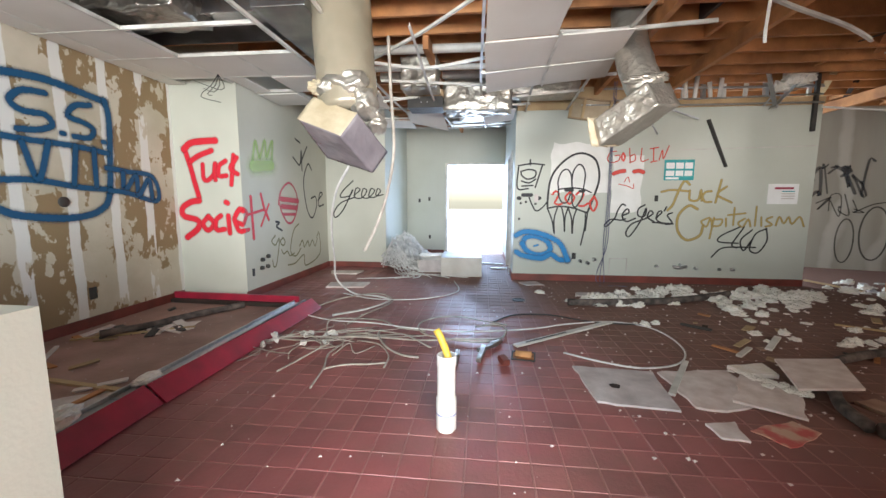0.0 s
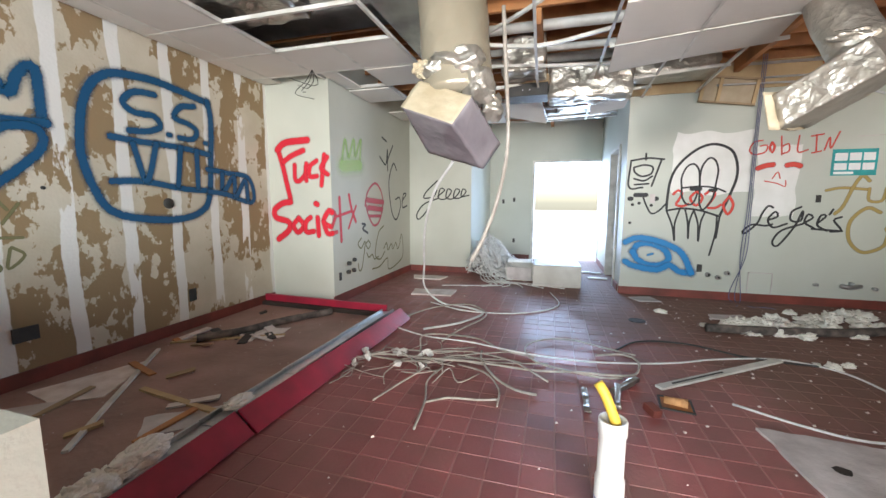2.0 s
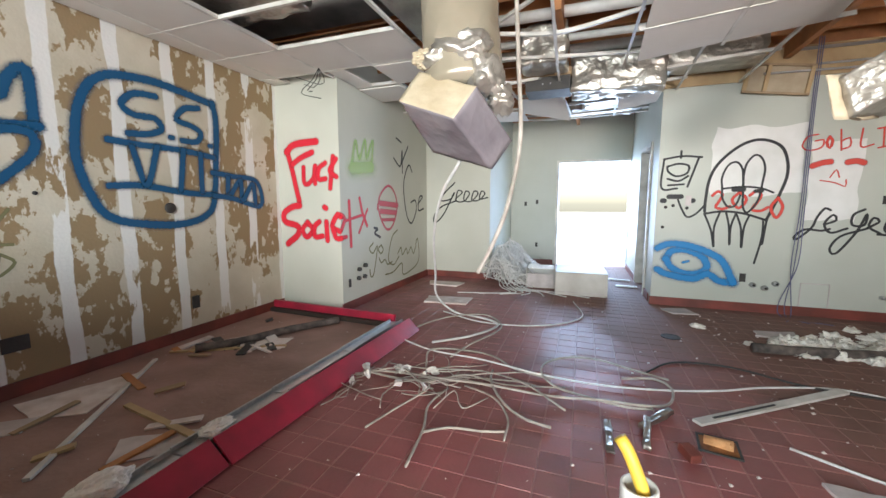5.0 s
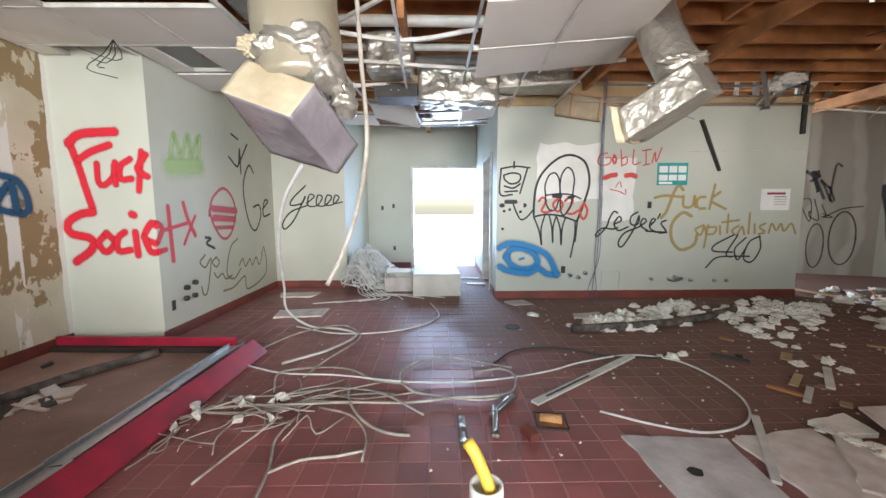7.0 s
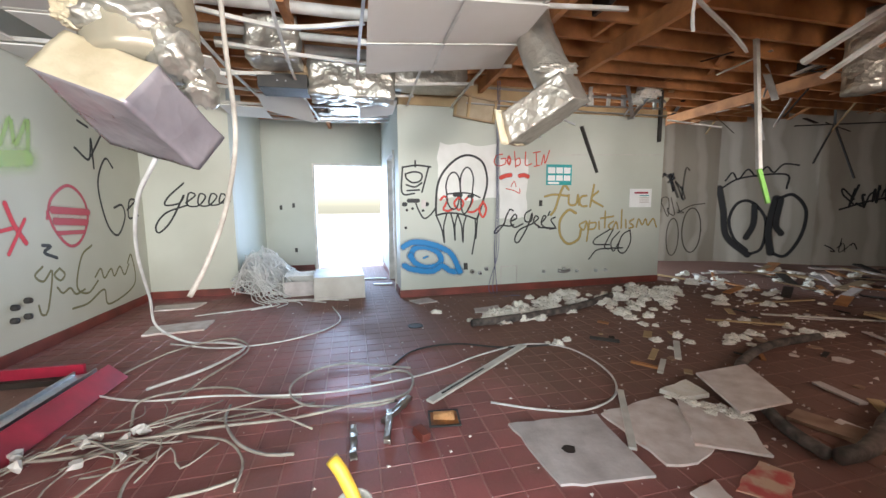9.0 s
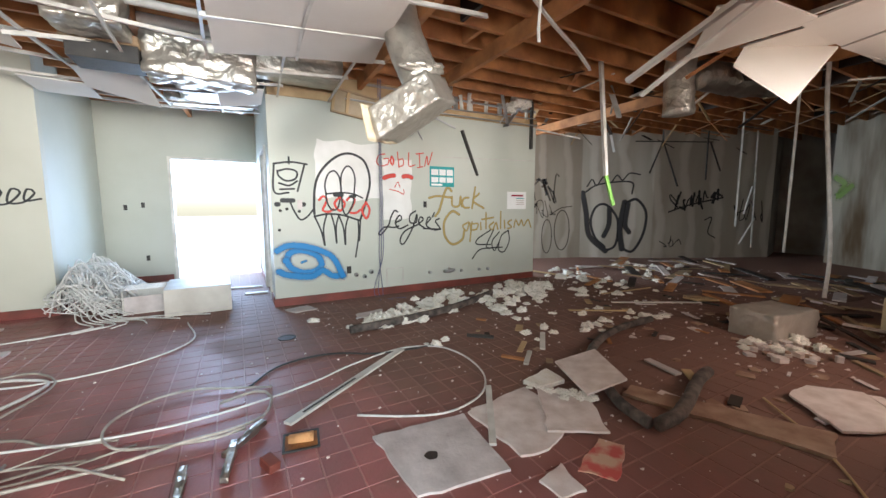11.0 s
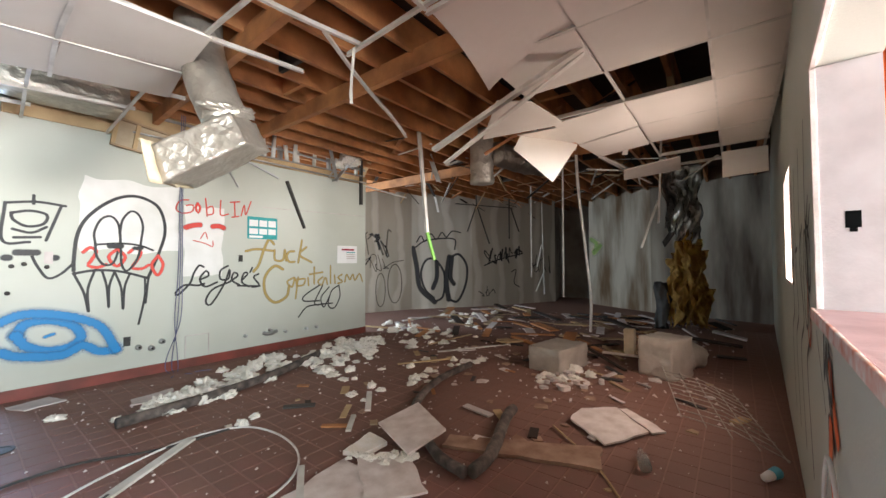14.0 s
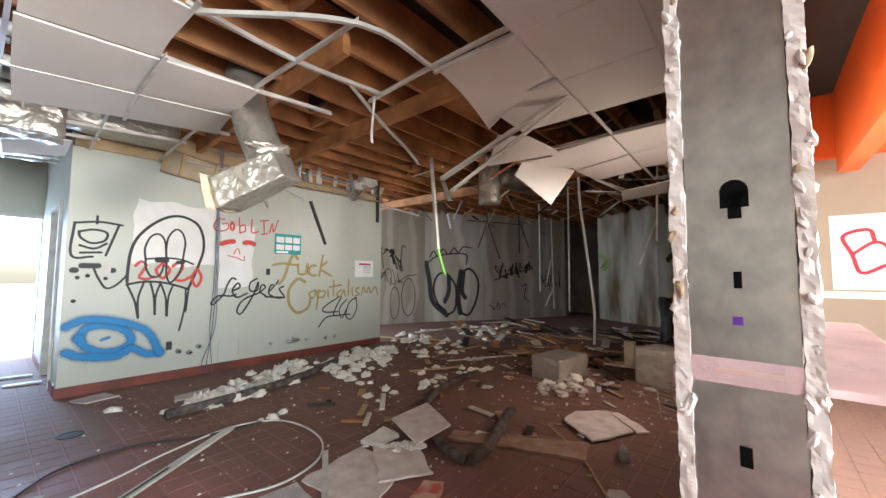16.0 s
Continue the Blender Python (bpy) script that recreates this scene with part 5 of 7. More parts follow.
for x0, x1, y0, y1, z0, z1, m in ((-0.35, 1.75, 6.02, 6.42, 2.78, 3.04, FOIL), (-0.58, -0.14, 5.08, 5.42, 2.64, 3.0, FOIL), (-0.10, 0.78, 5.56, 5.92, 2.47, 2.82, FOIL), (0.0, 0.9, 6.9, 7.5, 2.72, 3.1, FOIL), (-0.2, 0.85, 7.55, 8.1, 2.74, 3.0, FOILD), (1.0, 2.1, 6.9, 7.3, 2.78, 3.1, FOIL)):
    tagged(ob_from("foil_duct", crumple(box((x0, y0, z0), (x1, y1, z1)), 14, 0.03, 8), m, smooth=True), "crumpled foil-wrapped duct above the passage", "duct", "foil ducts")
vb = thing("vent_box", "black vent box with brown insulation above the grid", "vent box")
part("body", box((-0.58, 5.50, 2.50), (-0.11, 5.85, 2.64), 0.006), DARK, vb, "black box")
part("insulation", crumple(box((-0.60, 5.46, 2.642), (-0.105, 5.86, 2.71)), 6, 0.015, 12), CARD, vb, "brown insulation", True)
for x in (-0.40, -0.32):
    part("screw", box((x, 5.494, 2.56), (x + 0.012, 5.50, 2.572)), STEEL, vb)
# dark sheet ducts above the stripped wall
tagged(ob_from("sheet_duct", box((-1.36, 3.3, 2.73), (-0.92, 4.75, 3.2), 0.006), DUCTDARK), "dark sheet metal duct above the ceiling grid", "duct")
tagged(ob_from("sheet_duct", box((-3.3, 3.62, 2.86), (-1.38, 4.2, 3.2), 0.006), DUCTDARK), "dark sheet metal duct above the ceiling grid", "duct")
tagged(ob_from("foil_duct", crumple(box((-3.0, 3.3, 2.78), (-2.0, 3.75, 3.1)), 10, 0.04, 5), FOILD, smooth=True), "crumpled dull foil duct above the ceiling grid", "duct", "foil ducts")
tagged(ob_from("foil_duct", tube_run([(-2.3, 1.6, 2.98), (-1.9, 2.4, 2.95), (-1.8, 3.2, 2.98)], 0.16), FOILD, smooth=True), "crumpled dull foil duct above the ceiling grid", "duct", "foil ducts")

# hanging duct by the passage
d1 = thing("hanging_duct", "foil-wrapped duct hanging through the ceiling with a boxed end", "duct")
part("tube", tube_run([(-0.76, 3.60, 3.3), (-0.74, 3.57, 2.9), (-0.70, 3.53, 2.4), (-0.66, 3.50, 1.98)], 0.24, 32, 0.04), SLEEVEW, d1, "cream foil sleeve", True)
C8 = [(-0.99, 3.24, 1.89), (-0.61, 3.14, 1.74), (-0.48, 3.52, 1.50), (-0.93, 3.65, 1.64), (-0.89, 3.33, 2.075), (-0.51, 3.24, 1.925), (-0.38, 3.62, 1.685), (-0.83, 3.74, 1.825)]
bm = hexa(C8)
bm.faces.ensure_lookup_table()
# Box face that catches the light coloured cream; darker faces coloured grey.
bm.faces[2].material_index = 1
crumple(bm, 13, 0.007, 9)
part("boot", bm, [WRAP, CREAMBOX], d1, "box end, grey plastic wrap with its lit face coloured cream", True)
rng = random.Random(12)


def tuft(c, r, n, flat=0.5):
    """Crumpled film gathered into folds."""
    bm = bmesh.new()
    bmesh.ops.create_icosphere(bm, subdivisions=4, radius=1.0)
    for v in bm.verts:
        p = v.co.copy()
        k = 1 + 0.35 * noise.noise(p * 1.7 + Vector((n, 0, 0))) + 0.30 * abs(noise.noise(p * 4.0 + Vector((0, n, 0)))) + 0.12 * noise.noise(p * 9)
        v.co = Vector(c) + Vector((p.x * r[0], p.y * r[1], p.z * r[2])) * k
    return bm


for k, (c, r) in enumerate((((-0.62, 3.36, 2.17), (0.17, 0.10, 0.09)), ((-0.50, 3.40, 2.02), (0.10, 0.12, 0.11)), ((-0.42, 3.47, 1.90), (0.07, 0.09, 0.08)), ((-0.74, 3.34, 2.14), (0.12, 0.06, 0.06)))):
    part("collar", tuft(c, r, 3.1 * k), FOIL, d1, "crumpled foil film", True)
part("tape", tuft((-0.86, 3.36, 2.15), (0.08, 0.05, 0.05), 7.7), CREAMBOX, d1, "torn cream tape edge", False)

# second hanging duct
d2 = thing("hanging_duct", "silver foil duct hanging crooked with a boxed end", "duct")
part("tube", tube_run([(1.80, 4.45, 3.1), (1.80, 4.35, 2.78), (1.82, 4.24, 2.55), (1.88, 4.10, 2.25)], 0.155, 28, 0.07), FOIL, d2, "crumpled silver sleeve", True)
E8 = [(1.50, 4.12, 1.79), (1.87, 3.81, 2.07), (2.14, 4.01, 2.11), (1.77, 4.32, 1.82), (1.44, 4.14, 2.02), (1.79, 3.88, 2.27), (2.07, 4.09, 2.32), (1.72, 4.35, 2.07)]
part("boot", crumple(hexa(E8), 14, 0.010, 11), FOIL, d2, "silver foil-wrapped box end", True)
part("insulation_edge", crumple(hexa([(1.43, 4.11, 1.78), (1.485, 4.11, 1.78), (1.75, 4.33, 1.81), (1.70, 4.33, 1.81), (1.38, 4.13, 2.04), (1.43, 4.13, 2.04), (1.70, 4.36, 2.08), (1.65, 4.36, 2.08)]), 5, 0.015, 14), CREAMBOX, d2, "yellow insulation at the torn end", True)
for k, (c, r) in enumerate((((1.80, 4.02, 2.33), (0.13, 0.05, 0.04)), ((1.93, 4.05, 2.36), (0.10, 0.06, 0.04)))):
    part("collar", tuft(c, r, 2.2 + k), FOIL, d2, "gathered foil film", True)
d3 = tagged(ob_from("foil_duct", tube_run([(5.45, 4.2, 3.2), (5.45, 4.2, 2.9), (5.46, 4.2, 2.42)], 0.17, 20, 0.12), FOIL, smooth=True), "short foil duct hanging below the joists", "duct", "foil ducts")
tagged(ob_from("foil_duct", tube_run([(5.5, 4.0, 2.85), (6.1, 3.8, 2.8), (6.8, 3.6, 2.85)], 0.17, 18, 0.15), FOILD, smooth=True), "dull foil duct lying below the joists", "duct", "foil ducts")
gd = thing("collapsed_duct", "torn golden insulation duct hanging to the floor", "duct")
def column(cx, cy, z0, z1, w, amp, scale, cuts=12):
    """A ragged hanging mass."""
    bm = crumple(box((-w, -w, z0), (w, w, z1)), cuts, amp, scale)
    for v in bm.verts:
        f = (v.co.z - z0) / (z1 - z0)
        v.co.x += 0.12 * math.sin(v.co.z * 2.3) + 0.15 * (f - 0.5) * v.co.x
        v.co.z = max(v.co.z, 0.0)
    bm.transform(Matrix.Translation((cx, cy, 0)))
    return bm


def drape(c, z0, z1, w, seed, turn, mt, nm, label):
    """A torn hanging sheet, folded along its length, ragged at its foot."""
    bm = bmesh.new()
    nu, nv = 9, 26
    g = []
    for j in range(nv + 1):
        f = j / nv
        row = []
        for i in range(nu + 1):
            u = (i / nu - 0.5) * w * (0.75 + 0.5 * noise.noise(Vector((f * 3, seed, 0))))
            foot = z0 + 0.35 * abs(noise.noise(Vector((i * 0.9, seed, 2)))) * (z1 - z0)
            z = foot + (z1 - foot) * f
            q = Vector((u * 7, z * 3.2, seed))
            d = 0.16 * noise.noise(q) + 0.09 * noise.noise(q * 2.6)
            row.append(bm.verts.new((u + 0.14 * noise.noise(Vector((z * 1.6, seed, 5))), d, z)))
        g.append(row)
    for j in range(nv):
        for i in range(nu):
            bm.faces.new((g[j][i], g[j][i + 1], g[j + 1][i + 1], g[j + 1][i]))
    bmesh.ops.solidify(bm, geom=bm.faces[:], thickness=0.012)
    bm.transform(pose(c[0], c[1], 0, 0, 0, turn))
    part(nm, bm, mt, gd, label, True)


for k in range(7):
    a = rng.uniform(0, 6.3)
    drape((9.0 + 0.20 * math.cos(a), 2.0 + 0.20 * math.sin(a)), rng.uniform(1.45, 1.9), 3.0, 0.34, k + 0.5, 90 + rng.uniform(-70, 70), FOILD if k % 3 else FOIL, "foil_skin", "torn shiny foil")
for k in range(11):
    a = rng.uniform(0, 6.3)
    drape((9.0 + 0.18 * math.cos(a), 1.98 + 0.2 * math.sin(a)), rng.uniform(0.0, 0.45) * (k % 3 > 0), rng.uniform(1.3, 2.0), 0.26, k + 20.5, 90 + rng.uniform(-80, 80), FOILG, "insulation", "golden fibre insulation")
for k in range(4):
    drape((9.2 + 0.1 * k, 1.7 + 0.05 * k), 0.0, 0.75, 0.3, k + 50.5, 60 + 30 * k, FOILG, "insulation", "golden fibre insulation")
part("foil_skin", column(8.85, 2.38, 0.0, 0.85, 0.10, 0.10, 4.0, 8), DARK, gd, "dark torn foil", True)

# ---- window post, jamb and sill by the opening ----
def in_wall(lo, hi, bevel=0.0):
    return add_box(bmesh.new(), lo, hi, WALL_R, bevel)


def ragged(u0, u1, t0, t1, z0, z1, seed, amp=0.006):
    """A torn board edge."""
    bm = box((u0, t0, z0), (u1, t1, z1))
    bmesh.ops.subdivide_edges(bm, edges=[e for e in bm.edges if abs(e.verts[0].co.z - e.verts[1].co.z) < 0.1], cuts=3, use_grid_fill=True)
    bmesh.ops.subdivide_edges(bm, edges=[e for e in bm.edges if abs(e.verts[0].co.z - e.verts[1].co.z) > 0.5], cuts=420, use_grid_fill=True)
    bm.normal_update()
    for v in bm.verts:
        p = v.co * 9 + Vector((seed, 0, 0))
        bite = max(0.0, noise.noise(p * 2.3) - 0.15)
        v.co += v.normal * amp * (0.6 * noise.noise(p) + 0.5 * noise.noise(p * 5.1) + 0.35 * noise.noise(p * 11) - 1.6 * bite)
    bm.transform(WALL_R)
    return bm


post = thing("wall_stud", "galvanised metal stud with torn plasterboard edges", "stud")
part("web", in_wall((0.0, -0.172, 0), (0.0015, -0.022, ROOF - 0.002)), STUD, post, "galvanised stud face")
for t0, t1 in ((-0.1735, -0.172), (-0.022, -0.0205)):
    part("flange", in_wall((0.0, t0, 0), (0.045, t1, ROOF - 0.002)), STEEL, post)
part("board_edge", ragged(-0.004, 0.049, -0.0195, 0.006, 0.0, ROOF - 0.003, 1.0), GYPWHITE, post, "torn white plasterboard edge")
part("board_edge", ragged(-0.004, 0.049, -0.20, -0.175, 0.0, ROOF - 0.003, 5.0), GYPWHITE, post, "torn white plasterboard edge")
rng = random.Random(71)
for k in range(160):
    side = k % 2
    bm = bmesh.new()
    bmesh.ops.create_icosphere(bm, subdivisions=2, radius=1.0)
    off = Vector((rng.uniform(0, 9), rng.uniform(0, 9), 0))
    big = rng.uniform(0.5, 1.0) ** 2
    r = Vector((0.0045, 0.006, rng.uniform(0.006, 0.017))) * (0.5 + big)
    c = Vector((rng.uniform(-0.006, 0.010), (-0.006 if side == 0 else -0.188) + rng.uniform(-0.012, 0.011), rng.uniform(0.35, 2.3)))
    lean = Euler((rng.uniform(-0.5, 0.5), rng.uniform(-0.5, 0.5), 0)).to_matrix()
    for v in bm.verts:
        p = v.co * (1 + 0.55 * noise.noise(v.co * 1.6 + off))
        v.co = c + lean @ Vector((p.x * r.x, p.y * r.y, p.z * r.z))
    bm.transform(WALL_R)
    part("chip", bm, GYPWHITE if k % 5 else CARD, post, "crumbling plaster chip")
part("streak", in_wall((-0.0042, -0.165, 1.119), (-0.0032, -0.055, 1.127), 0.0004), mat("faded_orange_streak", (0.72, 0.36, 0.22), 0.7, tint=(0.62, 0.45, 0.40), scale=20), post, "orange paint streak")
# Thin black plates on the stud; the shade inside its holes is their colour.
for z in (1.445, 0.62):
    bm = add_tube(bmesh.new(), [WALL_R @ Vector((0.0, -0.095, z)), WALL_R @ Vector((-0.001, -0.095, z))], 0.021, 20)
    part("knockout_plate", bm, HOLE_SHADE, post, "black disc coloured as the shade in a round hole")
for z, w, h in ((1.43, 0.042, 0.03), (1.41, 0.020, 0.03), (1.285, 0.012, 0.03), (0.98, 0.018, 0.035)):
    part("knockout_plate", in_wall((-0.001, -0.095 - w / 2, z - h / 2), (0.0, -0.095 + w / 2, z + h / 2), 0.0004), HOLE_SHADE, post, "black plate coloured as the shade in a punched hole")
part("strap", in_wall((-0.003, -0.175, 1.10), (-0.001, -0.02, 1.145)), PINKSILL, post, "pale strap with an orange streak")
part("paint_dot", in_wall((-0.002, -0.10, 1.205), (-0.0005, -0.085, 1.22)), mat("purple_dot", (0.15, 0.03, 0.35), 0.6), post, "purple paint dot")
sill = thing("window_sill", "pink chipped sill of the unglazed wall opening", "window sill", kind="structure")
part("board", in_wall((0.052, -0.36, 1.091), (1.369, 0.012, 1.106), 0.003), PINKSILL, sill)
part("edge", in_wall((0.052, 0.0125, 1.07), (1.369, 0.022, 1.11), 0.003), mat("orange_chipped_edge", (0.62, 0.25, 0.16), 0.6, tint=(0.75, 0.68, 0.64), scale=20), sill, "orange paint chipped to white")
trim = thing("window_trim", "white trim round the unglazed wall opening", "window trim", kind="structure")
part("jamb_trim", in_wall((1.362, -0.178, 1.107), (1.3695, -0.004, 1.998)), mat("dusty_pink_white_paint", (0.50, 0.44, 0.43), 0.6, tint=(0.42, 0.36, 0.35), scale=7, detail=8, bump=0.1, bump_scale=40), trim)
part("edge_bead", in_wall((1.355, -0.012, 1.107), (1.372, 0.006, 2.0), 0.002), GYPWHITE, trim, "chipped white corner bead")
part("edge_bead", in_wall((0.06, -0.012, 1.992), (1.372, 0.006, 2.008), 0.002), GYPWHITE, trim, "chipped white corner bead")
# Same black plates on the jamb, coloured as the shade of a hole.
part("knockout_plate", in_wall((1.3605, -0.115, 1.40), (1.362, -0.075, 1.46), 0.0005), HOLE_SHADE, trim, "black plate coloured as the shade in the jamb hole")
part("knockout_plate", in_wall((1.3605, -0.105, 1.385), (1.362, -0.085, 1.40)), HOLE_SHADE, trim, "black plate coloured as the shade in the jamb hole")
bm = bmesh.new()
for a, b in (((2.745, 1.125), (2.76, 1.905)), ((3.54, 1.125), (3.555, 1.905))):
    add_box(bm, (a[0], -0.185, a[1]), (b[0], 0.008, b[1]), WALL_R)
for z in (1.125, 1.895):
    add_box(bm, (2.7605, -0.185, z), (3.5395, 0.008, z + 0.012), WALL_R)
structure("window_1", bm, GYPWHITE, "white edge of the small unglazed opening", "window opening")
part("primer_patch", box((6.3975, -0.9, 1.15), (6.3990, 0.34, 1.96)), PATCH, bpy.data.objects["wall_lobby_end"], "white primer patch")
part("chair_rail", box((6.385, -3.6, 1.05), (6.3995, 0.64, 1.13), 0.003), PAINT, bpy.data.objects["wall_lobby_end"], "pale painted rail")
t = Tag(lambda u, v, o: (6.397 - o, -u, v))
t.line([(-0.01, 1.67), (-0.05, 1.79), (-0.24, 1.73), (-0.18, 1.53), (-0.12, 1.33), (0.06, 1.41)], 0.045).line([(-0.18, 1.53), (-0.02, 1.65), (0.07, 1.61), (0.08, 1.45)], 0.04).line([(0.2, 1.8), (0.24, 1.4), (0.4, 1.42)], 0.045)
t.done(bpy.data.objects["wall_lobby_end"], SRED, "red sprayed letters")

# ---- pipe stub in the floor ----
pvc = thing("floor_pipe", "white plastic waste pipe standing in the floor", "pipe", Matrix.Translation((0.255, 2.35, 0)))


def lathe(profile, n=28):
    bm = bmesh.new()
    rings = [[bm.verts.new((r * math.cos(2 * math.pi * k / n), r * math.sin(2 * math.pi * k / n), z)) for k in range(n)] for r, z in profile]
    for a, b in zip(rings, rings[1:]):
        for k in range(n):
            bm.faces.new((a[k], a[(k + 1) % n], b[(k + 1) % n], b[k]))
    bm.faces.new(rings[0][::-1])
    bm.faces.new(rings[-1])
    return bm


part("pipe", lathe([(0.050, 0.0), (0.056, 0.01), (0.056, 0.185), (0.053, 0.19), (0.050, 0.192), (0.050, 0.37), (0.054, 0.375), (0.054, 0.43), (0.052, 0.434), (0.045, 0.434), (0.044, 0.40), (0.02, 0.38)]), PVC, pvc, "white plastic pipe", True)
part("print_ring", lathe([(0.0563, 0.098), (0.0566, 0.10), (0.0566, 0.105), (0.0563, 0.107)]), mat("blue_print", (0.25, 0.3, 0.55), 0.5), pvc, "thin blue printed ring", True)
part("tube", add_tube(bmesh.new(), smooth_line([(0.02, -0.01, 0.39), (-0.005, 0.0, 0.46), (-0.035, 0.01, 0.53), (-0.06, 0.02, 0.565)], 0.02), 0.02, 14), YELLOW, pvc, "yellow plastic tube", True)

# ---- cables ----


def strand(parent, pts, r, material=CABLE, name="strand", step=0.05):
    return part(name, add_tube(bmesh.new(), smooth_line(pts, step), r, 6), material, parent, "", True)


tangle = thing("cable_tangle", "tangle of dusty cut cables spread over the floor", "cables")
rng = random.Random(11)
TRACE = (
    ("-1.47,3.56 -1.19,3.58 -.88,3.58 -.5,3.57 -.1,3.6 .24,3.66 .43,3.66 .62,3.77 .68,3.98 .59,4.09 .38,4.08", 0.009),
    ("-1.05,3.79 -1.11,4.04 -.86,4.21 -.59,4.14 -.38,3.98 -.1,3.9", 0.008), ("-.54,3.9 -.49,3.63 -.35,3.38 -.2,3.3 -.06,3.27", 0.009),
    ("-.8,3.7 -.41,3.77 -.25,3.66 .01,3.49", 0.007), ("-.92,3.54 -.87,3.35 -1.0,3.12 -1.06,2.91", 0.007), ("-.77,3.51 -.81,3.26 -.74,3.0 -.7,2.69", 0.008),
    ("-.73,2.98 -.61,3.07 -.42,3.1 -.3,3.14", 0.008), ("-.67,3.59 -.43,3.44 -.31,3.28 -.29,3.06", 0.007), ("-.77,3.24 -.7,3.45 -.6,3.3 -.48,3.48", 0.005),
    ("-1.47,3.56 -1.21,3.52 -1.0,3.56 -.76,3.62 -.48,3.64", 0.009), ("-1.56,4.18 -1.5,4.7 -1.3,5.1 -.96,5.3 -.73,5.1 -.68,4.77 -.84,4.32 -.93,4.03", 0.008),
    ("-1.5,3.45 -1.2,3.62 -.95,3.5 -.7,3.7 -.4,3.66 0,3.8", 0.006), ("-1.35,3.75 -1.0,3.7 -.6,3.82 -.2,3.76", 0.006))
for line, r in TRACE:
    pts = [tuple(float(c) for c in p.split(",")) for p in line.split()]
    n = len(pts)
    strand(tangle, [(x, y, r + 0.002 + (0.05 * rng.random() if 0 < q < n - 1 and y > 3.3 else 0.004)) for q, (x, y) in enumerate(pts)], r)
for k in range(26):
    a = Vector((rng.uniform(-1.6, -0.7), rng.uniform(3.3, 3.75), 0.03))
    ang = rng.uniform(-0.9, 0.9) + (3.14 if k % 3 == 0 else 0)
    pts = [a]
    for q in range(3):
        ang += rng.uniform(-0.9, 0.9)
        pts.append(pts[-1] + Vector((math.cos(ang), math.sin(ang), 0)) * rng.uniform(0.07, 0.2))
        pts[-1].x, pts[-1].z = max(pts[-1].x, -1.42), rng.uniform(0.008, 0.05)
    strand(tangle, pts, rng.choice((0.003, 0.004, 0.005)))
for k in range(12):
    x, y = rng.uniform(-1.5, -0.7), rng.uniform(3.3, 3.8)
    bm = bmesh.new()
    bmesh.ops.create_icosphere(bm, subdivisions=1, radius=0.03, matrix=pose(x, y, 0.03))
    for v in bm.verts:
        v.co += Vector((rng.uniform(-1, 1), rng.uniform(-1, 1), rng.uniform(-0.5, 0.6))) * 0.016
    part("clip", bm, PVC, tangle, "broken white cable clip")
loop = thing("cable_loop", "long white cable looped across the floor", "cable")
strand(loop, [(-1.58, 4.33, 0.01), (-1.12, 4.08, 0.03), (-0.66, 4.01, 0.04), (-0.20, 3.92, 0.03), (0.22, 3.91, 0.02), (0.64, 3.98, 0.02), (1.0, 4.12, 0.012), (1.31, 4.28, 0.012), (1.78, 4.42, 0.012), (2.1, 4.3, 0.012), (2.2, 4.0, 0.012), (2.15, 3.63, 0.012), (1.96, 3.37, 0.012), (1.66, 3.27, 0.012), (1.40, 3.35, 0.012), (1.13, 3.51, 0.012)], 0.0075, CABLE_W, "cable")
strand(loop, [(0.70, 4.18, 0.012), (0.43, 4.28, 0.02), (0.23, 4.35, 0.03), (0.0, 4.32, 0.03), (-0.16, 4.15, 0.03), (-0.18, 3.95, 0.03), (-0.07, 3.76, 0.03), (0.14, 3.70, 0.02), (0.37, 3.65, 0.02), (0.52, 3.68, 0.02)], 0.008, CABLE, "cable")
blk = thing("black_cable", "thin black cable lying in a curve on the floor", "cable")
strand(blk, [(0.55, 4.25, 0.01), (0.8, 4.55, 0.01), (1.2, 4.6, 0.01), (1.6, 4.4, 0.01), (2.1, 4.35, 0.01)], 0.008, DARK, "cable")
c2 = thing("hanging_cable", "white cable hanging from the duct to the floor", "cable")
strand(c2, [(-0.75, 3.7, 1.58), (-1.0, 4.0, 1.35), (-1.22, 4.4, 1.0), (-1.4, 4.9, 0.55), (-1.46, 5.1, 0.25), (-1.3, 5.3, 0.015), (-0.95, 5.2, 0.012), (-0.73, 5.0, 0.012), (-0.9, 4.6, 0.012), (-1.2, 4.3, 0.012)], 0.012, CABLE_W, "cable")
strand(c2, [(-1.45, 5.3, 0.012), (-0.9, 5.05, 0.012), (-0.3, 5.15, 0.012), (0.1, 5.6, 0.012), (0.0, 6.3, 0.012)], 0.008, CABLE_W, "cable")
c3 = thing("hanging_conduit", "pale flexible conduit hanging beside the duct", "conduit")
strand(c3, [(-0.40, 3.78, 2.68), (-0.36, 3.68, 2.2), (-0.33, 3.64, 1.7), (-0.38, 3.55, 1.3), (-0.47, 3.49, 1.02), (-0.55, 3.45, 0.85)], 0.015, CABLE, "conduit")
c4 = thing("ceiling_wire", "thin dark wires dangling from the ceiling grid", "wire")
for k in range(4):
    strand(c4, [(-2.55, 4.55, H), (-2.6 + 0.05 * k, 4.5, 2.55), (-2.7 + 0.08 * k, 4.45, 2.42 + 0.02 * k), (-2.5 - 0.1 * k, 4.5, 2.36 + 0.08 * k)], 0.004, DARK, "wire")
c5 = thing("wall_cable", "bundle of blue and grey cables down the partition", "cable")
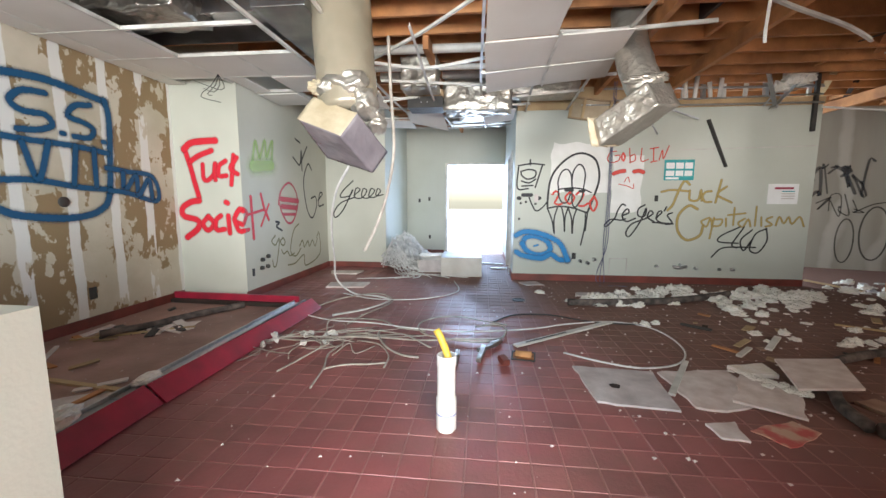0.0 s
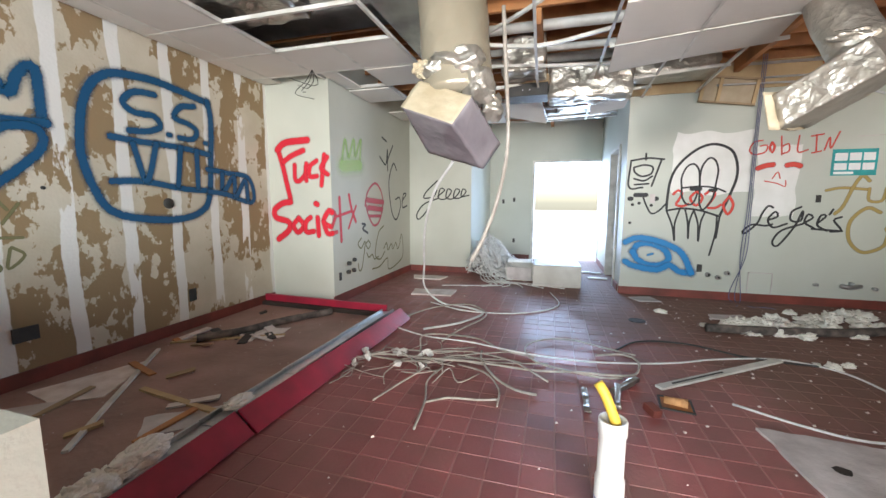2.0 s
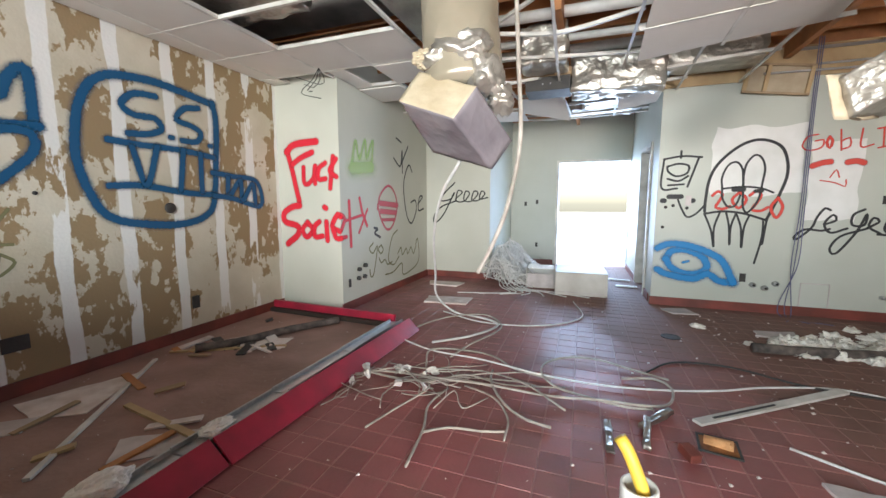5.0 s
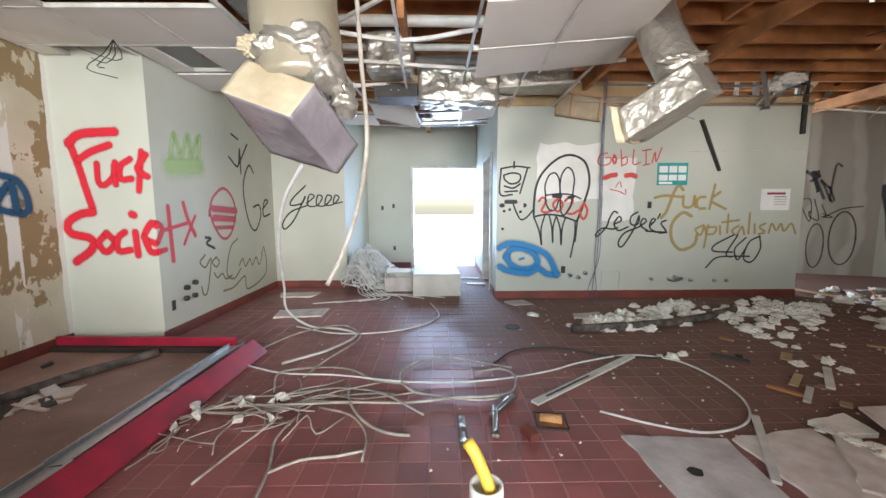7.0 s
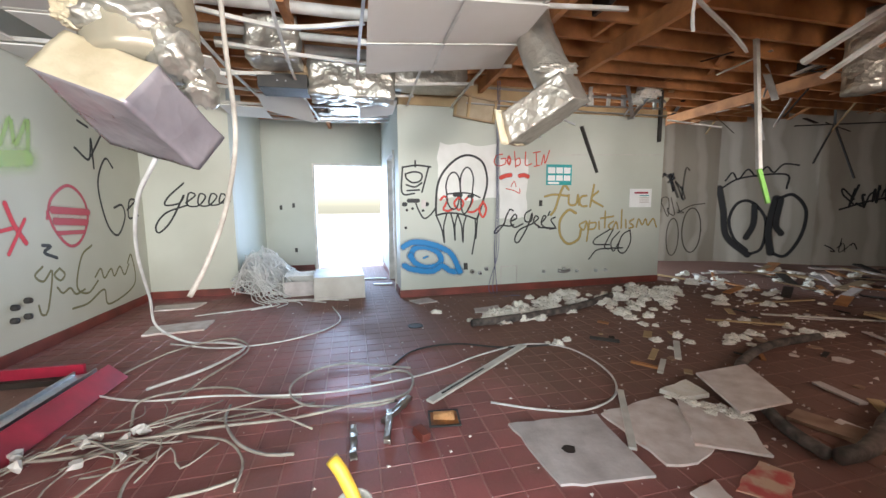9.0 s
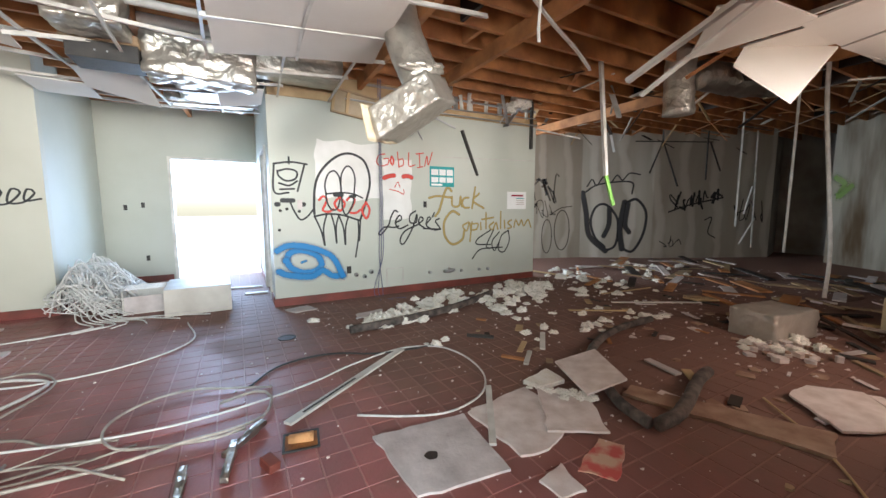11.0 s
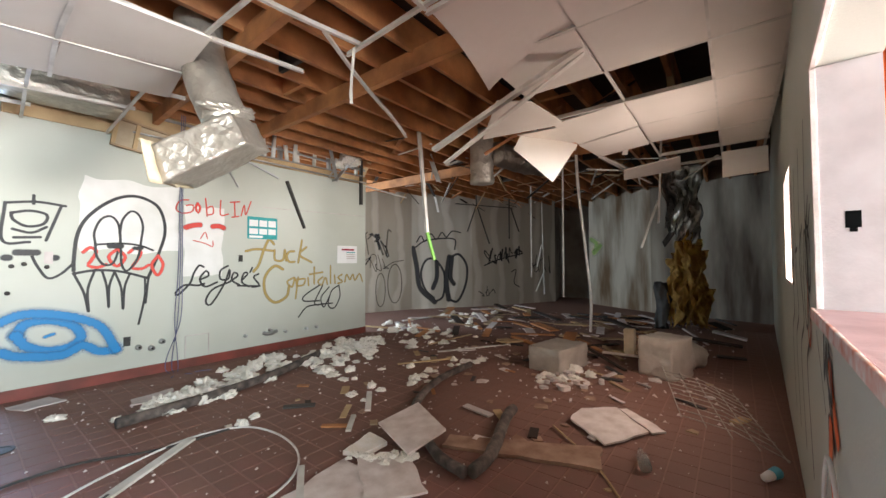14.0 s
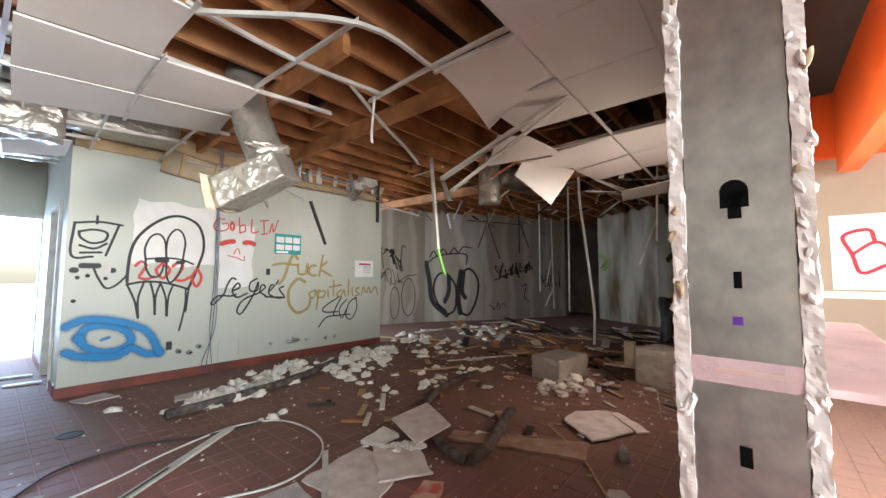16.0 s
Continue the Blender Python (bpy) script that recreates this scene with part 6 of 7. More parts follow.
BLUECABLE = mat("blue_cable", (0.12, 0.13, 0.25), 0.5)
for k in range(3):
    strand(c5, [(2.35 + 0.02 * k, 6.50, 3.05), (2.36 + 0.015 * k, 6.54, 2.3), (2.36 + 0.02 * k, 6.55, 1.2), (2.33 + 0.03 * k, 6.54, 0.6), (2.36 - 0.06 * k, 6.50, 0.03), (2.2 + 0.2 * k, 6.2, 0.012)], 0.0045, BLUECABLE, "cable")
c6 = thing("hanging_cable", "pale cable hanging from the roof to the rubble", "cable")
strand(c6, [(6.3, 3.1, 3.0), (6.45, 3.12, 2.4), (6.75, 3.12, 1.5), (7.0, 3.12, 0.7), (6.9, 3.1, 0.15)], 0.022, CABLE_W, "cable")
for k, (x, y) in enumerate(((7.6, 3.77), (8.9, 5.0))):
    tagged(ob_from("loose_grid_bar", bar(bmesh.new(), (x, y, 3.05), (x + 0.1, y + 0.05, 0.6 + 0.3 * k), 0.03, 0.02), GRID), "white metal bar hanging from the roof", "metal bar", "loose bars")
for a, b in (((9.2, 6.7, 3.03), (9.25, 6.72, 2.75)), ((9.25, 6.72, 2.78), (9.0, 6.85, 2.05)), ((9.25, 6.72, 2.78), (9.62, 6.55, 1.75)), ((8.6, 6.95, 2.76), (10.3, 6.2, 2.76)), ((10.2, 6.25, 3.03), (10.2, 6.25, 1.9)), ((10.25, 6.22, 2.76), (10.5, 6.1, 2.1)), ((11.3, 5.75, 3.03), (11.35, 5.72, 0.3)), ((11.25, 5.75, 1.75), (11.05, 5.8, 1.1)), ((11.35, 5.7, 1.0), (11.0, 5.82, 0.4))):
    tagged(ob_from("dangling_rod", bar(bmesh.new(), a, b, 0.035, 0.02), DARK if a[0] < 11 else GRID), "thin bent ceiling rod dangling before the far wall", "metal rod", "dangling rods")
hang = thing("hanging_bar", "white metal bar hanging from the roof with a green painted tip", "metal bar")
part("bar", bar(bmesh.new(), (4.50, 4.60, 3.04), (4.50, 4.46, 1.66), 0.05, 0.035), GRID, hang)
part("tip", bar(bmesh.new(), (4.50, 4.46, 1.66), (4.58, 4.40, 1.30), 0.055, 0.035), mat("green_painted_metal", (0.25, 0.62, 0.08), 0.5), hang, "bright green painted tip")
# wire heap in the recess
heap = thing("cable_heap", "heap of white stripped cables in the recess", "cables")
rng = random.Random(5)
for k in range(105):
    c = Vector((rng.gauss(-1.0, 0.18), rng.gauss(7.75, 0.35), 0))
    pts = []
    ang = rng.uniform(0, 6.28)
    for q in range(6):
        ang += rng.uniform(0.5, 1.2)
        r = rng.uniform(0.12, 0.42)
        x = min(max(c.x + r * math.cos(ang), -1.37), -0.62)
        y = min(max(c.y + r * math.sin(ang) * 1.4, 7.0), 8.9)
        top = max(0.04, 0.80 - 1.0 * abs(x + 1.15) - 0.35 * abs(y - 7.8))
        pts.append((x, y, rng.uniform(0.012, top)))
    strand(heap, pts, rng.choice((0.007, 0.009)), CABLE_W, "strand", 0.07)
for k in range(7):
    strand(heap, [(-1.2 + 0.05 * k, 7.3, 0.2), (-1.1 + 0.06 * k, 6.9, 0.03), (-0.9 + 0.1 * k, 6.55 + 0.04 * k, 0.012), (-1.6 + 0.3 * k, 6.3 + 0.05 * k, 0.012)], 0.008, CABLE_W, "strand", 0.07)

# ---- metal boxes by the passage ----
CABMAT = mat("dirty_white_enamel", (0.66, 0.63, 0.57), 0.5, tint=(0.50, 0.46, 0.40), scale=3, bump=0.05)
cab = thing("metal_cabinet", "dirty white metal cabinet lying on its side", "cabinet", pose(0.07, 7.1, 0, 0, 0, 2))
part("body", box((-0.35, -0.38, 0.0), (0.35, 0.40, 0.33), 0.008), CABMAT, cab)
part("seam", box((-0.345, -0.386, 0.04), (0.345, -0.381, 0.05)), GYPSUM, cab)
cab2 = thing("metal_cabinet", "open grey metal cabinet frame on the floor", "cabinet", pose(-0.52, 7.3, 0, 0, 0, 4))
bm = bmesh.new()
for lo, hi in (((-0.22, -0.22, 0), (0.22, 0.25, 0.015)), ((-0.22, -0.22, 0.015), (-0.205, 0.25, 0.29)), ((0.205, -0.22, 0.015), (0.22, 0.25, 0.29)), ((-0.205, 0.235, 0.015), (0.205, 0.25, 0.29))):
    add_box(bm, lo, hi)
part("body", bm, CABMAT, cab2)
part("panel", box((-0.20, -0.235, 0.02), (0.20, -0.222, 0.22)), GYPSUM, cab2, "grimy side panel")
for k in range(4):
    part("rod", bar(bmesh.new(), (-0.2, -0.15 + 0.1 * k, 0.297), (0.2, -0.15 + 0.1 * k, 0.297), 0.015, 0.015), STEEL, cab2)

# ---- boards and debris on the floor ----
BED = mat("dirty_mortar_bed", (0.42, 0.25, 0.21), 0.6, tint=(0.21, 0.125, 0.10), scale=2.2, amount=0.9, bump=0.25, bump_scale=25)
structure("mortar_bed", box((-3.43, 1.12, -0.002), (-1.82, 4.62, 0.006)), BED, "bare stained mortar bed behind the counter base", "floor")



def slab_on_floor(name, corners, thick, material, label, z=0.0, edge=0.02, seed=0):
    """A broken flat board on the floor with a rough outline."""
    bm = bmesh.new()
    ring = []
    n = len(corners)
    for i in range(n):
        a, b = Vector((*corners[i], 0)), Vector((*corners[(i + 1) % n], 0))
        for k in range(8):
            p = a.lerp(b, k / 8)
            j = noise.noise(p * 9 + Vector((seed, 0, 0)))
            p += Vector((j, noise.noise(p * 9 + Vector((0, seed, 3))), 0)) * edge
            ring.append(p)
    lo = [bm.verts.new((p.x, p.y, z)) for p in ring]
    hi = [bm.verts.new((p.x, p.y, z + thick)) for p in ring]
    bm.faces.new(lo[::-1])
    bm.faces.new(hi)
    m = len(ring)
    for k in range(m):
        bm.faces.new((lo[k], lo[(k + 1) % m], hi[(k + 1) % m], hi[k]))
    bmesh.ops.recalc_face_normals(bm, faces=bm.faces)
    return tagged(ob_from(name, bm, material), label, "board", "broken boards")


slab_on_floor("broken_board", [(1.15, 3.26), (1.71, 3.21), (1.65, 2.67), (1.18, 2.72)], 0.014, GYPSUM, "grimy grey board with a torn hole on the floor", seed=1)
# Dark disc laid on the board, painting the shade of a torn hole.
hole = bmesh.new()
add_tube(hole, [Vector((1.36, 2.95, 0.0145)), Vector((1.36, 2.95, 0.0165))], 0.035, 12, True, 0.6)
tagged(ob_from("torn_hole_disc", hole, DECK), "dark ragged disc coloured as the shade of a torn hole", "hole")
slab_on_floor("broken_board", [(1.75, 3.22), (2.29, 3.30), (2.25, 2.83), (1.93, 2.69), (1.77, 2.72)], 0.014, GYPWHITE, "pale pinkish broken board lying flat", seed=4)
slab_on_floor("broken_board", [(2.33, 3.24), (2.52, 2.92), (2.31, 2.63), (2.03, 2.80)], 0.014, GYPWHITE, "pale pinkish broken board lying flat", z=0.015, seed=6)
slab_on_floor("broken_board", [(1.72, 2.55), (1.9, 2.58), (1.86, 2.40), (1.74, 2.42)], 0.012, GYPWHITE, "small pale board fragment", seed=8)
tile = panel("floor_panel", [(2.50, 2.94, 0.05), (2.86, 2.91, 0.086), (3.12, 3.40, 0.088), (2.69, 3.42, 0.06)], "fallen white ceiling panel lying on the rubble", GYPWHITE, n=4)
slab_on_floor("broken_board", [(3.74, 2.34), (4.0, 2.33), (4.19, 2.10), (3.84, 1.79), (3.45, 2.0)], 0.014, GYPWHITE, "pale board lying in the rubble", z=0.02, seed=10)
slab_on_floor("broken_board", [(3.86, 1.77), (4.21, 2.08), (4.25, 2.03), (3.95, 1.69)], 0.012, GYPWHITE, "narrow strip of pale board", z=0.01, seed=11)
slab_on_floor("plank", [(2.80, 2.90), (2.95, 2.93), (3.42, 2.02), (3.14, 1.93)], 0.022, PALEWOOD, "dusty pale brown plank on the floor", seed=12)
slab_on_floor("broken_board", [(2.32, 3.36), (2.62, 3.42), (2.58, 3.22), (2.36, 3.22)], 0.03, FLUFF, "white crumbled board dust pile", seed=13)
slab_on_floor("paper_scrap", [(1.94, 2.52), (2.24, 2.64), (2.32, 2.52), (2.05, 2.38)], 0.006, mat("red_print_paper", (0.55, 0.10, 0.09), 0.5, tint=(0.62, 0.42, 0.30), scale=9, amount=0.3), "torn red and cream printed paper", seed=14)
slab_on_floor("broken_board", [(1.75, 5.72), (2.1, 5.80), (2.02, 5.55), (1.70, 5.55)], 0.012, GYPSUM, "grey board scrap by the partition", seed=15)
slab_on_floor("broken_board", [(1.02, 6.36), (1.3, 6.45), (1.38, 6.2), (1.1, 6.15)], 0.012, GYPSUM, "grey board scrap by the partition", seed=16)
slab_on_floor("broken_board", [(-1.9, 5.95), (-1.3, 6.05), (-1.3, 5.7), (-1.85, 5.65)], 0.02, GYPWHITE, "pale board scrap on the floor", seed=17)
slab_on_floor("broken_board", [(-2.3, 6.95), (-1.7, 7.0), (-1.75, 6.7), (-2.2, 6.7)], 0.02, GYPWHITE, "pale board scrap on the floor", seed=18)
slab_on_floor("broken_board", [(-3.30, 2.35), (-3.05, 2.98), (-2.95, 2.85), (-2.75, 2.45), (-3.0, 2.3)], 0.012, GYPWHITE, "pale torn board by the stripped wall", z=0.0, seed=19)
slab_on_floor("broken_board", [(-3.35, 2.0), (-2.95, 2.35), (-2.85, 2.2), (-3.1, 1.9)], 0.012, GYPSUM, "grimy torn board by the stripped wall", z=0.0, seed=20)
slab_on_floor("broken_board", [(-2.25, 2.35), (-1.85, 2.65), (-1.82, 2.4), (-2.1, 2.2)], 0.012, GYPSUM, "grimy board piece beside the channel", seed=21)
slab_on_floor("broken_board", [(-2.75, 3.85), (-2.5, 3.95), (-2.45, 3.75), (-2.65, 3.68)], 0.012, GYPWHITE, "small pale board fragment", seed=22)

bars = (((0.74, 3.62), (1.78, 4.38), 0.06, GRID), ((-3.2, 3.15), (-2.3, 2.0), 0.03, GRID), ((-2.62, 2.6), (-1.85, 2.5), 0.04, PALEWOOD), ((-3.25, 3.3), (-2.4, 3.75), 0.03, PALEWOOD), ((1.69, 2.87), (2.05, 3.42), 0.04, GRID),
        ((2.9, 3.78), (3.2, 4.1), 0.05, GRID), ((2.55, 3.6), (2.75, 3.78), 0.04, GRID), ((0.2, 8.2), (0.85, 8.05), 0.06, GRID), ((0.6, 7.6), (0.9, 7.55), 0.08, GRID), ((6.6, 6.9), (8.0, 6.6), 0.08, GRID), ((4.1, 4.6), (4.7, 4.2), 0.03, PALEWOOD),
        ((4.9, 4.6), (5.9, 4.0), 0.03, GRID), ((5.2, 5.0), (6.2, 4.9), 0.03, PALEWOOD), ((6.0, 3.4), (6.9, 2.7), 0.09, DECK), ((6.2, 2.7), (6.9, 3.3), 0.07, WOOD))
for k, (a, b, w, m) in enumerate(bars):
    tagged(ob_from("floor_strip", bar(bmesh.new(), (*a, 0.012), (*b, 0.02), w, 0.016), m), ("white metal strip" if m is GRID else "broken wooden strip") + " lying on the floor", "strip", "strips on the floor")
# Thin dark bar on the strip, colouring in the shade of its slot.
slot_bar = bar(bmesh.new(), (0.84, 3.69, 0.0225), (1.25, 3.99, 0.0265), 0.014, 0.004)
tagged(ob_from("slot", slot_bar, DARK), "dark bar coloured as the shade in the slot of the white strip", "slot")
for pts, r in (([(4.54, 3.82, 0.04), (3.90, 3.77, 0.04), (3.39, 3.60, 0.04), (3.06, 3.38, 0.04), (2.66, 2.85, 0.04), (2.57, 2.56, 0.04)], 0.035), ([(2.60, 2.52, 0.045), (2.85, 2.54, 0.045), (3.37, 2.71, 0.06), (3.55, 2.74, 0.07)], 0.04), ([(1.50, 5.06, 0.045), (1.99, 5.11, 0.045), (2.86, 5.31, 0.045), (3.76, 5.75, 0.045)], 0.042),
               ([(-3.03, 3.37, 0.05), (-2.79, 3.67, 0.05), (-2.67, 4.04, 0.04), (-2.37, 4.50, 0.04)], 0.035)):
    tagged(ob_from("pipe_sleeve", add_tube(bmesh.new(), smooth_line(pts, 0.06), r, 14, True, 0.15), SLEEVE, smooth=True), "black foam pipe sleeve lying on the floor", "pipe sleeve", "pipe sleeves")
foil_strip = thing("foil_strip", "crumpled foil strips standing on the floor", "foil strip")
for k, (x, y, h) in enumerate(((0.445, 3.39, 0.05), (0.52, 3.56, 0.05), (0.245, 3.30, 0.02))):
    bm = box((-0.018, -0.16, 0), (0.018, 0.16, h * 0.6))
    crumple(bm, 6, 0.009, 20)
    bm.transform(pose(x, y, 0.012, 0, 0, (-8, -38, 0)[k]))
    part("strip", bm, FOILD, foil_strip, "", True)
drain = thing("floor_drain", "dark round floor drain", "drain", Matrix.Translation((0.917, 5.26, 0)))
part("cover", lathe([(0.085, -0.004), (0.085, 0.006), (0.07, 0.007), (0.068, 0.002), (0.01, 0.002)]), DARK, drain)
pit = thing("floor_pit", "square rusty pit in the floor tiles", "pit", pose(0.79, 3.42, 0, 0, 0, -8) @ Matrix.Diagonal((0.8, 1.0, 1.0, 1.0)))
bm = bmesh.new()
for lo, hi in (((-0.12, -0.09, 0), (0.12, -0.075, 0.008)), ((-0.12, 0.075, 0), (0.12, 0.09, 0.008)), ((-0.12, -0.075, 0), (-0.105, 0.075, 0.008)), ((0.105, -0.075, 0), (0.12, 0.075, 0.008))):
    add_box(bm, lo, hi)
part("rim", bm, DARK, pit)
part("bottom", box((-0.105, -0.075, 0.0), (0.105, 0.075, 0.003)), RUST, pit, "rusty bottom")
part("pipe", add_tube(bmesh.new(), [Vector((-0.08, 0.02, 0.01)), Vector((0.08, 0.0, 0.012))], 0.03, 12, True, 0.3), mat("orange_foam", (0.75, 0.38, 0.16), 0.9, bump=0.5), pit, "orange foam lump", True)
brick = box((-0.03, -0.05, 0), (0.03, 0.05, 0.05), 0.006, pose(0.62, 3.27, 0.001, 8, 0, 25))
tagged(ob_from("red_chunk", brick, BASE), "small broken red tile chunk on edge", "tile chunk")

# insulation clumps along the partition
clump_meshes = []
for s in range(6):
    bm = bmesh.new()
    bmesh.ops.create_icosphere(bm, subdivisions=4, radius=1.0)
    for v in bm.verts:
        p = v.co.normalized()
        v.co = p * (0.75 + 0.45 * noise.noise(p * 1.6 + Vector((s * 7, 0, 0))) + 0.3 * noise.noise(p * 4 + Vector((0, s * 5, 0))) + 0.26 * noise.noise(p * 9 + Vector((s, 0, 0))) + 0.16 * noise.noise(p * 19 + Vector((0, s, 0))))
        v.co.z = max(v.co.z * 0.8, -0.3) + 0.3
    me = bpy.data.meshes.new("insulation_clump")
    bm.to_mesh(me)
    bm.free()
    me.materials.append(FLUFF)
    me.shade_smooth()
    clump_meshes.append(me)
rng = random.Random(21)
spots = [(rng.gauss(2.1, 0.35), rng.gauss(5.35, 0.16), rng.uniform(0.05, 0.13)) for _ in range(30)] + [(rng.uniform(2.5, 5.2), rng.gauss(5.75, 0.28), rng.uniform(0.05, 0.15)) for _ in range(60)] + \
        [(rng.uniform(3.3, 6.2), rng.gauss(5.0, 0.35), rng.uniform(0.03, 0.1)) for _ in range(34)] + [(rng.uniform(3.0, 4.9), rng.gauss(4.05, 0.12), rng.uniform(0.04, 0.09)) for _ in range(20)] + \
        [(2.12, 4.36, 0.07), (2.25, 4.42, 0.06), (2.05, 4.42, 0.04)] + [(rng.uniform(5.5, 9.0), rng.uniform(5.2, 7.2), rng.uniform(0.04, 0.12)) for _ in range(40)] + [(rng.gauss(4.95, 0.3), rng.gauss(2.75, 0.12), rng.uniform(0.05, 0.12)) for _ in range(12)] + \
        [(-1.75, 2.5, 0.06), (-1.72, 2.58, 0.045), (-1.72, 1.75, 0.1), (-1.68, 1.62, 0.09), (-1.8, 1.85, 0.07)]
for x, y, r in spots:
    y = min(y, 6.5) if x < 5.4 else y
    ob = new("insulation_clump", rng.choice(clump_meshes))
    z = 0.085 if x < -1.6 else -0.005
    ob.matrix_world = Matrix.LocRotScale((x, y, z), Euler((0, 0, rng.uniform(0, 6.28))), (r * rng.uniform(0.6, 1.2), r * 0.8, r * rng.uniform(0.45, 0.9)))
    tagged(ob, "fluffy white insulation clump fallen on the floor", "insulation", "insulation clumps")

for x, y, z, r in ((4.78, 6.47, 2.92, 0.19), (4.62, 6.48, 2.84, 0.12), (4.95, 6.50, 2.98, 0.15), (3.2, 6.66, H + 0.12, 0.08)):
    ob = new("insulation_clump", clump_meshes[2])
    ob.matrix_world = Matrix.LocRotScale((x, y, z), Euler((0, 0, x)), (r, r, r * 1.3))
    tagged(ob, "cream insulation clump caught on top of the partition", "insulation", "insulation clumps")
for k, (c, r) in enumerate((((-1.74, 1.98, 0.13), (0.07, 0.13, 0.05)), ((-1.73, 1.76, 0.12), (0.07, 0.12, 0.04)), ((-1.70, 2.50, 0.12), (0.05, 0.08, 0.03)))):
    tagged(ob_from("insulation_clump", tuft(c, r, 4.4 + k), FLUFF, smooth=False), "white insulation clump lying in the metal channel", "insulation", "insulation clumps")
# foil boxes and clutter of the far room
DUSTY = mat("dusty_brown_plank", (0.46, 0.32, 0.23), 0.85, tint=(0.26, 0.15, 0.10), scale=6, detail=8, bump=0.15)
DUSTFOIL = foil("dusty_foil_wrap", (0.66, 0.61, 0.54), (0.50, 0.44, 0.38), 0.38, 0.4, 12, 0.45)
for c, s, rot, lab in (((5.22, 2.99), (0.64, 0.42, 0.27), -9, "foil-wrapped duct box lying on the floor"), ((5.62, 1.91), (0.42, 0.37, 0.43), -22, "foil-wrapped duct box standing on the floor")):
    bm = crumple(box((-s[0] / 2, -s[1] / 2, 0.0), (s[0] / 2, s[1] / 2, s[2])), 14, 0.014, 13)
    bm.transform(pose(c[0], c[1], 0.0, 0, 0, rot))
    tagged(ob_from("duct_box", bm, DUSTFOIL, smooth=True), lab, "duct box", "duct boxes")
tagged(ob_from("duct_end", add_tube(bmesh.new(), smooth_line([(5.9, 1.80, 0.15), (6.05, 1.74, 0.15), (6.2, 1.70, 0.14)]), 0.15, 20, True, 0.25), DUSTFOIL, smooth=True), "crushed foil duct end on the floor", "duct")
tagged(ob_from("pale_block", box((6.25, 2.35, 0.0), (6.38, 2.48, 0.36), 0.008), CREAMBOX), "pale upright block in the rubble", "block")
r2 = random.Random(62)
for k in range(46):
    x, y = r2.gauss(4.78, 0.17), r2.gauss(2.70, 0.13)
    s, a0, n = r2.uniform(0.02, 0.06), r2.uniform(0, 6.3), r2.randint(4, 6)
    ring = [(x + s * r2.uniform(0.5, 1.2) * math.cos(a0 + 6.283 * i / n), y + s * r2.uniform(0.5, 1.2) * math.sin(a0 + 6.283 * i / n)) for i in range(n)]
    slab_on_floor("plaster_chunk", ring, r2.uniform(0.015, 0.05), r2.choice((GYPWHITE, GYPWHITE, DUSTY, GYPSUM)), "crumbled plaster chunk beside the foil box", edge=0.012, seed=k)
for k in range(40):
    f = r2.random()
    x, y = 2.30 + 0.24 * f + r2.gauss(0, 0.025), 3.27 - 0.33 * f + r2.gauss(0, 0.025)
    ob = new("insulation_clump", r2.choice(clump_meshes))
    r = r2.uniform(0.012, 0.035)
    ob.matrix_world = Matrix.LocRotScale((x, y, 0.026), Euler((0, 0, r2.uniform(0, 6.28))), (r * 1.3, r, r * 0.7))
    tagged(ob, "white plaster crumb on the edge of a broken board", "crumb", "plaster crumbs")
rack = thing("wire_rack", "bent wire rack lying on the floor", "wire rack", pose(4.45, 1.42, 0.0, 0, 0, 12))
for k in range(10):
    part("wire", add_tube(bmesh.new(), [Vector((-0.6 + 0.13 * k, -0.28, 0.03)), Vector((-0.6 + 0.13 * k, 0.0, 0.16)), Vector((-0.55 + 0.13 * k, 0.30, 0.20))], 0.004, 6), CABLE, rack, "", True)
for k in range(5):
    part("wire", add_tube(bmesh.new(), [Vector((-0.65, -0.26 + 0.14 * k, 0.04 + 0.045 * k)), Vector((0.65, -0.25 + 0.14 * k, 0.05 + 0.045 * k))], 0.004, 6), CABLE, rack, "", True)
cup = thing("paper_cup", "white and blue paper cup lying on the floor", "cup", pose(3.64, 1.13, 0.034, 90, 0, 62) @ Matrix.Diagonal((0.75, 0.75, 0.9, 1.0)))
part("body", lathe([(0.030, -0.07), (0.036, -0.01), (0.036, 0.0)]), WHITE, cup, "white paper", True)
part("band", lathe([(0.0365, 0.0), (0.043, 0.07), (0.044, 0.075)]), CUPBLUE, cup, "blue printed band", True)
CLEAR = mat("clear_plastic", (0.9, 0.9, 0.9), 0.12, tint=(0.8, 0.8, 0.8), bump=0.3, bump_scale=50)
CLEAR.node_tree.nodes["Principled BSDF"].inputs["Transmission Weight"].default_value = 0.92
bottle = tagged(ob_from("plastic_bottle", add_tube(bmesh.new(), [Vector((3.28, 1.72, 0.04)), Vector((3.4, 1.76, 0.04)), Vector((3.45, 1.78, 0.04)), Vector((3.49, 1.79, 0.04))], [0.035, 0.035, 0.02, 0.015], 12), CLEAR, smooth=True), "crushed clear plastic bottle on the floor", "bottle")
chain = thing("cord", "thin twisted cord trailing over the floor", "cord")
strand(chain, [(3.55, 2.4, 0.02), (3.2, 2.0, 0.012), (2.8, 1.7, 0.01), (2.55, 1.5, 0.01)], 0.007, PALEWOOD, "cord")
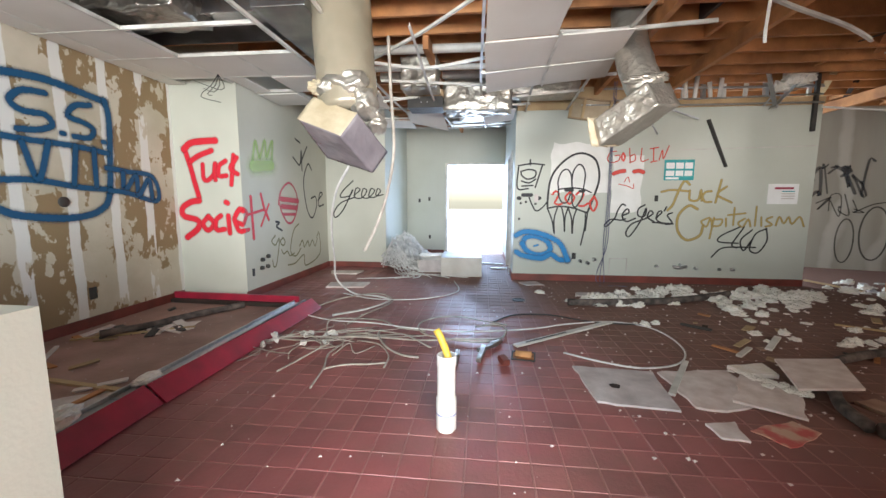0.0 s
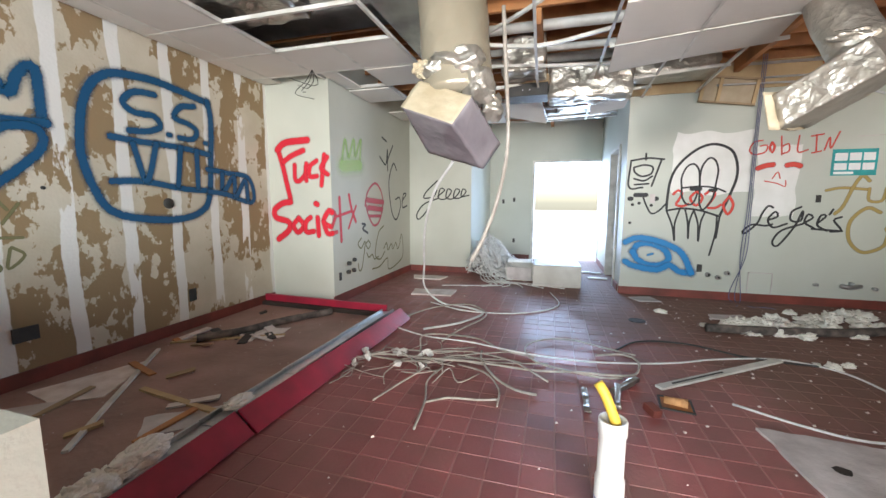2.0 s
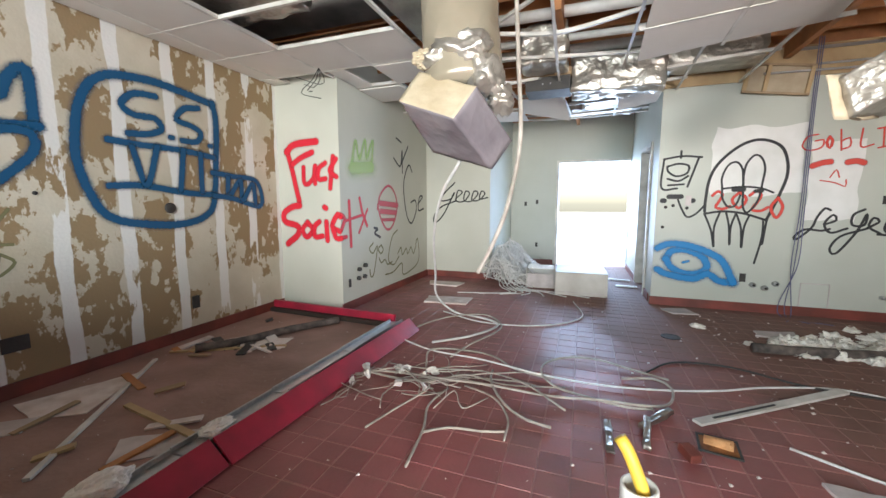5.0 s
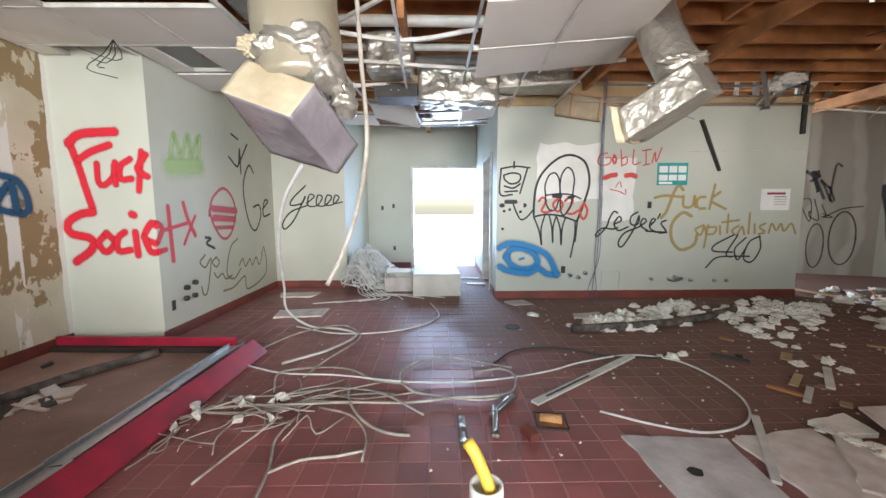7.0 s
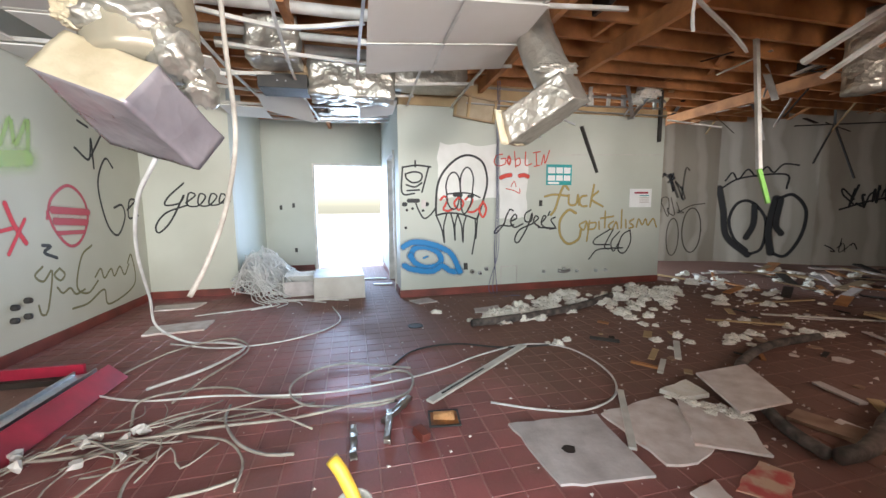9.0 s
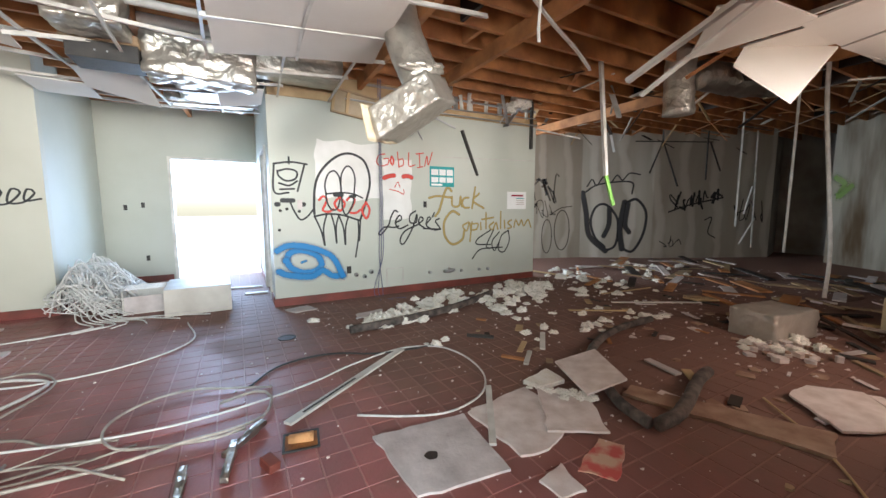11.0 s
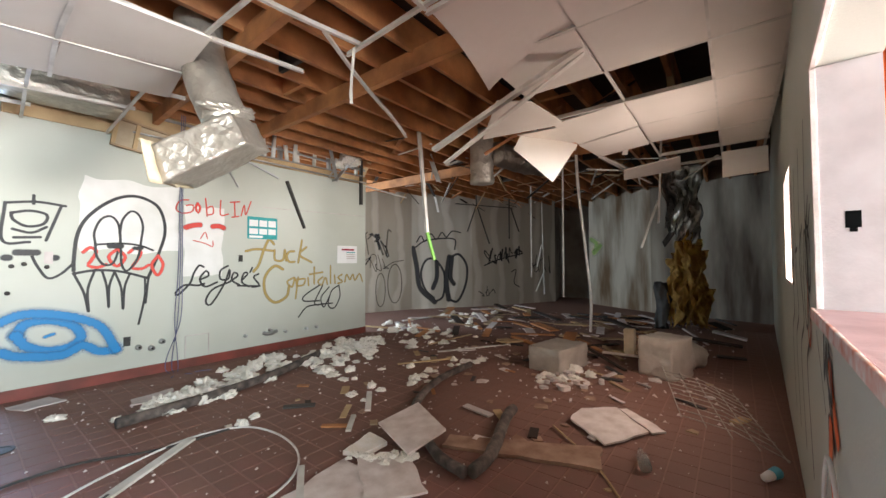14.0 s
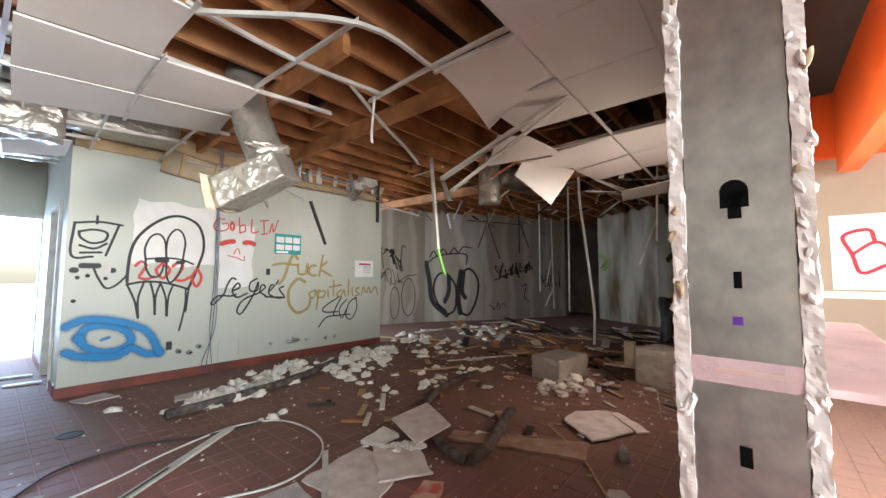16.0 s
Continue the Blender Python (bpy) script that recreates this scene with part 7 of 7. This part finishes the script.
strand(thing("cord", "white cord hanging at the window wall", "cord"), [tuple(WALL_R @ Vector((0.75, 0.02, 0.6))), tuple(WALL_R @ Vector((0.8, 0.03, 0.75))), tuple(WALL_R @ Vector((0.95, 0.03, 0.7))), tuple(WALL_R @ Vector((0.9, 0.05, 0.4))), tuple(WALL_R @ Vector((0.7, 0.1, 0.0)))], 0.006, CABLE_W, "cord")

# rubble heaps in the far room: loose laths and board scraps
rng = random.Random(33)
scrap_mats = (DECK, WOOD, GYPSUM, PALEWOOD, GYPWHITE, CARD, DARK)
for ob in bpy.data.objects:
    if ob.name.startswith("plank"):
        ob.data.materials[0] = DUSTY
for k in range(48):
    x, y = rng.uniform(2.3, 5.6), rng.uniform(1.45, 4.6)
    s = rng.uniform(0.02, 0.085)
    n = rng.randint(4, 6)
    a0 = rng.uniform(0, 6.3)
    ring = [(x + s * rng.uniform(0.5, 1.2) * math.cos(a0 + 6.283 * i / n), y + s * rng.uniform(0.5, 1.2) * math.sin(a0 + 6.283 * i / n)) for i in range(n)]
    slab_on_floor("board_scrap", ring, rng.uniform(0.006, 0.014), rng.choice((GYPWHITE, GYPSUM, DUSTY, DUSTY, CARD)), "small torn board scrap on the dirty floor", edge=0.012, seed=k)
for k in range(110):
    x, y = rng.uniform(5.6, 10.2), rng.uniform(1.3, 7.0)
    if y > 12.6 - 0.62 * x * 0.95:
        continue
    ln, a = rng.uniform(0.2, 0.9), rng.uniform(0, 3.14)
    z = rng.uniform(0.015, 0.10)
    d = Vector((math.cos(a), math.sin(a), 0)) * ln / 2
    tagged(ob_from("rubble_scrap", bar(bmesh.new(), Vector((x, y, 0.012)) - d, Vector((x, y, z)) + d, rng.uniform(0.03, 0.2), rng.uniform(0.01, 0.03)), rng.choice(scrap_mats)), "broken wood or board scrap in the rubble", "rubble", "rubble scraps")
for k in range(45):
    x, y = rng.uniform(2.5, 5.6), rng.uniform(1.2, 4.8)
    ln, a = rng.uniform(0.05, 0.3), rng.uniform(0, 3.14)
    d = Vector((math.cos(a), math.sin(a), 0)) * ln / 2
    tagged(ob_from("rubble_scrap", bar(bmesh.new(), Vector((x, y, 0.01)) - d, Vector((x, y, 0.018)) + d, rng.uniform(0.015, 0.08), rng.uniform(0.006, 0.015)), rng.choice(scrap_mats)), "broken wood or board scrap in the rubble", "rubble", "rubble scraps")
for k in range(26):
    x, y = rng.uniform(-3.3, -1.9), rng.uniform(2.0, 4.5)
    if rng.random() < 0.6:
        x, y = rng.uniform(-3.3, -2.5), rng.uniform(3.3, 3.9)
    ln, a = rng.uniform(0.06, 0.35), rng.uniform(0, 3.14)
    d = Vector((math.cos(a), math.sin(a), 0)) * ln / 2
    tagged(ob_from("rubble_scrap", bar(bmesh.new(), Vector((x, y, 0.01)) - d, Vector((x, y, 0.03)) + d, rng.uniform(0.015, 0.09), rng.uniform(0.006, 0.02)), rng.choice(scrap_mats)), "broken wood or board scrap beside the counter base", "rubble", "rubble scraps")

# fine crumbs everywhere, too many to count
rng = random.Random(8)
bm = bmesh.new()
verts, faces = [], []
for k in range(2600):
    q = rng.random()
    if q < 0.35:
        x, y = rng.uniform(1.2, 5.5), rng.uniform(1.2, 6.5)
    elif q < 0.6:
        x, y = rng.uniform(5, 10), rng.uniform(1.3, 6.5)
    elif q < 0.8:
        x, y = rng.uniform(-3.35, -1.85), rng.uniform(1.4, 4.6)
    else:
        x, y = rng.uniform(-1.4, 1.6), rng.uniform(1.2, 6.5)
        if rng.random() < 0.5:
            continue
    r = rng.choice((0.004, 0.006, 0.008, 0.012, 0.02)) * (1.3 if x > 4 else 0.75)
    i = len(verts)
    verts += [(x + r * rng.uniform(0.5, 1), y, 0), (x - r * 0.7, y + r * rng.uniform(0.5, 1), 0), (x - r * 0.6, y - r * rng.uniform(0.5, 1), 0), (x + r * rng.uniform(-0.2, 0.2), y, r * rng.uniform(0.5, 0.9))]
    faces += [(i, i + 1, i + 3), (i + 1, i + 2, i + 3), (i + 2, i, i + 3)]
bm.free()
me = bpy.data.meshes.new("crumbs")
me.from_pydata(verts, [], faces)
me.materials.append(GYPWHITE)
tagged(new("crumbs", me), "pale plaster crumbs scattered over the floor", "debris", kind="stuff")

# ---- floor tiles ----
P, G = 0.159, 0.004
X0, Y0 = 0.054, 1.95


def tile_geo(x, y, h=0.0):
    """Corners of one bevelled tile."""
    a, b = G / 2, P - G / 2
    c = 0.004
    lo = [(x + a, y + a, -0.006), (x + b, y + a, -0.006), (x + b, y + b, -0.006), (x + a, y + b, -0.006)]
    hi = [(x + a + c, y + a + c, h), (x + b - c, y + a + c, h), (x + b - c, y + b - c, h), (x + a + c, y + b - c, h)]
    return lo + hi


QUADS = ((4, 5, 6, 7), (0, 1, 5, 4), (1, 2, 6, 5), (2, 3, 7, 6), (3, 0, 4, 7))
tile_mesh = bpy.data.meshes.new("floor_tile")
tile_mesh.from_pydata(tile_geo(0, 0), [], QUADS)
tile_mesh.materials.append(TILE)
verts, faces = [], []
rng = random.Random(2)
for i in range(-22, 60):
    for j in range(-34, 48):
        x, y = X0 + i * P, Y0 + j * P
        if x < -3.44 or y > 9.5 or x > 9.5 or y < -3.4:
            continue
        if -7 <= i < 10 and -3 <= j < 14:
            ob = new("floor_tile", tile_mesh)
            ob.location = (x, y, rng.uniform(-0.0006, 0.0006))
            ob.parent = floor
        else:
            k = len(verts)
            verts += tile_geo(x, y, rng.uniform(-0.0006, 0.0006))
            faces += [tuple(k + q for q in f) for f in QUADS]
me = bpy.data.meshes.new("floor_tiles")
me.from_pydata(verts, [], faces)
me.materials.append(TILE)
rest = tagged(new("further_tile", me), "dirty red quarry tiles of the further floor", kind="stuff")
rest.parent = floor
